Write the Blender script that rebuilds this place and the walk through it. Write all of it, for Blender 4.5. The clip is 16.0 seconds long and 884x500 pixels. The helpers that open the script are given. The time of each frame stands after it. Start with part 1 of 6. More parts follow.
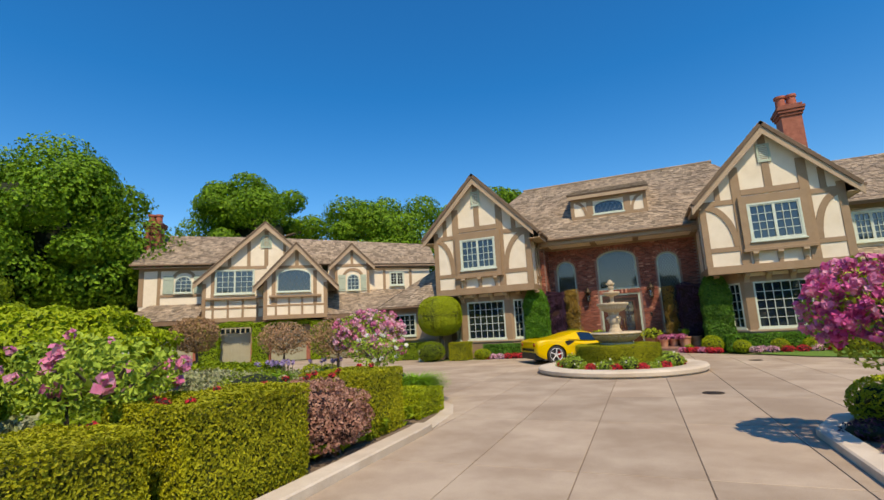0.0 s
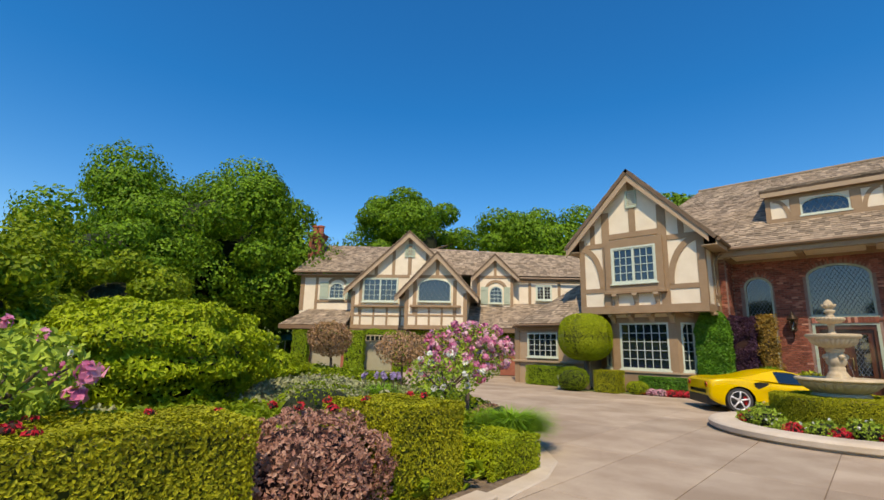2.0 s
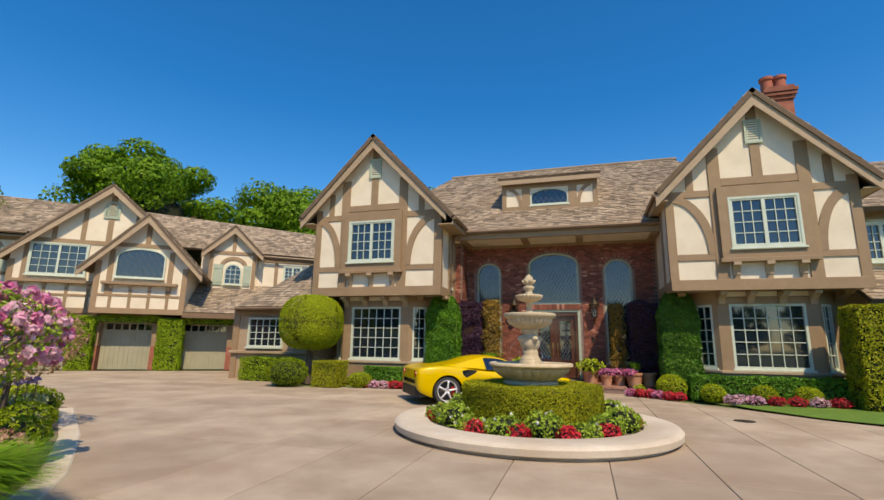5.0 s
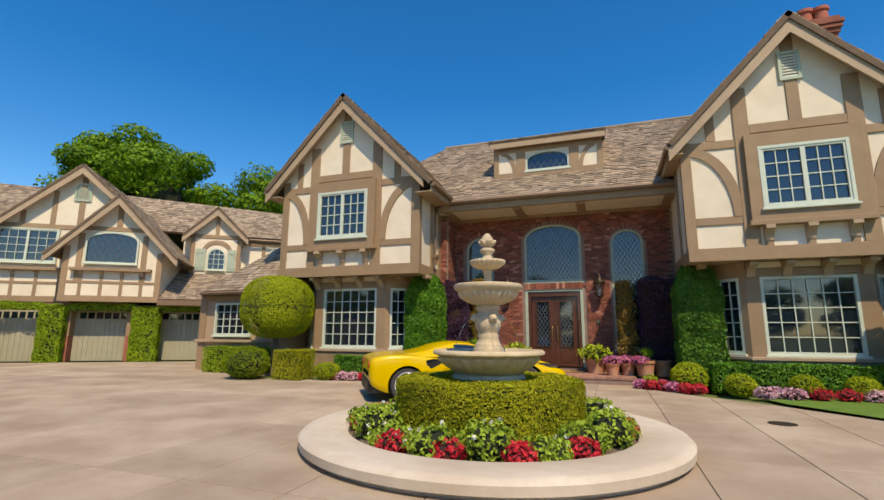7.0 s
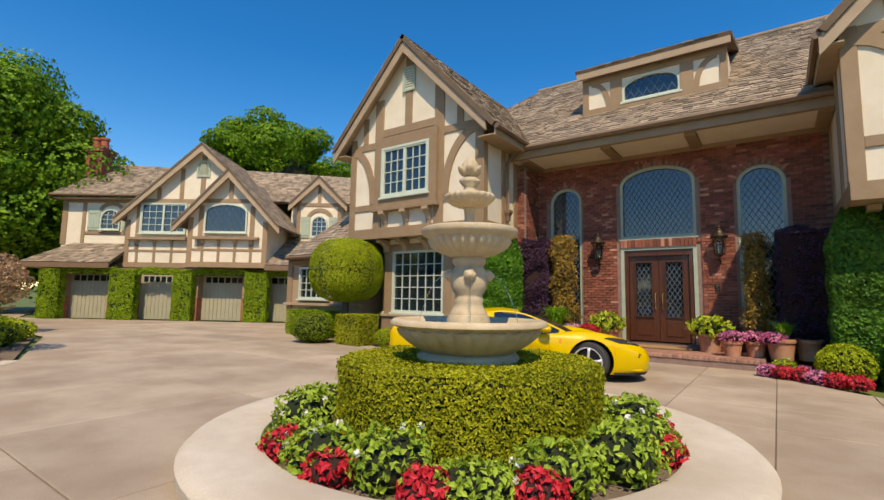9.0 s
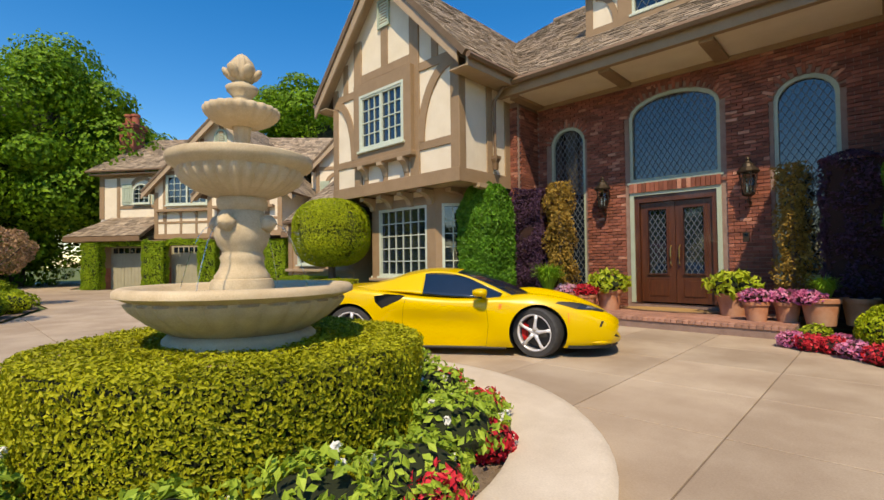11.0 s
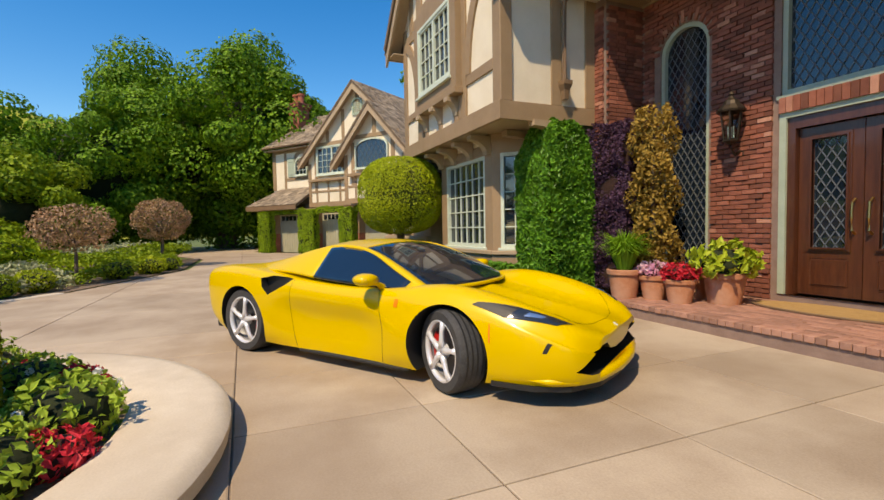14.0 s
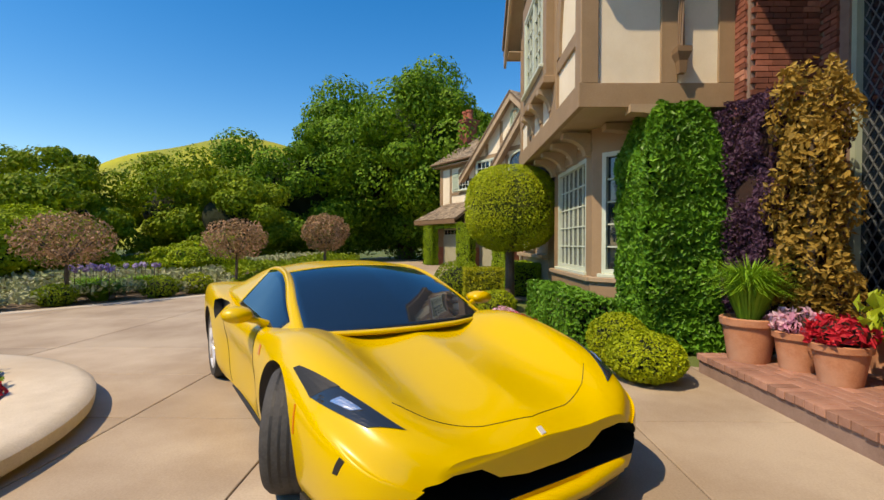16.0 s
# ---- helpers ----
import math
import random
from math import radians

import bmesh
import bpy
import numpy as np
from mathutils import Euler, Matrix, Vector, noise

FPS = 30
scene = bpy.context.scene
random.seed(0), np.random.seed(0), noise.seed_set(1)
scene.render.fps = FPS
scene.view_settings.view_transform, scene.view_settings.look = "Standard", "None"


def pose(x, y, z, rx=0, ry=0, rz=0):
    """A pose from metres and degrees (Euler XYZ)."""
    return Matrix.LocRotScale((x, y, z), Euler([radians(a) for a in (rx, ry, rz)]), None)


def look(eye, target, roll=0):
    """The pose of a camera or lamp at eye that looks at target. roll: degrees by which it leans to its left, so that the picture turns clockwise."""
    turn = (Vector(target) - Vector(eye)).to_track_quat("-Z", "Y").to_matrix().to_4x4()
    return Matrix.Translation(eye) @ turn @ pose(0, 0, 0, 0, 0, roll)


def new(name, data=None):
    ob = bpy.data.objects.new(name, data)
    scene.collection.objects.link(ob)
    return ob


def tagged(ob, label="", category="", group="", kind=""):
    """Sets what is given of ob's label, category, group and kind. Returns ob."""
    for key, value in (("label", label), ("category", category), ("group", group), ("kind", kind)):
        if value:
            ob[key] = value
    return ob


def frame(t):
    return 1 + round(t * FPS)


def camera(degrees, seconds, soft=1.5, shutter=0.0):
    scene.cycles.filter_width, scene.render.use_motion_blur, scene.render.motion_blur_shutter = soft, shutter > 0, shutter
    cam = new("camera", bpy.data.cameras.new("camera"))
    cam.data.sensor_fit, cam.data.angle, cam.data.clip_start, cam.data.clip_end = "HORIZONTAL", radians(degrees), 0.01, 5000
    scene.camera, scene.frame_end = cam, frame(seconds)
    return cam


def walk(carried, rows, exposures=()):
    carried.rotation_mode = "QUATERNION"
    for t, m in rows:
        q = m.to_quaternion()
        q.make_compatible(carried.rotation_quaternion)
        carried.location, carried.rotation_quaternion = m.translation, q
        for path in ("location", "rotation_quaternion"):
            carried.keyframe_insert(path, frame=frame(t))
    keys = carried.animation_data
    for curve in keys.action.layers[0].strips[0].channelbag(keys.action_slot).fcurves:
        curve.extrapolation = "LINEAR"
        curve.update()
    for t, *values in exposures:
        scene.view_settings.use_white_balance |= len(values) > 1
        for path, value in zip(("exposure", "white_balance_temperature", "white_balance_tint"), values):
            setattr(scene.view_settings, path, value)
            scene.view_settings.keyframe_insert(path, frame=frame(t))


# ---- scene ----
cam = camera(86.7, 16.0)
METRES, EYE, TILT, LEAN, TURN = 21.4, 1.55, 0.0, 0.0, 22.4
ROWS = [
    (0.0, 0.0, 0.0, 0.0, 0.49, 9.53, 2.93),
    (0.5, 0.0089, 0.0299, 0.0, 7.03, 11.05, 2.56),
    (1.0, 0.0206, 0.0595, 0.001, 12.76, 11.89, 1.55),
    (1.5, 0.0328, 0.0906, 0.0018, 17.22, 12.04, 0.09),
    (2.0, 0.0422, 0.1198, 0.0011, 19.81, 11.79, -1.48),
    (2.5, 0.0522, 0.1511, 0.0002, 18.95, 11.45, -2.84),
    (3.0, 0.0667, 0.181, 0.0, 12.38, 11.38, -3.49),
    (3.5, 0.0829, 0.2116, -0.0013, 3.28, 11.6, -3.12),
    (4.0, 0.0984, 0.2393, -0.0025, -4.92, 11.89, -2.06),
    (6.5, 0.1815, 0.3686, -0.005, -5.44, 10.66, -0.07),
    (7.0, 0.2011, 0.392, -0.0066, -3.1, 9.93, -0.29),
    (7.5, 0.2221, 0.4175, -0.0073, -0.27, 9.09, -0.73),
    (8.0, 0.2437, 0.4387, -0.0077, 3.73, 8.16, -1.11),
    (8.5, 0.2651, 0.4627, -0.008, 8.66, 7.05, -1.28),
    (9.0, 0.2854, 0.4837, -0.008, 13.11, 5.81, -0.99),
    (9.5, 0.3057, 0.5083, -0.0089, 15.63, 4.45, -0.28),
    (12.0, 0.3959, 0.6314, -0.0108, 27.87, -0.9, 1.6),
    (12.5, 0.4068, 0.6624, -0.0106, 33.16, -1.42, 2.11),
    (13.0, 0.4175, 0.692, -0.0107, 37.29, -1.81, 2.24),
    (13.5, 0.4256, 0.7232, -0.012, 40.8, -2.15, 1.75),
    (14.0, 0.4347, 0.7529, -0.0109, 44.64, -2.65, 1.0),
    (14.5, 0.442, 0.785, -0.011, 49.86, -2.88, 0.5),
    (15.0, 0.4458, 0.8131, -0.0113, 56.77, -2.7, 0.37),
    (15.5, 0.444, 0.8431, -0.01, 63.59, -1.95, 0.26),
    (16.0, 0.4415, 0.8697, -0.0085, 68.24, -0.78, -0.16),
]
walk(cam, [(t, pose(0, 0, EYE, TILT, LEAN, TURN) @ pose(METRES * x, METRES * y, METRES * z, 90 + pitch, roll, yaw)) for t, x, y, z, yaw, pitch, roll in ROWS],
     [(0.0, 0.0, 8700, 11), (9.5, 0.03, 8800, 11), (12.0, 0.16, 9200, 11), (16.0, 0.1, 9200, 11)])

# ---- light ----
SUN_AZ, SUN_EL = 35.0, 54.0  # degrees from -y towards +x, and above the horizon
to_sun = Vector((math.cos(radians(SUN_EL)) * math.sin(radians(SUN_AZ)), -math.cos(radians(SUN_EL)) * math.cos(radians(SUN_AZ)), math.sin(radians(SUN_EL))))
sun = new("sun", bpy.data.lights.new("sun", "SUN"))
sun.data.energy, sun.data.angle, sun.data.color = 4.3, radians(0.6), (1.0, 0.93, 0.82)
sun.matrix_world = look(to_sun * 60, (0, 0, 0))
world = bpy.data.worlds.new("sky")
scene.world = world
world.use_nodes = True
wn = world.node_tree.nodes
sky = wn.new("ShaderNodeTexSky")
sky.sky_type, sky.sun_disc = "NISHITA", False
sky.sun_elevation, sky.sun_rotation = radians(SUN_EL), radians(180 - SUN_AZ)
sky.air_density, sky.dust_density, sky.ozone_density = 1.0, 0.2, 4.0
wn["Background"].inputs[1].default_value = 0.212
tone = wn.new("ShaderNodeHueSaturation")
tone.inputs["Saturation"].default_value = 1.42
tone.inputs["Hue"].default_value = 0.507
world.node_tree.links.new(sky.outputs[0], tone.inputs["Color"])
world.node_tree.links.new(tone.outputs[0], wn["Background"].inputs[0])

# ---- materials ----
def nodes_of(name):
    m = bpy.data.materials.new(name)
    m.use_nodes = True
    return m, m.node_tree.nodes, m.node_tree.links, m.node_tree.nodes["Principled BSDF"]


def ramp(n, links, src, stops):
    r = n.new("ShaderNodeValToRGB")
    while len(r.color_ramp.elements) < len(stops):
        r.color_ramp.elements.new(0.5)
    for e, (p, c) in zip(r.color_ramp.elements, stops):
        e.position, e.color = p, (*c, 1)
    links.new(src, r.inputs[0])
    return r.outputs[0]


def mixed(n, links, fac, a, b, kind="MIX"):
    m = n.new("ShaderNodeMix")
    m.data_type, m.blend_type = "RGBA", kind
    for sock, v in ((m.inputs[0], fac), (m.inputs[6], a), (m.inputs[7], b)):
        if isinstance(v, (int, float)):
            sock.default_value = v
        elif isinstance(v, tuple):
            sock.default_value = (*v, 1)
        else:
            links.new(v, sock)
    return m.outputs[2]


def noise_tex(n, links, scale, detail=4, where="Object", stretch=None, rough=0.6):
    tc = n.new("ShaderNodeTexCoord")
    t = n.new("ShaderNodeTexNoise")
    t.inputs["Scale"].default_value, t.inputs["Detail"].default_value, t.inputs["Roughness"].default_value = scale, detail, rough
    src = tc.outputs[where]
    if stretch:
        mp = n.new("ShaderNodeMapping")
        mp.inputs["Scale"].default_value = stretch
        links.new(src, mp.inputs[0])
        src = mp.outputs[0]
    links.new(src, t.inputs["Vector"])
    return t.outputs[0]


def bumped(n, links, b, height, strength=0.3, dist=0.01):
    bp = n.new("ShaderNodeBump")
    bp.inputs["Strength"].default_value, bp.inputs["Distance"].default_value = strength, dist
    links.new(height, bp.inputs["Height"])
    links.new(bp.outputs[0], b.inputs["Normal"])


def surface(name, dark, light, scale=8.0, rough=0.7, metal=0.0, fine=80.0, bump=0.25, dist=0.005, stain=None, coat=0.0, spread=(0.3, 0.7), stretch=None, island=0.0, per_object=0.0, pale=False):
    """A two-scale surface: broad tone, fine grain, relief, and a shift from piece to piece."""
    m, n, l, b = nodes_of(name)
    col = ramp(n, l, noise_tex(n, l, scale, 5, stretch=stretch), [(spread[0], dark), (spread[1], light)])
    f = noise_tex(n, l, fine, 3, stretch=stretch)
    col = mixed(n, l, 0.25, col, ramp(n, l, f, [(0.3, tuple(0.6 * c for c in dark)), (0.7, light)]))
    if stain:
        g = noise_tex(n, l, scale * 0.13, 5)
        s = n.new("ShaderNodeValToRGB")
        s.color_ramp.elements[0].position, s.color_ramp.elements[1].position = 0.48, 0.7
        l.new(g, s.inputs[0])
        col = mixed(n, l, s.outputs[0], col, stain)
    if island or per_object:
        src = n.new("ShaderNodeNewGeometry").outputs["Random Per Island"] if island else n.new("ShaderNodeObjectInfo").outputs["Random"]
        k = island or per_object
        tone = ramp(n, l, src, [(0.0, (1 - k,) * 3), (1.0, (1 + 0.4 * k,) * 3)] if not pale else [(0.0, (1 - k,) * 3), (0.86, (1.15,) * 3), (0.93, (1.3, 1.5, 1.6)), (1.0, (1.9, 2.9, 3.2))])
        col = mixed(n, l, 1.0, col, tone, "MULTIPLY")
    l.new(col, b.inputs["Base Color"])
    b.inputs["Roughness"].default_value, b.inputs["Metallic"].default_value, b.inputs["Coat Weight"].default_value = rough, metal, coat
    if bump:
        bumped(n, l, b, f, bump, dist)
    return m


def plain(name, colour, rough=0.5, metal=0.0, coat=0.0, glow=0.0):
    m, n, l, b = nodes_of(name)
    b.inputs["Base Color"].default_value = (*colour, 1)
    b.inputs["Roughness"].default_value, b.inputs["Metallic"].default_value, b.inputs["Coat Weight"].default_value = rough, metal, coat
    if glow:
        b.inputs["Emission Color"].default_value, b.inputs["Emission Strength"].default_value = (*colour, 1), glow
    return m


def foliage(name, dark, mid, light, through_light=0.2, rough=0.55):
    """Leaves: tone by leaf and by patch, with some light passing through."""
    m, n, l, b = nodes_of(name)
    rnd = n.new("ShaderNodeNewGeometry").outputs["Random Per Island"]
    col = ramp(n, l, rnd, [(0.0, dark), (0.55, mid), (1.0, light)])
    col = mixed(n, l, 0.35, col, ramp(n, l, noise_tex(n, l, 1.2, 3), [(0.35, dark), (0.65, light)]))
    col = mixed(n, l, 0.2, col, ramp(n, l, noise_tex(n, l, 9, 3), [(0.35, dark), (0.6, light)]))
    l.new(col, b.inputs["Base Color"])
    b.inputs["Roughness"].default_value, b.inputs["Specular IOR Level"].default_value = rough, 0.2
    tr = n.new("ShaderNodeBsdfTranslucent")
    l.new(col, tr.inputs[0])
    mx = n.new("ShaderNodeMixShader")
    mx.inputs[0].default_value = through_light
    l.new(b.outputs[0], mx.inputs[1])
    l.new(tr.outputs[0], mx.inputs[2])
    l.new(mx.outputs[0], n["Material Output"].inputs[0])
    return m


STUCCO = surface("stucco", (0.72, 0.62, 0.47), (0.84, 0.75, 0.60), 1.5, 0.9, fine=140, bump=0.35, dist=0.004)
TIMBER = surface("painted_timber", (0.29, 0.19, 0.105), (0.36, 0.24, 0.14), 3, 0.65, fine=60, bump=0.2, dist=0.003, per_object=0.08)
BARGE = surface("barge_paint", (0.38, 0.27, 0.17), (0.46, 0.335, 0.22), 3, 0.6, fine=60, bump=0.15, dist=0.003, per_object=0.05)
BRICK = surface("brick_clay", (0.20, 0.055, 0.035), (0.36, 0.12, 0.075), 5, 0.85, fine=90, bump=0.5, dist=0.004, per_object=0.45, pale=True)
BRICKS = surface("brick_clay_bulk", (0.20, 0.055, 0.035), (0.36, 0.12, 0.075), 5, 0.85, fine=90, bump=0.5, dist=0.004, island=0.45, pale=True)
MORTAR = surface("mortar", (0.22, 0.14, 0.11), (0.32, 0.22, 0.18), 6, 0.95, fine=120, bump=0.4)
SHINGLE = surface("wood_shingle", (0.23, 0.17, 0.115), (0.45, 0.355, 0.26), 1.2, 0.85, fine=50, bump=0.4, dist=0.004, island=0.5)
ROOFDECK = surface("roof_underlay", (0.12, 0.08, 0.05), (0.18, 0.12, 0.08), 4, 0.9)
SASH = surface("window_paint", (0.52, 0.59, 0.48), (0.62, 0.68, 0.57), 4, 0.45, bump=0.05)
SAGE = surface("sage_paint", (0.36, 0.43, 0.33), (0.44, 0.51, 0.40), 4, 0.5, bump=0.05)
CONCRETE = surface("driveway_concrete", (0.34, 0.255, 0.18), (0.50, 0.405, 0.305), 0.8, 0.8, fine=70, bump=0.2, dist=0.003, stain=(0.31, 0.225, 0.155), per_object=0.12, spread=(0.38, 0.62))
JOINT = surface("driveway_joint", (0.15, 0.11, 0.08), (0.22, 0.165, 0.12), 5, 0.95)
KERB = surface("cast_kerb", (0.52, 0.44, 0.34), (0.68, 0.60, 0.49), 3, 0.75, fine=80, bump=0.2, dist=0.003, stain=(0.46, 0.37, 0.27))
STONE = surface("cast_stone", (0.47, 0.36, 0.22), (0.66, 0.55, 0.38), 6, 0.8, fine=110, bump=0.35, dist=0.004, stain=(0.33, 0.26, 0.17))
SOIL = surface("bed_soil", (0.11, 0.075, 0.05), (0.27, 0.20, 0.14), 8, 0.95, fine=60, bump=0.8, dist=0.02)
GRASSY = surface("ground_cover", (0.06, 0.10, 0.02), (0.16, 0.20, 0.05), 0.5, 0.9, fine=30, bump=0.5, dist=0.02)
LAWN = surface("lawn", (0.07, 0.16, 0.015), (0.14, 0.26, 0.03), 3, 0.9, fine=120, bump=0.6, dist=0.02)
MUSTARD = surface("hill_bloom", (0.14, 0.18, 0.03), (0.42, 0.40, 0.02), 0.05, 0.95, fine=1.5, bump=0)
BARK = surface("bark", (0.07, 0.05, 0.035), (0.17, 0.12, 0.085), 6, 0.9, fine=40, bump=0.7, dist=0.01, stretch=(1, 1, 0.25))
GARAGE = surface("garage_paint", (0.33, 0.31, 0.21), (0.40, 0.375, 0.265), 2, 0.55, bump=0.1)
DOORWOOD = surface("mahogany", (0.055, 0.016, 0.008), (0.12, 0.038, 0.016), 4, 0.35, fine=30, bump=0.1, coat=0.4, stretch=(6, 6, 0.6))
TERRACOTTA = surface("terracotta", (0.42, 0.16, 0.075), (0.58, 0.26, 0.14), 5, 0.85, fine=70, bump=0.2, stain=(0.55, 0.36, 0.26))
LEAD = plain("lead_came", (0.12, 0.135, 0.145), 0.5, 0.1)
IRON = plain("aged_bronze", (0.06, 0.045, 0.032), 0.5, 0.7)
BRASS = plain("brass", (0.62, 0.42, 0.16), 0.3, 1.0)
# dark colour standing in for unlit rooms
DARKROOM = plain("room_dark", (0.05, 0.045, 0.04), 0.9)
CURTAIN = plain("room_drape", (0.35, 0.32, 0.27), 0.9)
GUTTER = surface("gutter_paint", (0.18, 0.11, 0.06), (0.23, 0.145, 0.085), 3, 0.5, bump=0.05)
POT_RED = surface("chimney_pot", (0.34, 0.085, 0.05), (0.44, 0.13, 0.08), 5, 0.8)


def glass_mat(name, tint, rough=0.03):
    m, n, l, b = nodes_of(name)
    b.inputs["Base Color"].default_value = (*tint, 1)
    b.inputs["Roughness"].default_value, b.inputs["IOR"].default_value, b.inputs["Transmission Weight"].default_value = rough, 1.45, 1.0
    return m


GLASS = glass_mat("window_glass", (0.9, 0.95, 0.95))
DARKGLASS = plain("tinted_glass", (0.008, 0.016, 0.028), 0.04, 0.0, 0.3)
DARKGLASS.node_tree.nodes["Principled BSDF"].inputs["Specular IOR Level"].default_value = 1.0

# ---- building tools ----
def part(name, bm, material, parent, label=""):
    """Links a bmesh as one mesh object under a thing or a part."""
    me = bpy.data.meshes.new(name)
    bm.to_mesh(me)
    bm.free()
    me.materials.append(material)
    ob = new(name, me)
    ob.parent = parent
    return tagged(ob, label) if label else ob


def thing(name, label, category, group="", kind="", at=None):
    ob = new(name)
    if at is not None:
        ob.matrix_world = at
    return tagged(ob, label, category, group, kind)


def solid(name, bm, material, label="", category="", group="", kind="", at=None):
    ob = part(name, bm, material, None)
    if at is not None:
        ob.matrix_world = at
    return tagged(ob, label, category, group, kind)


def smooth(ob, on=True):
    ob.data.polygons.foreach_set("use_smooth", [on] * len(ob.data.polygons))
    return ob


def box(x0, x1, y0, y1, z0, z1, bevel=0.0, bm=None):
    bm = bm or bmesh.new()
    made = bmesh.ops.create_cube(bm, size=1, matrix=Matrix.Translation(((x0 + x1) / 2, (y0 + y1) / 2, (z0 + z1) / 2)) @ Matrix.Diagonal((abs(x1 - x0), abs(y1 - y0), abs(z1 - z0), 1)))
    if bevel:
        edges = list({e for v in made["verts"] for e in v.link_edges})
        bmesh.ops.bevel(bm, geom=edges, offset=bevel, segments=1, affect="EDGES")
    return bm


def slab(outline, y0, y1, holes=(), bm=None):
    """A wall in the x-z plane from an outline, y0 to y1 thick, with holes cut through."""
    bm = bm or bmesh.new()
    loops = [outline, *holes]
    edges, rings = [], []
    for loop in loops:
        vs = [bm.verts.new((x, y0, z)) for x, z in loop]
        rings.append(vs)
        edges += [bm.edges.new((a, b)) for a, b in zip(vs, vs[1:] + vs[:1])]
    if holes:
        faces = [f for f in bmesh.ops.triangle_fill(bm, edges=edges, use_beauty=True)["geom"] if isinstance(f, bmesh.types.BMFace)]
    else:
        faces = [bm.faces.new(rings[0])]
    ext = bmesh.ops.extrude_face_region(bm, geom=faces)["geom"]
    bmesh.ops.translate(bm, verts=[v for v in ext if isinstance(v, bmesh.types.BMVert)], vec=(0, y1 - y0, 0))
    bmesh.ops.recalc_face_normals(bm, faces=bm.faces)
    return bm


def arch(x0, x1, z0, z1, rise, steps=10):
    """An outline with a flat foot and an arched head that rises over the springing."""
    pts = [(x0, z0), (x1, z0)]
    c = (x0 + x1) / 2
    h = (x1 - x0) / 2
    for k in range(steps + 1):
        a = math.pi * k / steps
        pts.append((c + h * math.cos(a), z1 - rise + rise * math.sin(a)))
    return pts


def rect(x0, x1, z0, z1):
    return [(x0, z0), (x1, z0), (x1, z1), (x0, z1)]


def band(outline, inner, y0, y1):
    return slab(outline, y0, y1, [inner])


def tube(points, radius, sides=8, bm=None):
    """A round bar along a line of points; radius may be a list."""
    bm = bm or bmesh.new()
    pts = [Vector(p) for p in points]
    rad = radius if isinstance(radius, (list, tuple)) else [radius] * len(pts)
    rings = []
    for k, p in enumerate(pts):
        d = (pts[min(k + 1, len(pts) - 1)] - pts[max(k - 1, 0)]).normalized()
        q = d.to_track_quat("Z", "Y")
        rings.append([bm.verts.new(p + q @ Vector((rad[k] * math.cos(2 * math.pi * i / sides), rad[k] * math.sin(2 * math.pi * i / sides), 0))) for i in range(sides)])
    for a, b in zip(rings, rings[1:]):
        for i in range(sides):
            bm.faces.new((a[i], a[(i + 1) % sides], b[(i + 1) % sides], b[i]))
    bm.faces.new(rings[0][::-1])
    bm.faces.new(rings[-1])
    return bm


def turned(profile, sides=48, wave=None, bm=None):
    """A turned shape from (radius, height) pairs; wave(k, angle) scales a ring's radius."""
    bm = bm or bmesh.new()
    rings = []
    for k, (r, z) in enumerate(profile):
        ring = []
        for i in range(sides):
            a = 2 * math.pi * i / sides
            s = r * (wave(k, a) if wave else 1)
            ring.append(bm.verts.new((s * math.cos(a), s * math.sin(a), z)))
        rings.append(ring)
    for a, b in zip(rings, rings[1:]):
        for i in range(sides):
            bm.faces.new((a[i], a[(i + 1) % sides], b[(i + 1) % sides], b[i]))
    if profile[0] != profile[-1]:
        bm.faces.new(rings[0][::-1])
        bm.faces.new(rings[-1])
    else:
        bmesh.ops.remove_doubles(bm, verts=rings[0] + rings[-1], dist=1e-5)
    bmesh.ops.recalc_face_normals(bm, faces=bm.faces)
    return bm


rng = np.random.default_rng(7)


def leaf_mesh(name, pos, nrm, size, material, parent=None, label="", spread=0.7, slim=0.55):
    """One mesh of folded leaves at pos, facing roughly along nrm."""
    k = len(pos)
    n = nrm + rng.normal(0, spread, (k, 3))
    n /= np.linalg.norm(n, axis=1)[:, None] + 1e-9
    t = np.cross(n, rng.normal(0, 1, (k, 3)))
    t /= np.linalg.norm(t, axis=1)[:, None] + 1e-9
    b = np.cross(n, t)
    s = (size * rng.uniform(0.65, 1.35, k))[:, None]
    v = np.empty((k, 4, 3))
    v[:, 0], v[:, 2] = pos - t * s * 0.5, pos + t * s * 0.5
    v[:, 1], v[:, 3] = pos + b * s * slim * 0.5 + n * s * 0.12, pos - b * s * slim * 0.5 + n * s * 0.12
    idx = np.arange(k)[:, None] * 4
    f = np.concatenate([idx + [[0, 1, 2]], idx + [[0, 2, 3]]]).reshape(-1, 3)
    me = bpy.data.meshes.new(name)
    me.from_pydata(v.reshape(-1, 3), [], f)
    me.materials.append(material)
    ob = new(name, me)
    ob.parent = parent
    return tagged(ob, label) if label else ob


def lumps(p, scale, amp, seed=0.0):
    """Smooth uneven offsets for points, from sums of sines."""
    q = p * scale + seed
    return amp * (np.sin(q[:, 0] * 1.7 + 1.3 * np.sin(q[:, 1])) + np.sin(q[:, 1] * 1.9 + 1.1 * np.sin(q[:, 2])) + np.sin(q[:, 2] * 2.1 + 1.2 * np.sin(q[:, 0]))) / 3


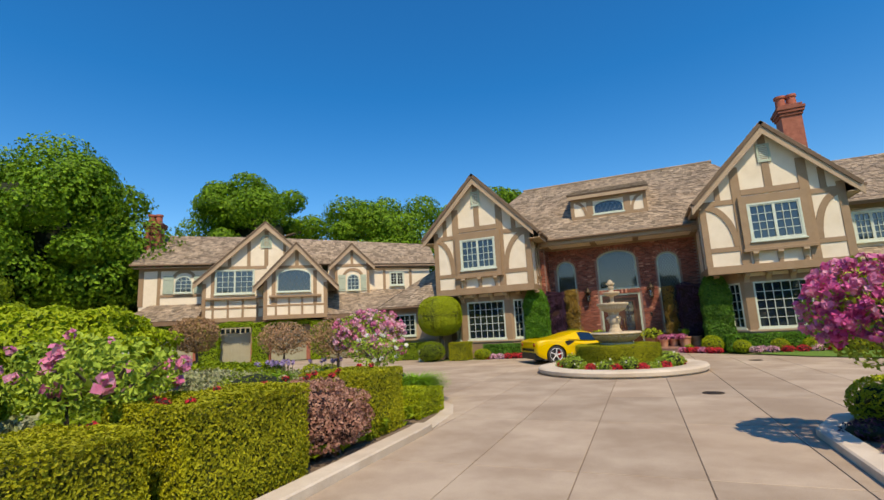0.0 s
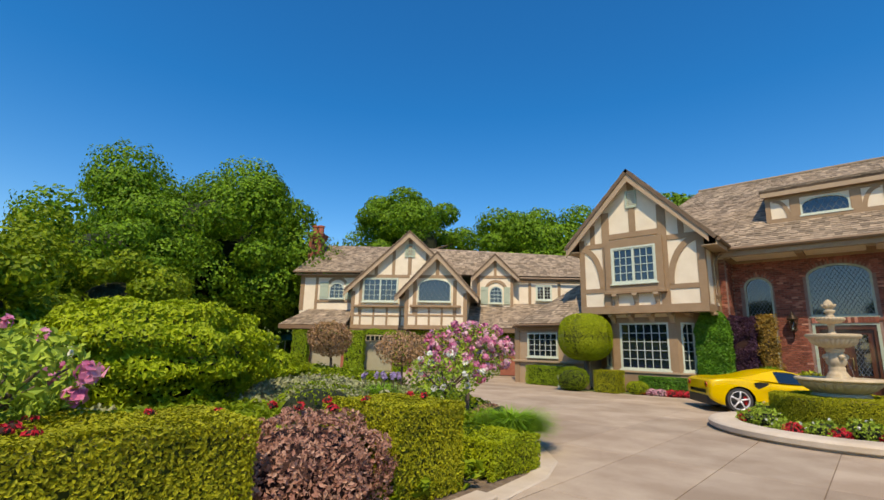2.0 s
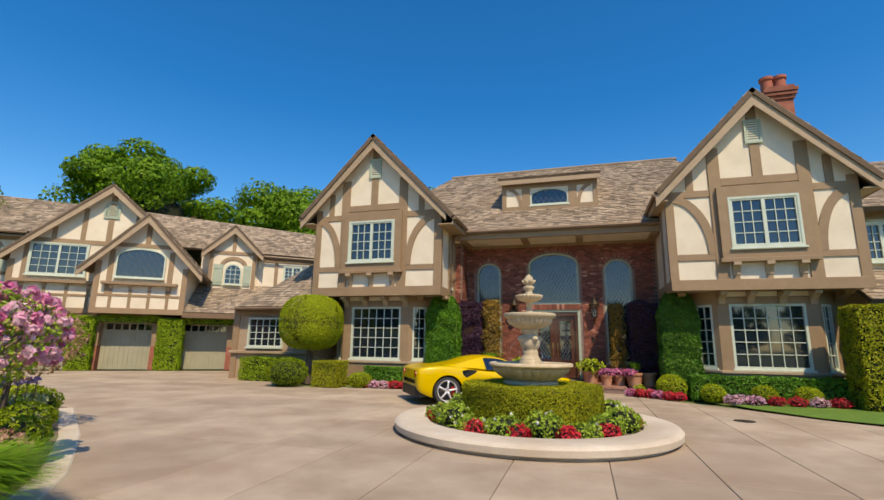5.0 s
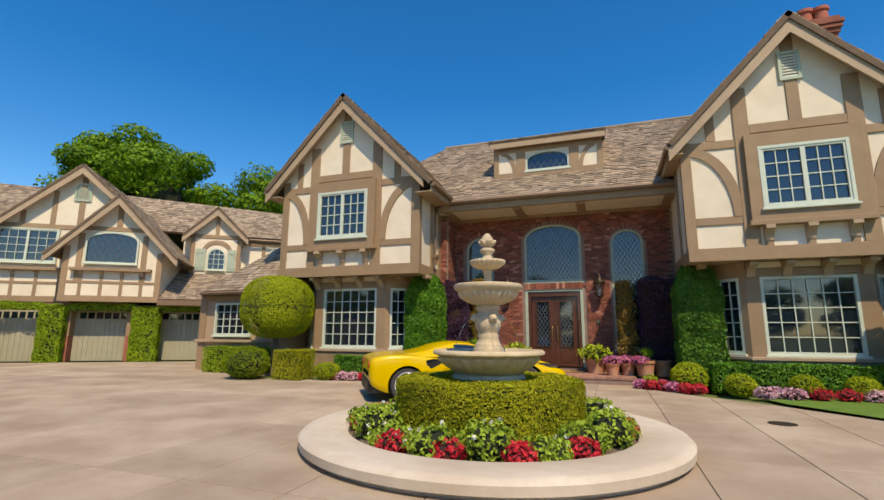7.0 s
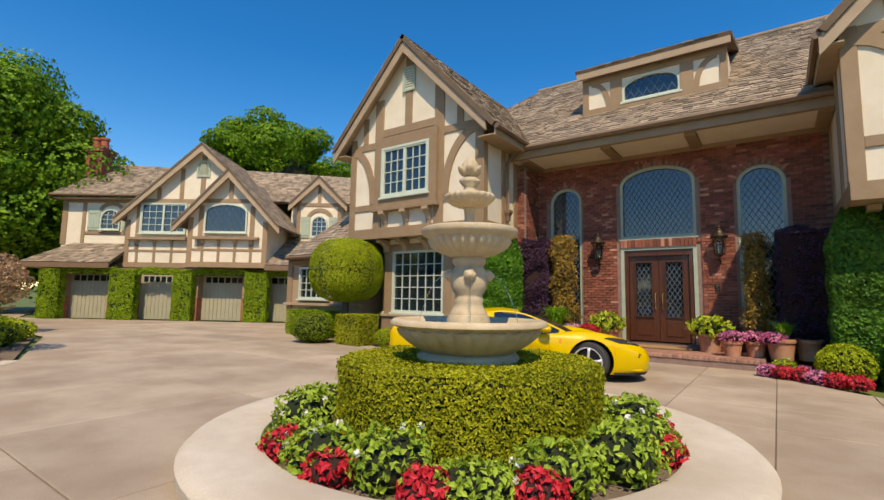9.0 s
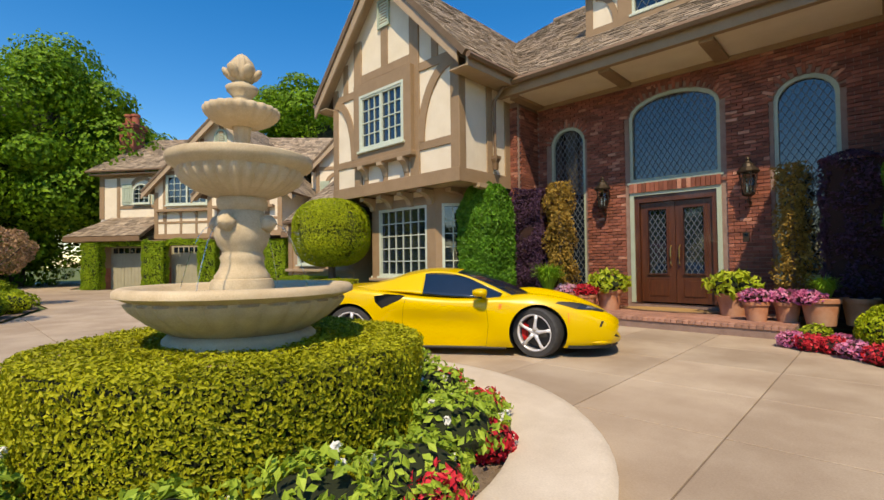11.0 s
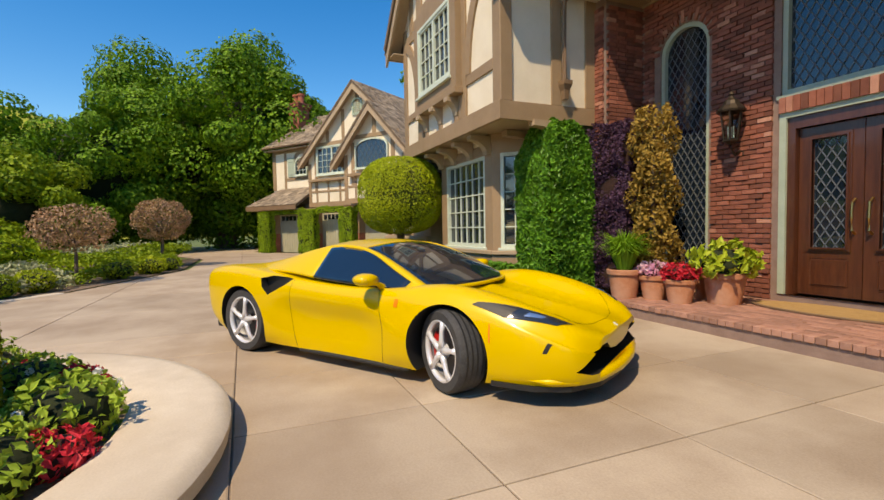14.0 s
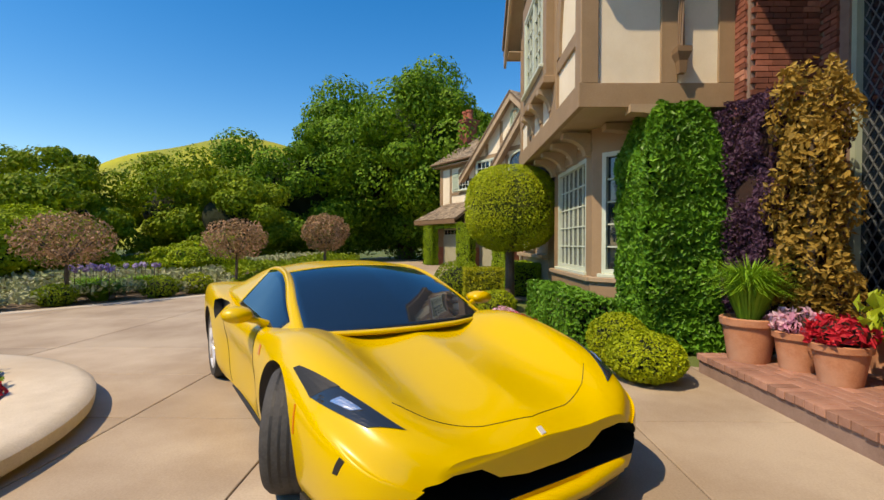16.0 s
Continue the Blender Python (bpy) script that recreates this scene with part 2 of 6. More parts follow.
def ball_points(k, centre, radii, rough=0.12, scale=2.0, seed=0.0, depth=0.12):
    """Points in the skin of an uneven ball, with outward directions."""
    d = rng.normal(0, 1, (k, 3))
    d /= np.linalg.norm(d, axis=1)[:, None]
    r = 1 + lumps(d * 3, scale, rough, seed)[:, None] - depth * rng.random((k, 1)) ** 2
    return np.array(centre) + d * r * np.array(radii), d


def block_points(k, x0, x1, y0, y1, z0, z1, rough=0.03, depth=0.06):
    """Points in the skin of a clipped hedge block (no floor), with outward directions."""
    areas = np.array([(x1 - x0) * (y1 - y0), (y1 - y0) * (z1 - z0), (y1 - y0) * (z1 - z0), (x1 - x0) * (z1 - z0), (x1 - x0) * (z1 - z0)])
    side = rng.choice(5, k, p=areas / areas.sum())
    p = rng.random((k, 3)) * [x1 - x0, y1 - y0, z1 - z0] + [x0, y0, z0]
    n = np.zeros((k, 3))
    for s, ax, val, sg in ((0, 2, z1, 1), (1, 0, x0, -1), (2, 0, x1, 1), (3, 1, y0, -1), (4, 1, y1, 1)):
        m = side == s
        p[m, ax] = val
        n[m, ax] = sg
    out = lumps(p, 4.0, rough)[:, None] - depth * rng.random((k, 1)) ** 2
    return p + n * out, n

# ---- ground and driveway ----
solid("ground", box(-400, 400, -400, 400, -0.6, -0.05), GRASSY, kind="structure")
DRIVE = [(-3.2, -6.0), (-3.2, 7.0), (-3.42, 8.3), (-3.75, 9.2), (-4.3, 9.8), (-5.4, 11.0), (-7.4, 12.6), (-10.5, 14.7), (-16.5, 16.6), (-23.0, 16.6), (-32.0, 13.5), (-46.0, 14.0), (-46.0, 24.0), (-30.0, 19.0), (-16.0, 27.5), (-10.5, 25.5), (-9.6, 21.3), (-4.2, 22.3), (-3.45, 23.9), (1.5, 23.9), (2.4, 22.0), (3.9, 20.7), (5.0, 19.4), (9.0, 16.5), (9.0, 9.5), (3.2, 8.9), (1.95, 7.6), (1.85, 5.0), (1.85, -6.0)]
bm = bmesh.new()
bm.faces.new([bm.verts.new((x, y, -0.012)) for x, y in DRIVE])
ext = bmesh.ops.extrude_face_region(bm, geom=list(bm.faces))["geom"]
bmesh.ops.translate(bm, verts=[v for v in ext if isinstance(v, bmesh.types.BMVert)], vec=(0, 0, -0.1))
bmesh.ops.recalc_face_normals(bm, faces=bm.faces)
drive = solid("driveway", bm, JOINT, "beige concrete driveway scored into large slabs", "driveway", kind="structure")

# ---- the house: tools ----
def beam(parent, x0, x1, z0, z1, y0, y1, bevel=0.008, mat=None):
    return part("timber_beam", box(x0, x1, y0, y1, z0, z1, bevel), mat or TIMBER, parent)


def bar(parent, a, b, width, y0, y1, mat=None, name="timber_beam"):
    """A straight board between two points of the x-z plane, flat in the wall."""
    (ax, az), (bx, bz) = a, b
    d = Vector((bx - ax, bz - az)).normalized() * width / 2
    return part(name, slab([(ax - d.y, az + d.x), (ax + d.y, az - d.x), (bx + d.y, bz - d.x), (bx - d.y, bz + d.x)], y0, y1), mat or TIMBER, parent)


def curved(parent, x0, z0, x1, z1, width, y0, y1, bulge=0.5):
    """A bowed brace that rises from (x0, z0) and bends towards (x1, z1)."""
    out, inn = [], []
    for k in range(11):
        a = math.pi / 2 * k / 10
        cx, cz = x1 + (x0 - x1) * math.cos(a), z0 + (z1 - z0) * math.sin(a)
        n = Vector(((x0 - x1) * math.cos(a) / (x0 - x1) ** 2, (z1 - z0) * math.sin(a) / (z1 - z0) ** 2)).normalized() * width / 2 * (1 if x0 != x1 else 0)
        s = 1 if x0 < x1 else 1
        out.append((cx + n.x * s, cz + n.y))
        inn.append((cx - n.x * s, cz - n.y))
    return part("curved_brace", slab(out + inn[::-1], y0, y1), TIMBER, parent)


def corbel(parent, x, z, y_wall, out=0.3, w=0.2, h=0.36):
    """A curved bracket under an overhang."""
    pts = [(y_wall, z), (y_wall - out, z), (y_wall - out, z - h * 0.25)]
    for k in range(1, 7):
        a = math.pi / 2 * k / 6
        pts.append((y_wall - out + out * 0.8 * math.sin(a), z - h + h * 0.75 * math.cos(a)))
    pts.append((y_wall, z - h))
    bm = bmesh.new()
    ring = [bm.verts.new((x - w / 2, y, zz)) for y, zz in pts]
    f = bm.faces.new(ring)
    ext = bmesh.ops.extrude_face_region(bm, geom=[f])["geom"]
    bmesh.ops.translate(bm, verts=[v for v in ext if isinstance(v, bmesh.types.BMVert)], vec=(w, 0, 0))
    bmesh.ops.recalc_face_normals(bm, faces=bm.faces)
    return part("corbel", bm, BARGE, parent)


def window(parent, x0, x1, z0, z1, y, cols, rows, leaves=1, rise=0.0, lattice=0.0, frame_mat=None, fw=0.07, sill=True, at=None, panes=True):
    """A window in a wall whose face stands at y: frame > pane, glazing bars, sill."""
    fm = frame_mat or SASH
    outer = arch(x0, x1, z0, z1, rise) if rise else rect(x0, x1, z0, z1)
    inner = arch(x0 + fw, x1 - fw, z0 + fw, z1 - fw, rise * 0.93) if rise else rect(x0 + fw, x1 - fw, z0 + fw, z1 - fw)
    w = part("window", band(outer, inner, y - 0.03, y + 0.09), fm, parent, "pale green painted casement window with small panes" if not lattice else "leaded lattice window in a painted frame")
    if at is not None:
        w.matrix_local = at
    pane_y = y + 0.05
    glass = part("pane", slab(inner, pane_y, pane_y + 0.008), DARKGLASS if panes else GLASS, w)
    if lattice:
        iw, ih = x1 - x0 - 2 * fw, z1 - z0 - 2 * fw
        for sgn in (1, -1):
            k = -int(ih / lattice) - 2
            while k * lattice < iw + ih:
                seg = []
                for s in np.linspace(0, 1, 60):
                    zz = z0 + fw + s * ih
                    xx = x0 + fw + k * lattice + s * ih * 0.62 if sgn > 0 else x1 - fw - k * lattice - s * ih * 0.62
                    top = z1 - fw
                    if rise:
                        hc = (x1 - x0) / 2 - fw
                        u = (xx - (x0 + x1) / 2) / hc
                        top = z1 - fw - rise * 0.93 + rise * 0.93 * math.sqrt(max(0, 1 - u * u))
                    if x0 + fw <= xx <= x1 - fw and zz <= top:
                        seg.append((xx, zz))
                if len(seg) > 1:
                    (ax, az), (bx, bz) = seg[0], seg[-1]
                    d = Vector((bx - ax, bz - az)).normalized() * 0.0065
                    part("lead_came", slab([(ax - d.y, az + d.x), (ax + d.y, az - d.x), (bx + d.y, bz - d.x), (bx - d.y, bz + d.x)], pane_y - 0.012, pane_y - 0.002), LEAD, w)
                k += 1
    else:
        each = (x1 - x0 - 2 * fw) / leaves
        for i in range(leaves):
            a, b = x0 + fw + i * each, x0 + fw + (i + 1) * each
            s = 0.05 if leaves > 1 else 0.0
            if s:
                part("sash", band(rect(a, b, z0 + fw, z1 - fw), rect(a + s, b - s, z0 + fw + s, z1 - fw - s), y - 0.01, y + 0.045), fm, w)
            for c in range(1, cols):
                x = a + s + (b - a - 2 * s) * c / cols
                part("glazing_bar", box(x - 0.012, x + 0.012, y + 0.012, y + 0.045, z0 + fw + s, z1 - fw - s), fm, w)
            for r in range(1, rows):
                z = z0 + fw + s + (z1 - z0 - 2 * fw - 2 * s) * r / rows
                part("glazing_bar", box(a + s, b - s, y + 0.014, y + 0.043, z - 0.012, z + 0.012), fm, w)
    if sill:
        part("sill", box(x0 - 0.05, x1 + 0.05, y - 0.09, y + 0.02, z0 - 0.06, z0 - 0.002, 0.008), fm, w)
    return w


def shingled(parent, corners, name="roof", thick=0.14, course=0.19, wide=0.2, overhang=0.0):
    """A roof slope: a deck under rows of uneven shingles. corners: eave start, eave end, top end, top start."""
    a, b, c, d = [Vector(p) for p in corners]
    n = (b - a).cross(d - a).normalized()
    if n.z < 0:
        n = -n
    bm = bmesh.new()
    top = [bm.verts.new(p) for p in (a, b, c, d)]
    f = bm.faces.new(top)
    ext = bmesh.ops.extrude_face_region(bm, geom=[f])["geom"]
    bmesh.ops.translate(bm, verts=[v for v in ext if isinstance(v, bmesh.types.BMVert)], vec=-n * thick)
    bmesh.ops.recalc_face_normals(bm, faces=bm.faces)
    deck = part(name, bm, ROOFDECK, parent, "weathered brown wood shingle roof")
    rows = max(2, int((d - a).length / course))
    vs, fs = [], []
    r = random.Random(int(abs(a.x * 131 + a.y * 17 + c.z * 7)) + 5)
    for i in range(rows):
        s0, s1 = i / rows - 0.02 / (d - a).length, min(1.0, (i + 1.25) / rows)
        l0, r0 = a.lerp(d, max(0, s0)), b.lerp(c, max(0, s0))
        l1, r1 = a.lerp(d, s1), b.lerp(c, s1)
        width = (r0 - l0).length
        if width < 0.1:
            continue
        x = -r.random() * wide
        while x < width:
            w = wide * r.uniform(0.6, 1.5)
            u0, u1 = max(0, x) / width, min(width, x + w - 0.012) / width
            x += w
            if u1 - u0 < 0.02 / width:
                continue
            lift, slip = r.uniform(0.014, 0.036), r.uniform(-0.02, 0.025)
            down = (a - d).normalized() * slip
            p0, p1 = l0.lerp(r0, u0) + down, l0.lerp(r0, u1) + down
            p2, p3 = l1.lerp(r1, u1), l1.lerp(r1, u0)
            k = len(vs)
            vs += [p0 + n * lift, p1 + n * lift, p2 + n * 0.003, p3 + n * 0.003, p0 + n * 0.001, p1 + n * 0.001]
            fs += [(k, k + 1, k + 2, k + 3), (k + 4, k + 5, k + 1, k), (k + 4, k, k + 3), (k + 1, k + 5, k + 2)]
    me = bpy.data.meshes.new("shingles")
    me.from_pydata([tuple(v) for v in vs], [], fs)
    me.materials.append(SHINGLE)
    ob = new("shingles", me)
    ob.parent = deck
    tagged(ob, kind="stuff")
    return deck


def gable_wing(house, c, x0, x1, yw, z0, zs, apex, half, y_back, slope, barge_y, right_low=0.0, left_low=0.0):
    """The overhanging upper storey with its gable, timbers, roof and box window."""
    part("wall", slab([(x0, z0), (x1, z0), (x1, apex - abs(x1 - c) * slope - 0.25), (c, apex - 0.25), (x0, apex - abs(x0 - c) * slope - 0.25)], yw, yw + 0.2,
         [rect(c - 0.92, c + 0.92, 4.42, 6.0)]), STUCCO, house, "cream stucco gable wall")
    for xs, sgn in ((x0, 1), (x1, -1)):
        part("wall", box(min(xs, xs + sgn * 0.2), max(xs, xs + sgn * 0.2), yw + 0.2, y_back, z0, apex - abs(xs - c) * slope - 0.3), STUCCO, house)
    part("floor_slab", box(x0, x1, yw, y_back, z0 - 0.02, z0 + 0.12), BARGE, house)
    # roof slopes and barge boards
    for sgn, low in ((-1, left_low), (1, right_low)):
        h = half
        e = h + low
        foot = apex - h * slope
        shingled(house, [(c + sgn * e, barge_y - 0.05, apex - e * slope), (c + sgn * e, y_back + 4.0, apex - e * slope), (c, y_back + 4.0, apex), (c, barge_y - 0.05, apex)])
        t = 0.3
        part("barge_board", slab([(c, apex - 0.13), (c, apex - 0.13 - t * 1.45), (c + sgn * h, foot - 0.13 - t * 1.2), (c + sgn * h, foot - 0.13)], barge_y, barge_y + 0.06), BARGE, house)
        part("soffit", slab([(c, apex - 0.24), (c, apex - 0.27), (c + sgn * h, foot - 0.27), (c + sgn * h, foot - 0.24)], barge_y + 0.06, yw + 0.01), BARGE, house)
        part("gutter", tube([(c + sgn * (e + 0.03), barge_y, apex - e * slope - 0.1), (c + sgn * (e + 0.03), y_back - 0.4, apex - e * slope - 0.1)], 0.07, 6), GUTTER, house)
        part("fascia", box(min(c + sgn * (e - 0.08), c + sgn * (e - 0.03)), max(c + sgn * (e - 0.08), c + sgn * (e - 0.03)), barge_y + 0.06, y_back, apex - e * slope - 0.32, apex - e * slope - 0.1), BARGE, house)
        xs = x0 if sgn < 0 else x1
        part("soffit", box(min(xs, c + sgn * (e - 0.08)), max(xs, c + sgn * (e - 0.08)), barge_y + 0.06, y_back, apex - e * slope - 0.3, apex - e * slope - 0.27), BARGE, house)
    p0, p1 = yw - 0.035, yw + 0.02
    zt = lambda x: apex - abs(x - c) * slope - 0.3  # noqa: E731
    beam(house, x0 - 0.04, x1 + 0.04, z0 - 0.06, z0 + 0.27, yw - 0.06, yw + 0.02)
    beam(house, x0 - 0.05, x0 + 0.2, z0 + 0.27, zt(x0 - 0.0), p0, p1)
    beam(house, x1 - 0.24, x1 + 0.035, z0 + 0.27, zt(x1), p0, p1)
    for s in (-1, 1):
        xa, xb = c + s * 1.02, c + s * 1.36
        beam(house, min(xa, xb), max(xa, xb), z0 + 0.27, zt(xb) + 0.02, yw - 0.05, p1)
        end = x0 + 0.2 if s < 0 else x1 - 0.24
        beam(house, min(xb, end), max(xb, end), 4.1, 4.3, p0, p1)
        beam(house, min(xb, end), max(xb, end), 6.1, 6.32, p0, p1)
        xm = (xb + end) / 2 + s * 0.02
        beam(house, xm - 0.11, xm + 0.11, 6.32, zt(xm), p0, p1)
        # bowed brace, from the foot at the box window out to the corner's head
        curved(house, xb + s * 0.05, 4.3, end + s * 0.12, 6.1, 0.24, yw - 0.045, p1)
    beam(house, c - 1.02, c + 1.02, 6.42, 6.66, yw - 0.05, p1)
    beam(house, c - 0.14, c + 0.14, 6.66, zt(c) - 0.05, p0, p1)
    # box window on three corbels
    by = yw - 0.18
    part("box_bay", slab(rect(c - 1.2, c + 1.2, 4.12, 6.34), by, yw + 0.01, [rect(c - 0.93, c + 0.93, 4.42, 6.0)]), TIMBER, house, "tan painted box bay round the upper window")
    window(house, c - 0.93, c + 0.93, 4.42, 6.0, by + 0.02, 3, 4, leaves=2)
    part("ledge", box(c - 1.26, c + 1.26, by - 0.06, yw, 4.0, 4.12, 0.01), TIMBER, house)
    for k in (-0.85, 0.0, 0.85):
        corbel(house, c + k, 4.0, yw, 0.26)
        beam(house, c + k - 0.09, c + k + 0.09, z0 + 0.27, 3.66, p0, p1)
    # louvred vent
    v = part("gable_vent", band(rect(c - 0.24, c + 0.24, 7.72, 8.5), rect(c - 0.17, c + 0.17, 7.79, 8.43), yw - 0.07, yw + 0.02), SAGE, house, "sage green louvred gable vent")
    for k in range(8):
        part("slat", box(c - 0.17, c + 0.17, yw - 0.05, yw + 0.0, 7.8 + k * 0.08, 7.84 + k * 0.08), SASH, v)


def bay(house, c, yw, z_top):
    """The ground-floor canted bay under a gable: front window and two angled side windows."""
    f0, f1, r = c - 1.32, c + 1.32, 1.0
    part("wall", slab(rect(f0, f1, 0.0, z_top), yw, yw + 0.18, [rect(c - 1.0, c + 1.0, 0.9, 2.82)]), TIMBER, house, "tan painted bay wall")
    window(house, c - 1.0, c + 1.0, 0.9, 2.82, yw + 0.03, 6, 5)
    # thin dark sheet behind the panes, painting the room's shade
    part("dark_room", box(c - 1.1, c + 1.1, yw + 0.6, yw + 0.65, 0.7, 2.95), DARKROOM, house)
    part("bay_base", box(f0 - 0.03, f1 + 0.03, yw - 0.05, yw + 0.2, 0.0, 0.78), TIMBER, house)
    part("ledge", box(f0 - 0.06, f1 + 0.06, yw - 0.1, yw + 0.1, 0.76, 0.84, 0.01), BARGE, house)
    beam(house, f0, f1, 2.86, 3.02, yw - 0.03, yw + 0.01)
    for k in (-1.2, -0.42, 0.42, 1.2):
        beam(house, c + k - 0.09, c + k + 0.09, 3.02, z_top, yw - 0.03, yw + 0.01)
    for k in (-0.8, 0.0, 0.8):
        part("panel", box(c + k - 0.31, c + k + 0.31, yw - 0.012, yw + 0.01, 3.05, z_top - 0.03), STUCCO, house)
    for k in (-1.2, -0.42, 0.42, 1.2):
        corbel(house, c + k, 3.17, yw - 0.005, 0.46, 0.18, 0.36)
    for s in (-1, 1):
        turn = pose(c + s * 1.32, yw, 0, 0, 0, s * 45)
        a0, a1 = (0.0, r * 1.414) if s > 0 else (-r * 1.414, 0.0)
        w = part("wall", slab(rect(a0, a1, 0.0, z_top), 0, 0.18, [rect(a0 + 0.17 if s > 0 else a1 - 0.75, a0 + 0.75 if s > 0 else a1 - 0.17, 0.9, 2.82)]), TIMBER, house)
        w.matrix_local = turn
        window(house, a0 + 0.17 if s > 0 else a1 - 0.75, a0 + 0.75 if s > 0 else a1 - 0.17, 0.9, 2.82, 0.03, 2, 5, at=turn)
        b = part("bay_base", box(a0, a1, -0.05, 0.1, 0.0, 0.78), TIMBER, house)
        b.matrix_local = turn
        b = part("ledge", box(a0, a1, -0.1, 0.1, 0.76, 0.84, 0.01), BARGE, house)
        b.matrix_local = turn


# ---- main house ----
house = thing("main_house", "half-timbered cream stucco house with red brick entrance and shingle roofs", "house")
CA, CB, SLOPE = -7.3, 5.45, 1.06
gable_wing(house, CA, -9.7, -4.64, 22.6, 3.24, 6.1, 9.4, 2.95, 26.5, SLOPE, 22.22, right_low=0.3)
gable_wing(house, CB, 2.85, 7.9, 22.6, 3.24, 6.1, 9.4, 2.95, 26.5, SLOPE, 22.22)
bay(house, CA, 23.15, 3.22)
bay(house, CB, 23.15, 3.22)
for c, lo, hi in ((CA, -9.68, -4.28), (CB, 2.85, 7.95)):
    part("wall", box(lo + 0.3, hi - 0.45, 24.15, 24.35, 0, 3.22), TIMBER, house)
    part("wall", box(lo + 0.1, hi - 0.1, 30.0, 30.2, 0, 6.0), STUCCO, house)
    for k in range(6):
        xx = lo + 0.35 + k * (hi - lo - 0.7) / 5
        if abs(xx - c) > 1.2:
            corbel(house, xx, 3.2, 24.1, 0.9, 0.2, 0.4)
for x0, x1 in ((2.88, 3.1),):
    part("wall", box(x0, x1, 24.2, 25.6, 0, 3.3), BRICKS, house)
# timbers on the wings' inner sides
for xs, s, ye in ((-4.64, 1, 24.62), (2.85, -1, 25.5)):
    a, b = (xs, xs + 0.04) if s > 0 else (xs - 0.04, xs)
    for y0, y1, z0, z1 in ((22.57, ye, 3.18, 3.5), (22.57, 22.8, 3.5, 6.1), (23.62, 23.84, 3.5, 6.1), (ye - 0.24, ye, 3.5, 6.1)):
        part("timber_beam", box(a, b, y0, y1, z0, z1, 0.006), TIMBER, house)
# entrance wall with its openings
OPEN_L, OPEN_C, OPEN_R = (-3.92, -2.95, 0.5, 4.75), (-1.84, 0.06, 3.1, 5.08), (0.98, 1.98, 0.9, 4.76)
DOOR = (-1.84, 0.06, 0.3, 2.86)
EW = 25.5
entry = part("brick_wall", slab(rect(-4.64, 2.9, 0.0, 6.0), EW, EW + 0.25,
             [arch(*OPEN_L, 0.42), arch(*OPEN_C, 0.45), arch(*OPEN_R, 0.42), rect(*DOOR)]), MORTAR, house, "red brick entrance wall")
for o, r in ((OPEN_L, 0.42), (OPEN_C, 0.45), (OPEN_R, 0.42)):
    window(house, o[0], o[1], o[2], o[3], EW + 0.06, 1, 1, rise=r, lattice=0.13, frame_mat=SAGE, fw=0.07)
# rear wall in the dark room colour, in place of a shaded hall
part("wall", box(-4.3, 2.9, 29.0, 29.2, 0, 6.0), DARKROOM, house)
returns = part("brick_wall", box(-4.62, -4.34, 24.62, EW, 0.0, 5.6), MORTAR, house, "brick return beside the entrance")
# porch soffit and eave
part("soffit", box(-4.6, 2.85, 24.2, EW, 5.45, 5.5), STUCCO, house, "cream panelled porch soffit")
for x in (-4.2, -1.85, 0.15, 2.7):
    part("timber_beam", box(x - 0.13, x + 0.13, 24.21, EW - 0.02, 5.38, 5.46, 0.01), TIMBER, house)
part("timber_beam", box(-4.6, 2.85, 24.06, 24.2, 5.44, 5.74, 0.01), TIMBER, house)
part("timber_beam", box(-4.28, 2.85, EW - 0.08, EW - 0.033, 5.34, 5.45, 0.01), TIMBER, house)
part("gutter", tube([(-4.3, 23.98, 5.72), (2.9, 23.98, 5.72)], 0.08, 6), GUTTER, house)
shingled(house, [(-9.5, 24.0, 5.78), (7.8, 24.0, 5.78), (4.5, 30.0, 10.25), (-6.2, 30.0, 10.25)])
shingled(house, [(7.8, 36.0, 5.78), (-9.5, 36.0, 5.78), (-6.2, 30.0, 10.25), (4.6, 30.0, 10.25)])
part("ridge_cap", box(-6.3, 4.7, 29.9, 30.1, 10.2, 10.32, 0.03), SHINGLE, house)
# roof dormer over the entrance
D0, D1, DY = -2.85, 0.9, 25.55
dz = 5.78 + (DY - 24.0) * (4.47 / 6.0)
part("wall", slab([(D0, dz - 0.05), (D1, dz - 0.05), (D1, 8.05), (D0, 8.05)], DY, DY + 0.15, [arch(-1.72, -0.2, 7.1, 7.82, 0.3)]), STUCCO, house, "low roof dormer")
for a, b in ((D0, D0 + 0.1), (D1 - 0.1, D1)):
    part("wall", box(a, b, DY + 0.15, 28.2, 6.8, 8.05), STUCCO, house)
shingled(house, [(D0 - 0.15, DY - 0.3, 8.25), (D1 + 0.15, DY - 0.3, 8.25), (D1 + 0.15, 28.8, 9.4), (D0 - 0.15, 28.8, 9.4)], thick=0.1)
part("barge_board", box(D0 - 0.12, D1 + 0.12, DY - 0.27, DY - 0.22, 7.98, 8.2), BARGE, house)
part("timber_beam", box(D0 - 0.02, D1 + 0.02, DY - 0.04, DY + 0.02, 7.84, 8.05), TIMBER, house)
part("timber_beam", box(D0 - 0.02, D1 + 0.02, DY - 0.05, DY + 0.02, dz - 0.03, dz + 0.14), TIMBER, house)
for a, b in ((D0 - 0.02, D0 + 0.16), (-2.05, -1.72), (-0.2, 0.13), (D1 - 0.16, D1 + 0.02)):
    part("timber_beam", box(a, b, DY - 0.035, DY + 0.02, dz + 0.1, 7.86), TIMBER, house)
curved(house, -2.1, dz + 0.1, -2.6, 7.84, 0.14, DY - 0.03, DY + 0.02)
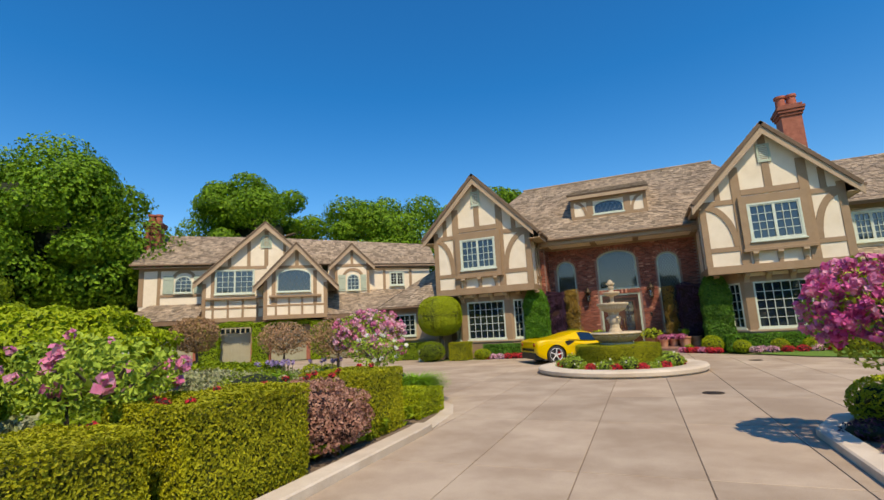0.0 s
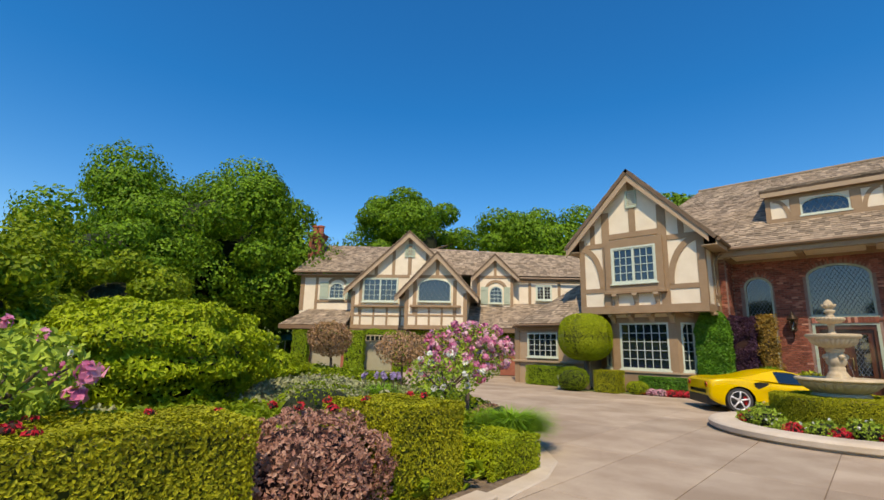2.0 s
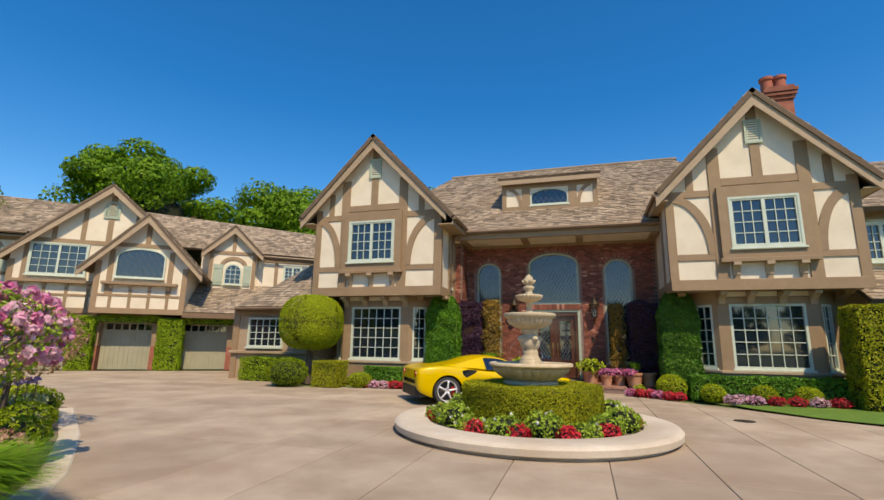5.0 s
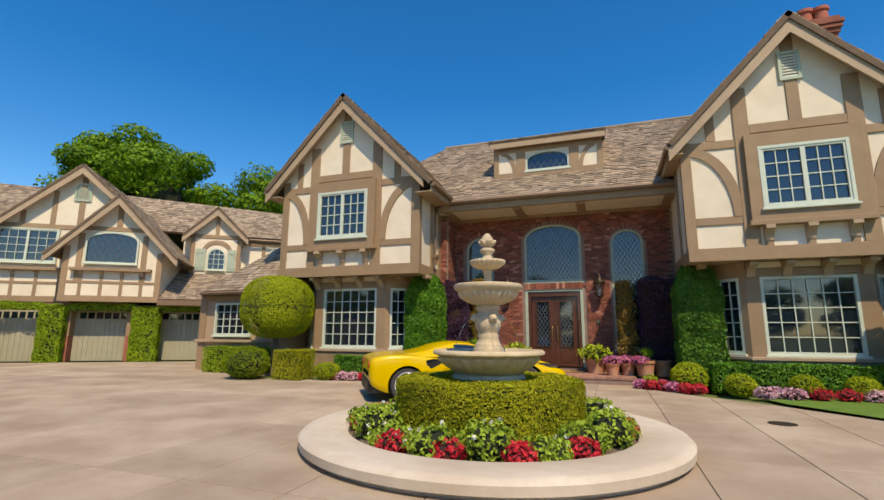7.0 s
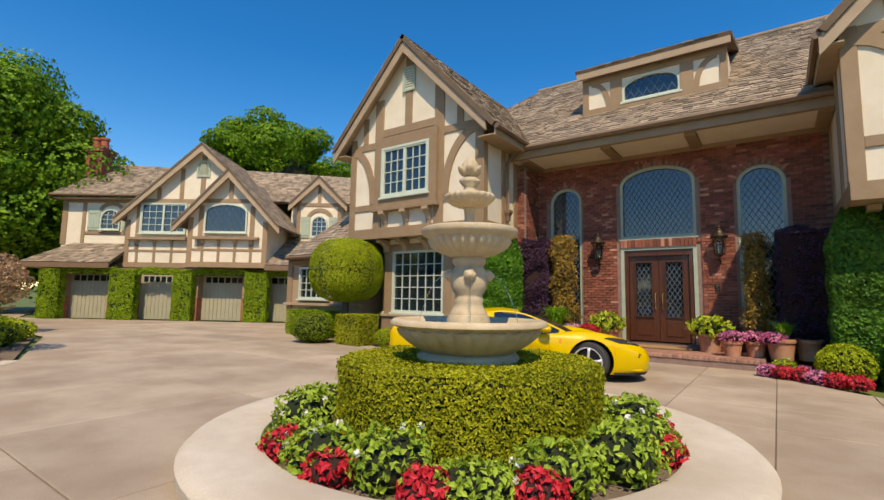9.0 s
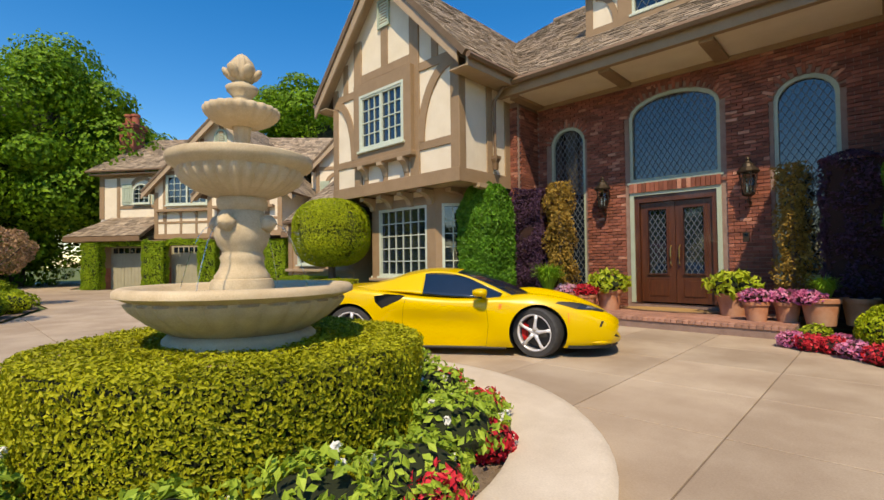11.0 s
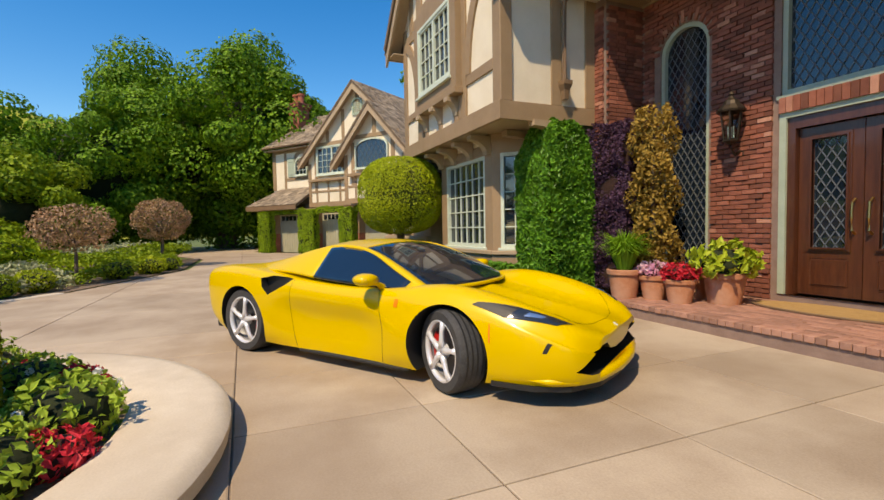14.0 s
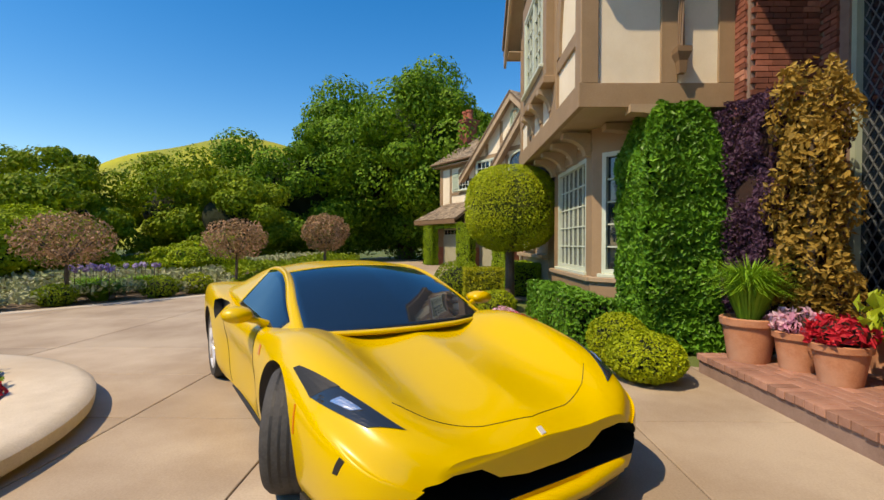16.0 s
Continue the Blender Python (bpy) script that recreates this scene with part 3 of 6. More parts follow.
curved(house, 0.18, dz + 0.1, 0.68, 7.84, 0.14, DY - 0.03, DY + 0.02)
window(house, -1.72, -0.2, 7.1, 7.82, DY + 0.02, 1, 1, rise=0.3, lattice=0.22, fw=0.06)
# eastern annex beyond the second gable
part("wall", box(7.95, 14.0, 24.6, 24.8, 0, 5.9), STUCCO, house)
shingled(house, [(7.5, 24.0, 5.85), (14.5, 24.0, 5.85), (14.5, 29.0, 9.0), (7.5, 29.0, 9.0)])
window(house, 8.6, 9.9, 4.2, 5.5, 24.5, 3, 4, leaves=2)
shingled(house, [(7.95, 22.9, 2.9), (14.0, 22.9, 2.9), (14.0, 24.6, 4.0), (7.95, 24.6, 4.0)])
part("timber_beam", box(7.95, 14.0, 24.54, 24.6, 5.6, 5.85), TIMBER, house)
part("wall", box(7.95, 14.0, 23.1, 23.3, 0, 2.85), TIMBER, house)
# front door
door = part("door", band(rect(DOOR[0], DOOR[1], 0.3, 2.86), rect(DOOR[0] + 0.09, DOOR[1] - 0.09, 0.3, 2.77), EW - 0.02, EW + 0.15), SAGE, house, "carved mahogany double door with leaded glass")
mid = (DOOR[0] + DOOR[1]) / 2
for a, b, hx in ((DOOR[0] + 0.2, mid - 0.005, mid - 0.09), (mid + 0.005, DOOR[1] - 0.2, mid + 0.09)):
    part("door_leaf", slab(rect(a, b, 0.32, 2.6), EW + 0.1, EW + 0.16, [rect(a + 0.15, b - 0.15, 0.95, 2.45)]), DOORWOOD, door, "mahogany leaf")
    part("panel", box(a + 0.15, b - 0.15, EW + 0.085, EW + 0.11, 0.45, 0.82, 0.02), DOORWOOD, door)
    part("moulding", band(rect(a + 0.12, b - 0.12, 0.92, 2.48), rect(a + 0.17, b - 0.17, 0.97, 2.43), EW + 0.08, EW + 0.11), DOORWOOD, door)
    lw = window(house, a + 0.15, b - 0.15, 0.95, 2.45, EW + 0.09, 1, 1, lattice=0.12, frame_mat=DOORWOOD, fw=0.02, sill=False)
    part("handle", tube([(hx, EW + 0.1, 1.15), (hx, EW + 0.03, 1.2), (hx, EW + 0.02, 1.35), (hx, EW + 0.03, 1.55), (hx, EW + 0.1, 1.6)], 0.016, 8), BRASS, door, "tall brass handle")
part("door_frame", band(rect(DOOR[0] + 0.09, DOOR[1] - 0.09, 0.3, 2.77), rect(DOOR[0] + 0.19, DOOR[1] - 0.19, 0.3, 2.61), EW + 0.02, EW + 0.17), DOORWOOD, door)
# chimney on the second gable
chim = part("chimney", box(7.25, 8.08, 26.05, 26.95, 5.5, 11.2), BRICKS, house, "red brick chimney with clay pots")
for k, g in enumerate((0.06, 0.12, 0.16, 0.08)):
    part("chimney_course", box(7.25 - g, 8.08 + g, 26.05 - g, 26.95 + g, 10.75 + k * 0.14, 10.88 + k * 0.14, 0.01), BRICKS, chim)
for x in (7.44, 7.88):
    pm = part("chimney_pot", turned([(0.24, 0), (0.22, 0.1), (0.2, 0.5), (0.25, 0.55), (0.25, 0.66), (0.17, 0.68)], 20), POT_RED, chim)
    pm.location = (x, 26.5, 11.25)

# ---- garage wing ----
GM = pose(-19.4, 24.8, 0, 0, 0, 35.0)
garage = thing("garage_wing", "angled garage wing with half-timbered gables, four doors and shingle roof", "house", at=GM)


def small_gable(c, half, apex, yw, by, slope, depth, x0, x1, z0, right=None):
    part("wall", slab([(x0, z0), (x1, z0), (x1, apex - abs(x1 - c) * slope - 0.2), (c, apex - 0.2), (x0, apex - abs(x0 - c) * slope - 0.2)], yw, yw + 0.2), STUCCO, garage)
    for xs, sg in ((x0, 1), (x1, -1)):
        part("wall", box(min(xs, xs + sg * 0.2), max(xs, xs + sg * 0.2), yw + 0.2, yw + depth, z0, apex - abs(xs - c) * slope - 0.25), STUCCO, garage)
    full = half
    for s in (-1, 1):
        half = right if right and s > 0 else full
        shingled(garage, [(c + s * half, by, apex - half * slope), (c + s * half, yw + depth, apex - half * slope), (c, yw + depth, apex), (c, by, apex)], thick=0.1)
        part("barge_board", slab([(c, apex - 0.1), (c, apex - 0.5), (c + s * half, apex - half * slope - 0.4), (c + s * half, apex - half * slope - 0.1)], by + 0.03, by + 0.09), BARGE, garage)
        part("soffit", slab([(c, apex - 0.2), (c, apex - 0.23), (c + s * half, apex - half * slope - 0.23), (c + s * half, apex - half * slope - 0.2)], by + 0.09, yw), BARGE, garage)


def ledge_row(x0, x1, z, yw, n):
    part("ledge", box(x0, x1, yw - 0.28, yw, z - 0.14, z, 0.01), TIMBER, garage)
    for k in range(n):
        x = x0 + (k + 0.5) * (x1 - x0) / n
        corbel(garage, x, z - 0.14, yw, 0.2, 0.14, 0.22)
        beam(garage, x - 0.07, x + 0.07, 2.95, z - 0.36, yw - 0.03, yw + 0.01)


G1, G2, G3, WL, DOORS = 1.65, 0.5, 3.5, 2.3, 1.6  # faces of the two gables, the dormer, the west wall and the doors
part("wall", box(-11.0, -6.0, WL, WL + 0.2, 2.6, 6.45), STUCCO, garage, "cream stucco upper wall")
part("wall", box(-11.0, 6.0, DOORS + 0.1, DOORS + 0.3, 2.3, 2.9), TIMBER, garage)
part("wall", box(-11.0, -10.8, WL + 0.2, 10.0, 0, 6.45), STUCCO, garage)
shingled(garage, [(-11.45, 1.8, 6.6), (-3.0, 1.8, 6.6), (-3.0, 6.0, 9.12), (-10.9, 6.0, 9.35)])
shingled(garage, [(-3.0, 3.7, 6.75), (9.0, 3.7, 6.55), (9.0, 6.2, 8.5), (-3.0, 6.0, 9.12)])
shingled(garage, [(9.0, 10.0, 6.3), (-11.45, 10.2, 6.6), (-10.9, 6.0, 9.35), (9.0, 6.2, 8.5)])
part("gutter", tube([(-11.45, 1.76, 6.53), (-6.6, 1.76, 6.53)], 0.07, 6), GUTTER, garage)
part("gutter", tube([(1.0, 3.66, 6.5), (9.0, 3.66, 6.4)], 0.07, 6), GUTTER, garage)
part("soffit", box(-11.35, -6.6, 1.85, WL + 0.02, 6.36, 6.41), BARGE, garage)
small_gable(-3.14, 4.4, 9.33, G1, G1 - 0.45, 0.93, 4.6, -7.05, -0.2, 2.75, right=2.2)
small_gable(-1.05, 2.67, 7.65, G2, G2 - 0.5, 1.09, 4.6, -3.1, 0.86, 2.75)
small_gable(2.6, 1.65, 8.13, G3, G3 - 0.4, 1.0, 2.5, 1.35, 3.85, 3.4)
# skirt roofs over the doors
shingled(garage, [(-11.6, 0.6, 2.85), (-7.05, 0.6, 2.85), (-7.05, WL, 3.98), (-10.3, WL, 3.98)])
shingled(garage, [(-11.6, 4.5, 2.85), (-11.6, 0.6, 2.85), (-10.3, WL, 3.98), (-10.3, 4.5, 3.98)])
shingled(garage, [(0.86, 0.4, 2.85), (6.5, 0.4, 2.85), (6.5, 4.1, 4.75), (0.86, 4.1, 4.75)])
part("wall", box(0.86, 8.5, 4.0, 4.2, 3.0, 6.6), STUCCO, garage)
part("fascia", box(0.86, 6.5, 0.36, 0.42, 2.58, 2.82), GUTTER, garage)
part("fascia", box(-11.6, -7.05, 0.56, 0.62, 2.58, 2.82), GUTTER, garage)
part("soffit", box(-11.6, -7.05, 0.62, DOORS + 0.1, 2.56, 2.6), BARGE, garage)
part("soffit", box(0.86, 6.5, 0.42, DOORS + 0.1, 2.56, 2.6), BARGE, garage)
part("soffit", box(-3.1, 0.86, G2, DOORS + 0.1, 2.7, 2.745), BARGE, garage)
# timbers of the two big gables
for x0, x1, yw in ((-7.05, -3.1, G1), (-3.1, 0.86, G2)):
    beam(garage, x0 - 0.03, x1 + 0.03, 2.68, 2.95, yw - 0.05, yw + 0.01)
    beam(garage, x0 - 0.03, x0 + 0.22, 2.95, 5.2, yw - 0.03, yw + 0.01)
    beam(garage, x1 - 0.22, x1 + 0.03, 2.95, 5.0, yw - 0.03, yw + 0.01)
    beam(garage, x0, x1, 3.5, 3.62, yw - 0.028, yw + 0.01)
beam(garage, -6.55, -3.1, 6.12, 6.34, G1 - 0.03, G1 + 0.01)
beam(garage, -6.55, -6.33, 3.6, 6.12, G1 - 0.03, G1 + 0.01)
beam(garage, -3.26, -3.0, 6.34, 8.75, G1 - 0.035, G1 + 0.01)
beam(garage, -5.55, -5.33, 6.34, 6.95, G1 - 0.03, G1 + 0.01)
beam(garage, -4.35, -4.13, 6.34, 8.0, G1 - 0.03, G1 + 0.01)
beam(garage, -2.05, -1.85, 6.6, 7.9, G1 - 0.03, G1 + 0.01)
beam(garage, -2.62, -2.38, 3.6, 5.8, G2 - 0.03, G2 + 0.01)
beam(garage, -0.02, 0.22, 3.6, 5.8, G2 - 0.03, G2 + 0.01)
beam(garage, -2.62, 0.5, 5.95, 6.15, G2 - 0.032, G2 + 0.01)
beam(garage, -1.17, -0.93, 6.15, 7.2, G2 - 0.03, G2 + 0.01)
beam(garage, -11.05, -10.75, 3.9, 6.4, WL - 0.04, WL + 0.01)
beam(garage, -9.95, -9.75, 3.9, 6.4, WL - 0.04, WL + 0.01)
beam(garage, -11.0, -6.6, 6.2, 6.42, WL - 0.042, WL + 0.01)
beam(garage, -9.75, -7.0, 4.45, 4.62, WL - 0.04, WL + 0.01)
curved(garage, -8.95, 5.75, -8.36, 6.15, 0.2, WL - 0.05, WL + 0.01)
curved(garage, -7.76, 5.75, -8.36, 6.15, 0.2, WL - 0.05, WL + 0.01)
beam(garage, 1.35, 1.55, 3.9, 6.75, G3 - 0.04, G3 + 0.01)
beam(garage, 3.65, 3.85, 4.2, 6.75, G3 - 0.04, G3 + 0.01)
beam(garage, 1.55, 3.65, 6.4, 6.6, G3 - 0.04, G3 + 0.01)
beam(garage, 2.5, 2.7, 6.6, 7.75, G3 - 0.04, G3 + 0.01)
curved(garage, 1.98, 5.6, 2.66, 6.2, 0.2, G3 - 0.05, G3 + 0.01)
curved(garage, 3.34, 5.6, 2.66, 6.2, 0.2, G3 - 0.05, G3 + 0.01)
beam(garage, 4.9, 5.1, 4.5, 6.4, 3.94, 4.01)
beam(garage, 6.9, 7.1, 4.5, 6.4, 3.94, 4.01)
beam(garage, 3.9, 8.5, 6.2, 6.5, 3.94, 4.01)
ledge_row(-6.85, -3.2, 4.26, G1, 4)
ledge_row(-2.75, 0.5, 4.2, G2, 4)
window(garage, -6.3, -3.85, 4.48, 6.1, G1 - 0.1, 3, 4, leaves=2)
window(garage, -2.28, -0.14, 4.42, 5.9, G2 - 0.1, 1, 1, rise=0.42, lattice=0.3)
window(garage, -8.9, -7.82, 4.72, 5.85, WL - 0.1, 3, 4, rise=0.5)
window(garage, 2.2, 3.12, 4.65, 5.85, G3 - 0.1, 3, 4, rise=0.42)
window(garage, 5.4, 6.5, 4.95, 6.0, 3.9, 2, 4, leaves=2)
for x0, x1, z0, z1, y in ((-9.6, -8.97, 4.68, 5.85, WL - 0.02), (-7.74, -7.2, 4.68, 5.85, WL - 0.02), (1.6, 2.12, 4.6, 5.8, G3 - 0.02), (3.2, 3.62, 4.6, 5.8, G3 - 0.02)):
    sh = part("shutter", box(x0, x1, y - 0.05, y + 0.01, z0, z1, 0.01), SAGE, garage, "sage green wooden shutter")
    for k in range(1, 4):
        x = x0 + (x1 - x0) * k / 4
        part("batten", box(x - 0.02, x + 0.02, y - 0.065, y - 0.045, z0 + 0.04, z1 - 0.04), SAGE, sh)
    for z in (z0 + 0.2, z1 - 0.2):
        part("batten", box(x0 + 0.03, x1 - 0.03, y - 0.075, y - 0.05, z - 0.05, z + 0.05), SAGE, sh)
# gable vent
v = part("gable_vent", band(arch(-3.5, -2.78, 7.55, 8.45, 0.34), arch(-3.42, -2.86, 7.63, 8.37, 0.26), G1 - 0.07, G1 + 0.01), SAGE, garage)
for k in range(6):
    part("slat", box(-3.42, -2.86, G1 - 0.05, G1, 7.65 + k * 0.1, 7.7 + k * 0.1), SAGE, v)
# garage doors and brick piers
for x0, x1 in ((-9.65, -7.35), (-6.0, -3.95), (-2.75, -0.5), (0.7, 2.95)):
    gd = part("garage_door", box(x0, x1, DOORS, DOORS + 0.08, 0.0, 2.3), GARAGE, garage, "olive painted plank garage door with top lights")
    n = int((x1 - x0) / 0.2)
    for k in range(n):
        a = x0 + (x1 - x0) * k / n
        part("plank", box(a + 0.006, a + (x1 - x0) / n - 0.006, DOORS - 0.02, DOORS + 0.01, 0.02, 1.86), GARAGE, gd)
    for k in range(6):
        a = x0 + 0.12 + (x1 - x0 - 0.24) * k / 6
        part("pane", box(a + 0.04, a + (x1 - x0 - 0.24) / 6 - 0.04, DOORS - 0.02, DOORS + 0.005, 1.94, 2.22), DARKGLASS, gd)
for x0, x1 in ((-10.7, -9.65), (-7.35, -6.0), (-3.95, -2.75), (-0.5, 0.7), (2.95, 6.2)):
    pier = part("pier", box(x0, x1, 1.1, 1.8, 0, 1.15), BRICKS, garage, "brick pier between garage doors")
    part("post", box(x0, x1, 1.12, 1.8, 1.15, 2.6), TIMBER, pier)
# chimney at the far end
gc = part("chimney", box(-11.5, -10.55, 4.1, 5.0, 0, 9.7), BRICKS, garage, "red brick chimney")
for k, g in enumerate((0.06, 0.12, 0.16)):
    part("chimney_course", box(-11.5 - g, -10.55 + g, 4.1 - g, 5.0 + g, 9.5 + k * 0.13, 9.62 + k * 0.13, 0.01), BRICKS, gc)
for x in (-11.25, -10.8):
    pm = part("chimney_pot", turned([(0.26, 0), (0.22, 0.1), (0.2, 0.5), (0.26, 0.56), (0.26, 0.68), (0.18, 0.7)], 16), POT_RED, gc)
    pm.location = (x, 4.55, 9.88)

# ---- link between the wings: a low turret with a hipped roof ----
link = thing("turret", "low canted turret with a hipped shingle roof", "house part", at=pose(-11.2, 25.2, 0))
part("wall", box(-2.5, 1.5, -1.95, 1.8, 0, 2.75), BARGE, link)
window(link, -1.75, -0.1, 1.25, 2.42, -2.04, 5, 4)
part("ledge", box(-2.6, 1.5, -2.1, -1.9, 1.0, 1.1, 0.01), BARGE, link)
part("timber_beam", box(-2.52, 1.5, -2.0, -1.94, 2.5, 2.7), TIMBER, link)
part("timber_beam", box(-2.53, -2.25, -2.0, -1.94, 0.0, 2.5), TIMBER, link)
TE, TA = 2.85, (0.75, -1.15, 4.78)
ring = [(-3.5, -0.7), (-2.2, -2.35), (1.5, -2.45), (1.5, 1.8), (-3.5, 1.8)]
for k, (p, q) in enumerate(zip(ring, ring[1:] + ring[:1])):
    shingled(link, [(*p, TE), (*q, TE), (TA[0] + 0.02, TA[1], TA[2]), (TA[0] - 0.02, TA[1], TA[2])], thick=0.08)
    part("fascia", tube([(*p, TE - 0.08), (*q, TE - 0.08)], 0.07, 6), GUTTER, link)
part("wall", box(0.9, 1.5, -0.4, 3.0, 2.7, 6.2), STUCCO, link)

# ---- sports car ----
YELLOW = plain("yellow_paint", (0.66, 0.44, 0.0), 0.3, 0.0, 0.4)
YELLOW.node_tree.nodes["Principled BSDF"].inputs["Specular IOR Level"].default_value = 0.35
BLACK = plain("black_plastic", (0.012, 0.012, 0.012), 0.55)
RUBBER = surface("tyre_rubber", (0.03, 0.03, 0.031), (0.055, 0.055, 0.056), 20, 0.75, bump=0.2)
ALLOY = plain("alloy_silver", (0.72, 0.72, 0.74), 0.32, 0.35)
CALIPER = plain("red_caliper", (0.5, 0.01, 0.01), 0.4)
STEEL = plain("brake_disc", (0.07, 0.07, 0.07), 0.5, 0.6)
BARREL = plain("rim_barrel", (0.16, 0.16, 0.165), 0.5, 0.4)
LAMPGLASS = plain("lamp_glass", (0.02, 0.025, 0.03), 0.05, 0.0, 1.0)
LED = plain("lamp_reflector", (0.75, 0.78, 0.8), 0.15, 0.9)
TAIL = plain("tail_lamp", (0.4, 0.01, 0.005), 0.15, 0.0, 1.0)
AMBER = plain("amber_marker", (0.8, 0.22, 0.01), 0.3, 0.0, 1.0)


def spline(rows, per):
    """Refines rows of points along the first axis (Catmull-Rom)."""
    a = np.array(rows, float)
    out = []
    for i in range(len(a) - 1):
        p0, p1, p2, p3 = a[max(i - 1, 0)], a[i], a[i + 1], a[min(i + 2, len(a) - 1)]
        for k in range(per):
            t = k / per
            out.append(0.5 * (2 * p1 + (p2 - p0) * t + (2 * p0 - 5 * p1 + 4 * p2 - p3) * t * t + (3 * p1 - p0 - 3 * p2 + p3) * t ** 3))
    out.append(a[-1])
    return np.array(out)


# station: x, half width, sill height, fender height, then heights towards the middle
STATIONS = [
    (-2.08, 0.86, 0.44, 0.80, 0.83, 0.84, 0.84), (-2.0, 0.93, 0.32, 0.875, 0.89, 0.89, 0.89), (-1.72, 0.975, 0.20, 0.925, 0.935, 0.92, 0.92),
    (-1.325, 0.99, 0.16, 0.93, 0.95, 0.95, 0.96), (-0.9, 0.985, 0.14, 0.89, 0.93, 0.96, 0.97), (-0.45, 0.95, 0.13, 0.83, 0.87, 0.88, 0.88),
    (0.0, 0.935, 0.13, 0.795, 0.83, 0.84, 0.84), (0.4, 0.935, 0.13, 0.785, 0.81, 0.82, 0.82), (0.8, 0.95, 0.13, 0.805, 0.805, 0.815, 0.825),
    (1.05, 0.965, 0.13, 0.85, 0.79, 0.78, 0.805), (1.325, 0.975, 0.14, 0.855, 0.755, 0.73, 0.76), (1.7, 0.965, 0.14, 0.795, 0.70, 0.66, 0.695),
    (2.05, 0.93, 0.165, 0.69, 0.625, 0.59, 0.62), (2.30, 0.83, 0.185, 0.575, 0.555, 0.535, 0.555), (2.43, 0.64, 0.19, 0.49, 0.485, 0.48, 0.49)]
grid = []
for x, w, zb, zs, z5, z6, zc in STATIONS:
    h = zs - zb
    tuck = 0.035 if -0.8 < x < 0.7 else 0.0
    if x > 0.7:
        k = min(1.0, (x - 0.7) / 0.4)
        grid.append([(x, w * 0.93, zb), (x, w * 0.975 - tuck, zb + 0.16 * h), (x, w - tuck * 1.5, zb + 0.45 * h), (x, w * 0.99, zb + 0.70 * h), (x, w * 0.955, zs - 0.02 - 0.09 * k), (x, w * 0.865, zs + 0.01 - 0.03 * k), (x, w * 0.70, z5 + k * (zs - z5) * 0.85), (x, w * 0.40, z6), (x, 0.0, zc)])
        continue
    grid.append([(x, w * 0.93, zb), (x, w * 0.975 - tuck, zb + 0.16 * h), (x, w - tuck * 1.5, zb + 0.5 * h), (x, w, zb + 0.78 * h), (x, w * 0.965, zs - 0.02), (x, w * 0.86, zs + 0.012), (x, w * 0.68, z5), (x, w * 0.38, z6), (x, 0.0, zc)])
SK = 6
fine = spline([np.array(r) for r in grid], SK)
fine = np.array([spline(r, SK) for r in fine])  # stations x profile x 3
NI, NJ = fine.shape[:2]


def on_body(x, j, side=-1, lift=0.004):
    """The point of the body at length x and profile place j (0 sill to 8 middle), lifted off the paint."""
    xs = fine[:, 0, 0]
    i = min(max(np.interp(x, xs, np.arange(NI)), 0), NI - 1.001)
    jj = min(max(j * SK, 0), NJ - 1.001)
    i0, j0 = int(i), int(jj)
    u, v = i - i0, jj - j0
    p = (1 - u) * (1 - v) * fine[i0, j0] + u * (1 - v) * fine[i0 + 1, j0] + (1 - u) * v * fine[i0, j0 + 1] + u * v * fine[i0 + 1, j0 + 1]
    n = np.cross(fine[i0 + 1, j0] - fine[i0, j0], fine[i0, j0 + 1] - fine[i0, j0])
    n /= np.linalg.norm(n) + 1e-9
    if n[1] < 0 and abs(n[1]) > abs(n[2]) or n[2] < -0.3:
        n = -n
    p = p + n * lift
    return Vector((p[0], p[1] if side > 0 else -p[1], p[2]))


def patch(corners, side, nu=10, nv=4, lift=0.005):
    """A skin over the body between four (x, j) corners."""
    (x0, j0), (x1, j1), (x2, j2), (x3, j3) = corners
    bm = bmesh.new()
    vs = []
    for a in range(nu + 1):
        u = a / nu
        row = []
        for b in range(nv + 1):
            v = b / nv
            x = (1 - u) * ((1 - v) * x0 + v * x3) + u * ((1 - v) * x1 + v * x2)
            j = (1 - u) * ((1 - v) * j0 + v * j3) + u * ((1 - v) * j1 + v * j2)
            row.append(bm.verts.new(on_body(x, j, side, lift)))
        vs.append(row)
    for a in range(nu):
        for b in range(nv):
            bm.faces.new((vs[a][b], vs[a + 1][b], vs[a + 1][b + 1], vs[a][b + 1]))
    ext = bmesh.ops.extrude_face_region(bm, geom=list(bm.faces))["geom"]
    mid_p = sum((Vector(v.co) for v in bm.verts), Vector()) / len(bm.verts)
    bmesh.ops.translate(bm, verts=[v for v in ext if isinstance(v, bmesh.types.BMVert)], vec=(0, -0.012 * side * (1 if abs(mid_p.y) > 0.05 else 0), -0.006))
    bmesh.ops.recalc_face_normals(bm, faces=bm.faces)
    return bm


def seam(path, side, width=0.002, lift=0.003):
    """A dark shut line over the body along (x, j) places."""
    pts = []
    for (xa, ja), (xb, jb) in zip(path, path[1:]):
        for k in range(8):
            pts.append(on_body(xa + (xb - xa) * k / 8, ja + (jb - ja) * k / 8, side, lift - 0.002))
    pts.append(on_body(*path[-1], side, lift - 0.002))
    return tube(pts, width, 5)


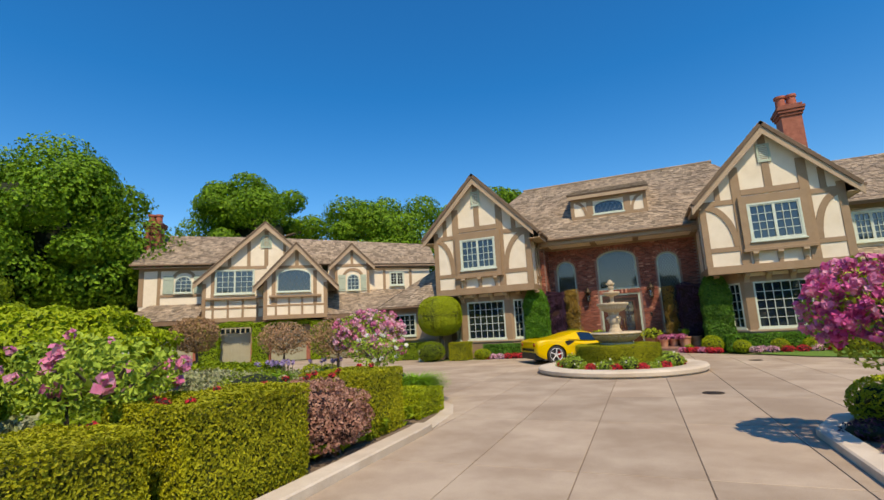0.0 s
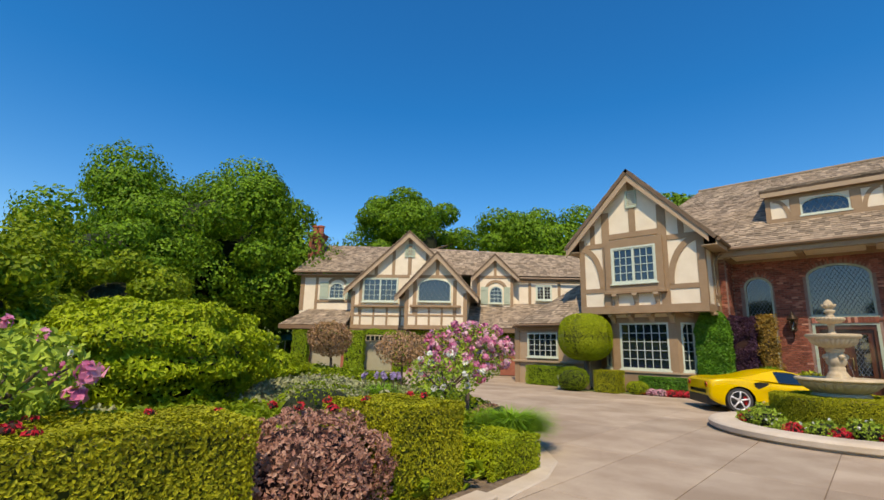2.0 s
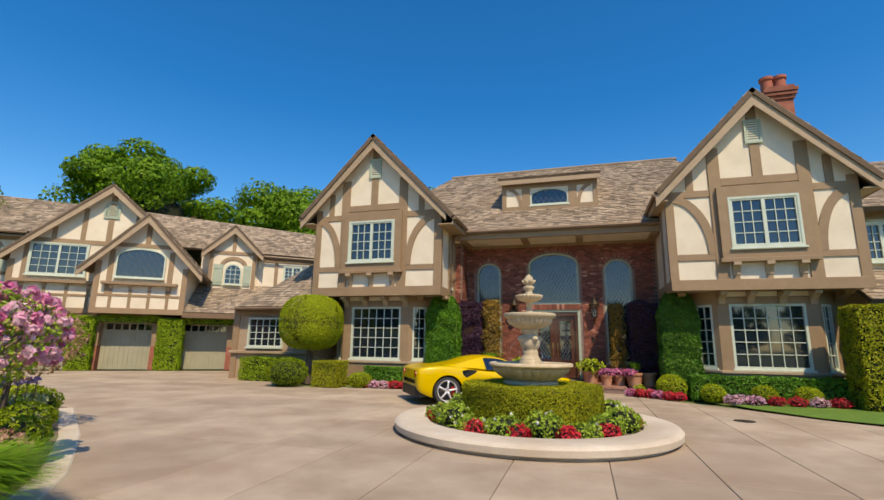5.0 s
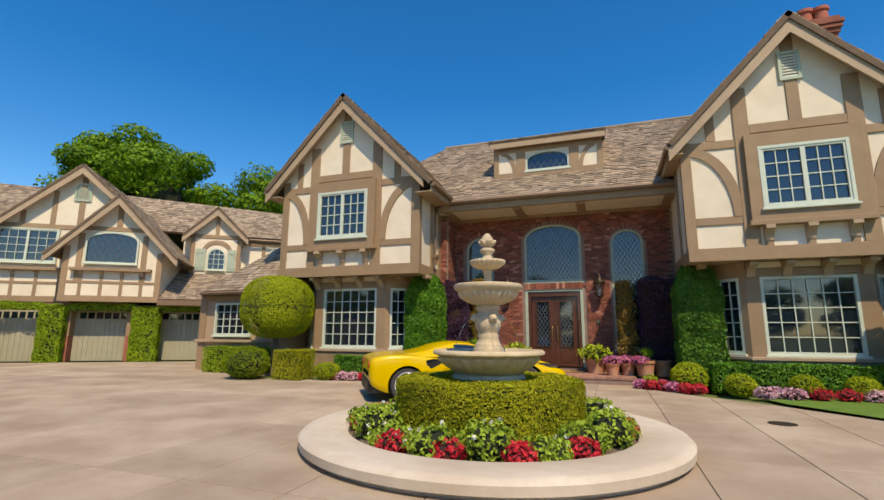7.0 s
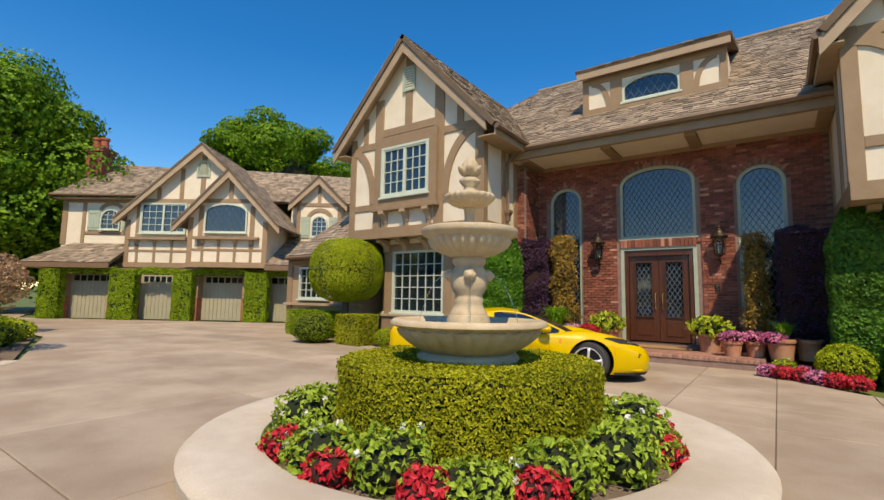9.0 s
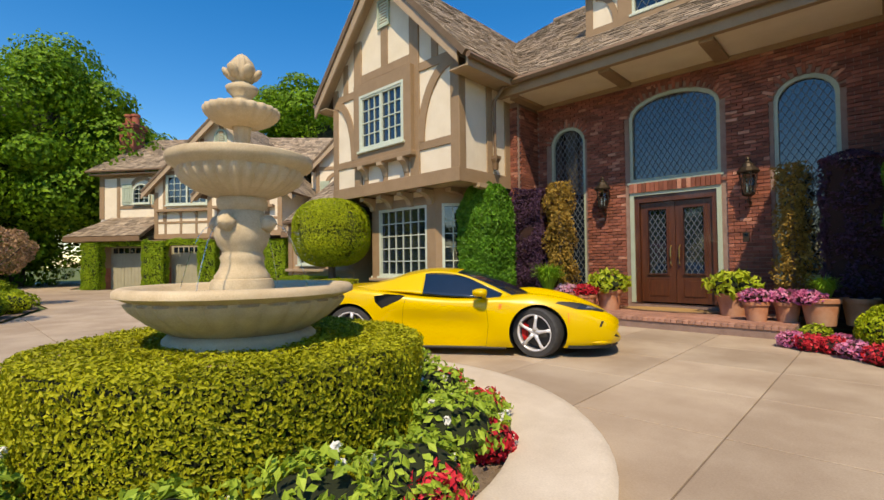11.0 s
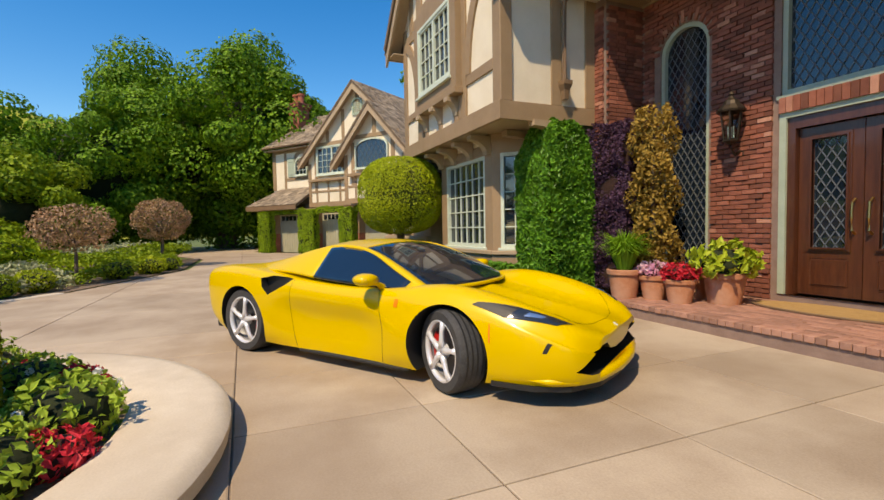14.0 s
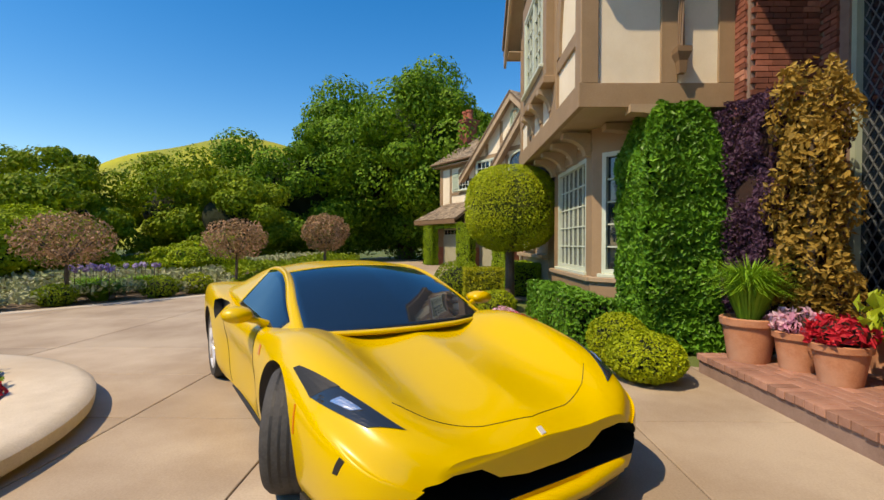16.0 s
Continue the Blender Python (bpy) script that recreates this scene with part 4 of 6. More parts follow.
def build_car():
    car = thing("sports_car", "glossy yellow two-seat sports car parked on the concrete drive", "car")
    bm = bmesh.new()
    rings = []
    for i in range(NI):
        right = [bm.verts.new((p[0], -p[1], p[2])) for p in fine[i]]
        left = [bm.verts.new((p[0], p[1], p[2])) for p in fine[i][-2::-1]]
        rings.append(right + left)
    n = len(rings[0])
    for a, b in zip(rings, rings[1:]):
        for k in range(n):
            bm.faces.new((a[k], a[(k + 1) % n], b[(k + 1) % n], b[k]))
    bm.faces.new(rings[0])
    bm.faces.new(rings[-1][::-1])
    bmesh.ops.recalc_face_normals(bm, faces=bm.faces)
    body = part("body", bm, YELLOW, None)
    cutters = []

    def cut(cbm):
        bmesh.ops.recalc_face_normals(cbm, faces=cbm.faces)
        cutters.append(part("cutter", cbm, BLACK, None))

    for x, r in ((1.325, 0.385), (-1.325, 0.395)):
        for s in (-1, 1):
            cut(tube([(x, s * 0.6, 0.335), (x, s * 1.2, 0.335)], r, 40))
    # front mouth, flanked by fins
    mouth = bmesh.new()
    ring = [mouth.verts.new((1.9, y, z)) for y, z in ((-0.68, 0.255), (0.68, 0.255), (0.80, 0.29), (0.64, 0.415), (0.52, 0.44), (0.38, 0.43), (0.28, 0.37), (0.12, 0.345), (-0.12, 0.345), (-0.28, 0.37), (-0.38, 0.43), (-0.52, 0.44), (-0.64, 0.415), (-0.80, 0.29))]
    f = mouth.faces.new(ring)
    ext = bmesh.ops.extrude_face_region(mouth, geom=[f])["geom"]
    bmesh.ops.translate(mouth, verts=[v for v in ext if isinstance(v, bmesh.types.BMVert)], vec=(0.8, 0, 0))
    cut(mouth)
    # side air intakes behind the doors
    for s in (-1, 1):
        q = bmesh.new()
        ring = [q.verts.new((x, s * 0.9, z)) for x, z in ((-0.50, 0.84), (-0.60, 0.77), (-0.84, 0.66), (-0.93, 0.74), (-0.95, 0.83), (-0.78, 0.86))]
        f = q.faces.new(ring)
        ext = bmesh.ops.extrude_face_region(q, geom=[f])["geom"]
        bmesh.ops.translate(q, verts=[v for v in ext if isinstance(v, bmesh.types.BMVert)], vec=(0, s * 0.3, 0))
        cut(q)
    # rear grille
    cut(box(-2.6, -2.0, -0.62, 0.62, 0.50, 0.60))
    for c in cutters:
        m = body.modifiers.new("cut", "BOOLEAN")
        m.operation, m.solver, m.object, m.material_mode = "DIFFERENCE", "EXACT", c, "TRANSFER"
    bpy.context.view_layer.update()
    me = bpy.data.meshes.new_from_object(body.evaluated_get(bpy.context.evaluated_depsgraph_get()))
    body.modifiers.clear()
    body.data = me
    for c in cutters:
        bpy.data.objects.remove(c)
    body.parent = car
    smooth(body)
    me.set_sharp_from_angle(angle=radians(38))
    # cabin
    cab = [
        [(0.80, 0.80, 0.765), (0.83, 0.765, 0.778), (0.88, 0.70, 0.785), (1.04, 0.35, 0.79), (1.08, 0, 0.79)],
        [(0.45, 0.845, 0.79), (0.50, 0.72, 0.925), (0.55, 0.66, 0.945), (0.64, 0.33, 0.975), (0.67, 0, 0.985)],
        [(0.15, 0.86, 0.805), (0.18, 0.65, 1.065), (0.20, 0.595, 1.083), (0.27, 0.3, 1.115), (0.29, 0, 1.125)],
        [(-0.10, 0.865, 0.82), (-0.10, 0.615, 1.125), (-0.10, 0.56, 1.143), (-0.08, 0.28, 1.18), (-0.07, 0, 1.19)],
        [(-0.40, 0.87, 0.845), (-0.40, 0.61, 1.13), (-0.42, 0.555, 1.15), (-0.42, 0.28, 1.19), (-0.42, 0, 1.2)],
        [(-0.72, 0.87, 0.88), (-0.72, 0.65, 1.075), (-0.74, 0.59, 1.095), (-0.75, 0.3, 1.14), (-0.75, 0, 1.15)],
        [(-1.05, 0.86, 0.90), (-1.1, 0.70, 0.99), (-1.1, 0.62, 1.005), (-1.1, 0.3, 1.035), (-1.1, 0, 1.04)],
        [(-1.55, 0.80, 0.90), (-1.55, 0.68, 0.93), (-1.55, 0.6, 0.94), (-1.55, 0.3, 0.94), (-1.55, 0, 0.94)]]
    cab = [[(x + 0.17, y, z + 0.01) for x, y, z in r] for r in cab]
    cg = spline([np.array(r) for r in cab], 8)
    cg = np.array([spline(r, 6) for r in cg])

    def cabin(name, keep, mat, label="", both=True):
        for s in ((-1, 1) if both else (0,)):
            b2 = bmesh.new()
            made = {}

            def vert(i, j, sg):
                if (i, j, sg if cg[i, j, 1] > 1e-6 else 0) not in made:
                    p = cg[i, j]
                    made[i, j, sg if p[1] > 1e-6 else 0] = b2.verts.new((p[0], p[1] * sg, p[2]))
                return made[i, j, sg if cg[i, j, 1] > 1e-6 else 0]

            for sg in ((s,) if s else (-1, 1)):
                for i in range(cg.shape[0] - 1):
                    for j in range(cg.shape[1] - 1):
                        if keep((i + 0.5) / 8, (j + 0.5) / 6):
                            b2.faces.new((vert(i, j, sg), vert(i + 1, j, sg), vert(i + 1, j + 1, sg), vert(i, j + 1, sg)))
            bmesh.ops.recalc_face_normals(b2, faces=b2.faces)
            if sum(f.normal.z for f in b2.faces) < 0:
                bmesh.ops.reverse_faces(b2, faces=b2.faces)
            ob = smooth(part(name, b2, mat, car, label))
            sol = ob.modifiers.new("thick", "SOLIDIFY")
            sol.thickness, sol.offset = 0.02, -1

    ws = lambda s, j: j > 2 and 0.08 < s < 2.6  # noqa: E731
    sw = lambda s, j: j < 1 and 0.45 < s < 4.1 and j < 0.93  # noqa: E731
    cabin("windscreen", ws, DARKGLASS, "dark raked windscreen", both=False)
    cabin("side_window", sw, DARKGLASS, "dark side window")
    cabin("roof_panel", lambda s, j: not ws(s, j) and not sw(s, j), YELLOW, both=False)
    for s in (-1, 1):
        # lamps, shut lines, mirror, marker and badge
        lamp = part("headlight", patch([(1.83, 4.05), (2.18, 4.85), (2.26, 5.7), (1.93, 5.05)], s, 16, 6), LAMPGLASS, car, "long dark headlight under clear glass")
        part("reflector", patch([(1.96, 4.55), (2.08, 4.85), (2.11, 5.15), (1.99, 4.92)], s, 6, 3, 0.009), LED, lamp)
        part("air_vent", patch([(1.56, 4.2), (1.83, 4.03), (1.93, 5.07), (1.60, 4.45)], s, 10, 4, 0.006), BLACK, car)
        part("air_slit", patch([(2.12, 2.25), (2.15, 2.3), (2.185, 2.95), (2.155, 2.95)], s, 4, 4, 0.003), BLACK, car)
        part("shut_line", seam([(0.62, 0.2), (0.66, 2), (0.62, 4.2), (0.5, 4.9)], s), BLACK, car)
        part("shut_line", seam([(-0.5, 0.2), (-0.56, 2), (-0.48, 4.4)], s), BLACK, car)
        part("shut_line", seam([(2.10, 6.05), (2.2, 6.5), (2.29, 7.2), (2.33, 8)], s), BLACK, car)
        part("side_marker", patch([(1.722, 2.2), (1.735, 2.2), (1.732, 3.1), (1.72, 3.1)], s, 2, 2), AMBER, car)
        part("badge", patch([(0.80, 3.3), (0.84, 3.3), (0.85, 3.7), (0.81, 3.7)], s, 2, 2), AMBER, car)
        part("sill", box(-0.5, 0.9, s * 0.84 - 0.05, s * 0.84 + 0.05, 0.095, 0.135, 0.015), BLACK, car)
        m = part("mirror", turned([(0.001, -0.10), (0.06, -0.09), (0.088, -0.03), (0.09, 0.04), (0.075, 0.085), (0.001, 0.1)], 16), YELLOW, car, "yellow door mirror")
        m.matrix_local = pose(0.56, s * 1.02, 0.885, 0, 90, s * 8) @ Matrix.Diagonal((0.62, 1.15, 1.0, 1))
        smooth(m)
        part("mirror_stalk", tube([(0.60, s * 0.83, 0.80), (0.60, s * 0.9, 0.84), (0.58, s * 0.98, 0.865)], [0.035, 0.022, 0.03], 8), YELLOW, car)
        part("tail_light", tube([(-2.03, s * 0.66, 0.745), (-2.10, s * 0.66, 0.745)], [0.085, 0.075], 20), TAIL, car, "round red tail lamp")
        part("wiper", tube([(1.06, s * 0.1 - 0.25, 0.805), (0.93, s * 0.12 + 0.28, 0.835)], 0.01, 5), BLACK, car)
    lip_line = [(1.98, -0.90), (2.15, -0.865), (2.30, -0.75), (2.42, -0.52), (2.47, -0.2), (2.475, 0), (2.47, 0.2), (2.42, 0.52), (2.30, 0.75), (2.15, 0.865), (1.98, 0.90)]
    smooth(part("front_lip", tube([(x, y, 0.215) for x, y in lip_line], [0.004, 0.026, 0.036, 0.04, 0.042, 0.042, 0.042, 0.04, 0.036, 0.026, 0.004], 10), YELLOW, car))
    part("nose_badge", patch([(2.385, 7.85), (2.42, 7.85), (2.42, 8), (2.385, 8)], -1, 2, 2), ALLOY, car, "small metal badge")
    # splitter under the nose and diffuser at the tail
    for name, pts, z0, z1 in (("splitter", [(1.72, 0.93), (2.05, 0.90), (2.28, 0.77), (2.42, 0.52), (2.46, 0.2), (2.46, 0)], 0.135, 0.172), ("diffuser", [(-1.75, 0.85), (-2.0, 0.84), (-2.1, 0.7), (-2.1, 0)], 0.2, 0.44)):
        b2 = bmesh.new()
        loop = [(x, y) for x, y in pts] + [(x, -y) for x, y in pts[::-1] if y]
        f = b2.faces.new([b2.verts.new((x, y, z0)) for x, y in loop])
        ext = bmesh.ops.extrude_face_region(b2, geom=[f])["geom"]
        bmesh.ops.translate(b2, verts=[v for v in ext if isinstance(v, bmesh.types.BMVert)], vec=(0, 0, z1 - z0))
        bmesh.ops.recalc_face_normals(b2, faces=b2.faces)
        part(name, b2, BLACK, car, "black " + name)
    part("cowl", patch([(0.98, 6.2), (1.12, 6.9), (1.16, 8), (0.9, 8)], -1, 6, 6, 0.006), BLACK, car)
    part("cowl", patch([(0.98, 6.2), (1.12, 6.9), (1.16, 8), (0.9, 8)], 1, 6, 6, 0.006), BLACK, car)

    def wheel(x, s, steer, r, width):
        hub = new("wheel")
        hub.parent = car
        hub.matrix_local = pose(x, s * (0.955 - width / 2), r, 0, 0, steer) @ pose(0, 0, 0, -90 if s > 0 else 90, 0, 0)
        # local z points outwards
        w = width / 2
        tyre = part("tyre", turned([(r * 0.72, -w), (r * 0.93, -w), (r * 0.985, -w * 0.8), (r, -w * 0.5), (r, w * 0.5), (r * 0.985, w * 0.8), (r * 0.93, w), (r * 0.74, w * 0.98), (r * 0.74, -w)], 56), RUBBER, hub, "black low-profile tyre")
        smooth(tyre)
        tyre.data.set_sharp_from_angle(angle=radians(50))
        for k in (-0.55, -0.18, 0.18, 0.55):
            part("tread_groove", turned([(r * 1.0005, w * k - 0.007), (r * 1.002, w * k - 0.007), (r * 1.002, w * k + 0.007), (r * 1.0005, w * k + 0.007), (r * 1.0005, w * k - 0.007)], 48), BLACK, hub)
        rim = part("rim", turned([(r * 0.75, w * 0.96), (r * 0.70, w * 0.98), (r * 0.665, w * 0.8), (r * 0.665, w * 0.55), (r * 0.735, w * 0.55), (r * 0.75, w * 0.96)], 48), ALLOY, hub, "silver five-spoke alloy wheel")
        smooth(rim)
        smooth(part("rim_barrel", turned([(r * 0.665, w * 0.55), (r * 0.655, -w), (r * 0.735, -w), (r * 0.735, w * 0.55), (r * 0.665, w * 0.55)], 40), BARREL, hub))
        for k in range(5):
            a = 2 * math.pi * (k + 0.15) / 5
            c, sn = math.cos(a), math.sin(a)
            spoke = part("spoke", tube([(0.03 * c, 0.03 * sn, w * 0.80), (r * 0.25 * c, r * 0.25 * sn, w * 0.86), (r * 0.5 * c, r * 0.5 * sn, w * 0.88), (r * 0.70 * c, r * 0.70 * sn, w * 0.80)], [0.034, 0.025, 0.02, 0.03], 8), ALLOY, hub)
            smooth(spoke)
        part("hub_cap", turned([(0.06, w * 0.5), (0.055, w * 0.86), (0.03, w * 0.9), (0.001, w * 0.9)], 20), ALLOY, hub)
        part("brake_disc", turned([(r * 0.58, w * 0.1), (r * 0.58, w * 0.2), (0.05, w * 0.2), (0.05, w * 0.1)], 36), STEEL, hub)
        cal, mid = bmesh.new(), (180 if x > 0 else 0)
        for k in range(7):
            a0, a1 = radians(mid - 35 + k * 10), radians(mid - 25 + k * 10)
            ps = [(q * math.cos(a), q * math.sin(a), z) for a in (a0, a1) for q in (r * 0.40, r * 0.62) for z in (w * 0.15, w * 0.5)]
            v = [cal.verts.new(p) for p in ps]
            for q in ((0, 1, 3, 2), (4, 6, 7, 5), (0, 4, 5, 1), (2, 3, 7, 6), (1, 5, 7, 3), (0, 2, 6, 4)):
                cal.faces.new([v[i] for i in q])
        bmesh.ops.remove_doubles(cal, verts=cal.verts, dist=0.0005)
        part("brake_caliper", cal, CALIPER, hub, "red brake caliper")
        part("wheel_back", turned([(r * 0.66, -w * 0.8), (r * 0.66, -w * 0.7), (0.01, -w * 0.7)], 24), BLACK, hub)

    for x, r, wd, st in ((1.325, 0.338, 0.245, -27), (-1.325, 0.348, 0.29, 0)):
        for s in (-1, 1):
            wheel(x, s, st, r, wd)
    return car


car = build_car()
car.matrix_world = pose(-2.53, 19.93, 0, 0, 0, 33.5)

# ---- fountain island ----
FX, FY = -0.80, 15.86
island = solid("island_kerb", turned([(2.37, 0.0), (2.37, 0.05), (2.46, 0.06), (2.47, 0.15), (2.43, 0.19), (2.36, 0.2), (1.92, 0.2), (1.87, 0.18), (1.86, 0.1), (1.86, 0.0)], 72), KERB, "round cast concrete kerb of the planted island", "kerb", at=pose(FX, FY, 0))
smooth(island)
island.data.set_sharp_from_angle(angle=radians(40))
solid("bed_soil", turned([(1.88, 0.0), (1.88, 0.1), (1.2, 0.16), (0.1, 0.18)], 48), SOIL, "dark soil round the clipped hedge", "soil", kind="structure", at=pose(FX, FY, 0))
fountain = thing("fountain", "three-tier carved stone fountain with running water", "fountain", at=pose(FX, FY, 0))


def gadroon(n, deep, ks):
    return lambda k, a: 1 + (deep * (abs(math.sin(a * n / 2)) - 0.5) if k in ks else 0)


smooth(part("plinth", turned([(0.5, 0.1), (0.5, 0.82), (0.46, 0.86), (0.3, 0.87)], 32), STONE, fountain))
lower = smooth(part("lower_basin", turned([(0.30, 0.84), (0.44, 0.86), (0.5, 0.9), (0.58, 0.95), (0.66, 1.02), (0.69, 1.07), (0.68, 1.085), (0.72, 1.10), (0.765, 1.12), (0.765, 1.15), (0.74, 1.172), (0.69, 1.172), (0.66, 1.15), (0.6, 1.06), (0.2, 1.0)], 156, gadroon(26, 0.06, (2, 3, 4, 5))), STONE, fountain, "wide carved lower basin"))
lower.data.set_sharp_from_angle(angle=radians(50))
WATER = glass_mat("water", (0.85, 0.93, 0.95), 0.02)
part("water", turned([(0.64, 1.08), (0.645, 1.115), (0.001, 1.115)], 48), WATER, fountain, "clear water in the basin")
ped = smooth(part("pedestal", turned([(0.21, 1.0), (0.215, 1.17), (0.205, 1.19), (0.20, 1.21), (0.185, 1.215), (0.185, 1.235), (0.165, 1.26), (0.15, 1.29), (0.14, 1.33), (0.15, 1.36), (0.135, 1.385), (0.135, 1.41), (0.165, 1.45), (0.185, 1.52), (0.18, 1.60), (0.16, 1.66), (0.14, 1.69), (0.165, 1.72), (0.17, 1.76), (0.15, 1.79)], 40), STONE, fountain, "carved vase-shaped pedestal"))
ped.data.set_sharp_from_angle(angle=radians(50))
for k in range(4):
    a = math.pi / 2 * k + 0.6
    mask = smooth(part("spout_boss", turned([(0.001, -0.05), (0.05, -0.03), (0.062, 0.0), (0.055, 0.035), (0.03, 0.06), (0.012, 0.075), (0.001, 0.078)], 14, lambda i, an: 1 + 0.12 * math.sin(5 * an)), STONE, fountain, "carved stone spout boss"))
    mask.matrix_local = pose(0.18 * math.cos(a), 0.18 * math.sin(a), 1.60, 0, 90, math.degrees(a))
    jet = [(math.cos(a) * (0.23 + 0.26 * t), math.sin(a) * (0.23 + 0.26 * t), 1.59 + 0.06 * t - 0.5 * t * t) for t in np.linspace(0, 1, 10)]
    part("water_jet", tube(jet, 0.0035, 6), WATER, fountain, "thin arc of water")
mid_b = smooth(part("middle_basin", turned([(0.14, 1.78), (0.2, 1.79), (0.3, 1.83), (0.375, 1.88), (0.41, 1.935), (0.415, 1.965), (0.43, 1.975), (0.47, 2.0), (0.485, 2.03), (0.48, 2.06), (0.46, 2.07), (0.42, 2.06), (0.3, 2.0), (0.05, 1.97)], 150, gadroon(30, 0.07, (1, 2, 3, 4))), STONE, fountain, "fluted middle basin"))
mid_b.data.set_sharp_from_angle(angle=radians(50))
smooth(part("upper_stem", turned([(0.09, 1.97), (0.09, 2.05), (0.075, 2.08), (0.055, 2.12), (0.05, 2.2), (0.058, 2.27), (0.07, 2.29)], 48, gadroon(10, 0.12, (2, 3, 4, 5))), STONE, fountain))
smooth(part("upper_basin", turned([(0.07, 2.285), (0.14, 2.30), (0.2, 2.33), (0.235, 2.365), (0.25, 2.39), (0.245, 2.415), (0.2, 2.425), (0.1, 2.42), (0.03, 2.42)], 96, gadroon(22, 0.08, (1, 2, 3, 4, 5))), STONE, fountain, "scalloped top basin"))
smooth(part("finial_stem", turned([(0.09, 2.42), (0.075, 2.46), (0.06, 2.5), (0.1, 2.54), (0.11, 2.57), (0.06, 2.6), (0.05, 2.62)], 24), STONE, fountain))
fin = part("finial", turned([(0.05, 2.6), (0.085, 2.64), (0.09, 2.69), (0.07, 2.75), (0.035, 2.80), (0.001, 2.82)], 40, gadroon(12, 0.25, (1, 2, 3))), STONE, fountain, "carved bud finial")
smooth(fin)
for k in range(6):
    a = 2 * math.pi * k / 6
    lf = smooth(part("carved_leaf", turned([(0.001, -0.06), (0.03, -0.04), (0.042, 0.0), (0.03, 0.035), (0.001, 0.05)], 10), STONE, fin))
    lf.matrix_local = pose(0.1 * math.cos(a), 0.1 * math.sin(a), 2.67, 0, 35, math.degrees(a)) @ Matrix.Diagonal((0.6, 1, 1, 1))

# ---- plants: materials and kinds ----
BOX = foliage("boxwood_leaf", (0.12, 0.14, 0.007), (0.31, 0.33, 0.016), (0.5, 0.5, 0.03))
LIMEBOX = foliage("bright_boxwood_leaf", (0.14, 0.2, 0.01), (0.3, 0.4, 0.015), (0.5, 0.56, 0.03))
IVY = foliage("ivy_leaf", (0.02, 0.085, 0.008), (0.07, 0.24, 0.018), (0.20, 0.44, 0.045), 0.2, rough=0.4)
# darker copy of the ivy colour, with the corner's shade painted in
SHADEDIVY = foliage("shaded_ivy_leaf", (0.012, 0.05, 0.008), (0.06, 0.19, 0.02), (0.18, 0.38, 0.05), rough=0.4)
LIMEIVY = foliage("bright_ivy_leaf", (0.096, 0.192, 0.008), (0.208, 0.336, 0.016), (0.384, 0.512, 0.032))
OAK = foliage("oak_leaf", (0.02, 0.065, 0.003), (0.075, 0.20, 0.008), (0.25, 0.44, 0.025), 0.22)
SHRUB = foliage("shrub_leaf", (0.06, 0.125, 0.005), (0.17, 0.27, 0.011), (0.34, 0.43, 0.022), 0.28)
BUSHLEAF = foliage("feathery_bush_leaf", (0.13, 0.20, 0.008), (0.29, 0.40, 0.014), (0.46, 0.56, 0.03))
ROSELEAF = foliage("rose_leaf", (0.11, 0.20, 0.020), (0.26, 0.40, 0.034), (0.46, 0.60, 0.085))
REDLEAF = foliage("dark_red_leaf", (0.18, 0.065, 0.05), (0.38, 0.16, 0.12), (0.60, 0.38, 0.28))
PURPLE = foliage("purple_leaf", (0.028, 0.011, 0.028), (0.070, 0.028, 0.063), (0.140, 0.070, 0.119))
COPPER = foliage("copper_leaf", (0.11, 0.07, 0.014), (0.28, 0.17, 0.03), (0.5, 0.32, 0.07))
BLUSH = foliage("blush_leaf", (0.16, 0.12, 0.03), (0.38, 0.22, 0.09), (0.62, 0.38, 0.26))
LIMELEAF = foliage("coleus_leaf", (0.176, 0.270, 0.014), (0.351, 0.446, 0.027), (0.540, 0.567, 0.068))
GRASSLEAF = foliage("grass_blade", (0.090, 0.225, 0.015), (0.180, 0.375, 0.022), (0.300, 0.510, 0.045))
LAVENDER = foliage("lavender_cover", (0.17, 0.21, 0.07), (0.33, 0.38, 0.15), (0.48, 0.47, 0.33))
PINK = foliage("pink_petal", (0.50, 0.06, 0.22), (0.72, 0.17, 0.38), (0.85, 0.45, 0.58), 0.25)
PALEPINK = foliage("pale_pink_petal", (0.65, 0.22, 0.38), (0.80, 0.42, 0.55), (0.88, 0.70, 0.72), 0.25)
MAGENTA = foliage("magenta_petal", (0.45, 0.03, 0.18), (0.68, 0.08, 0.32), (0.80, 0.25, 0.50), 0.25)
REDFLOWER = foliage("red_petal", (0.350, 0.005, 0.015), (0.625, 0.015, 0.037), (0.825, 0.075, 0.100), 0.2)
WHITE = foliage("white_petal", (0.70, 0.70, 0.62), (0.80, 0.80, 0.74), (0.86, 0.86, 0.82), 0.2)
MAUVE = foliage("mauve_petal", (0.25, 0.16, 0.42), (0.38, 0.28, 0.58), (0.55, 0.45, 0.70), 0.2)
# core colours: shade between leaves painted in, dull green and near-black
HEDGECORE = surface("hedge_shade", (0.05, 0.065, 0.01), (0.12, 0.14, 0.02), 14, 0.95, bump=0.5)
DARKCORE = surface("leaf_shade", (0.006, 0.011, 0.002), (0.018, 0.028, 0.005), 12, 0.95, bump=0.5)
# reddish core for red and purple plants, its dark tone painting inner shade
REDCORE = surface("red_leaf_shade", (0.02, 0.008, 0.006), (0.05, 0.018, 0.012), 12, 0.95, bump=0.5)


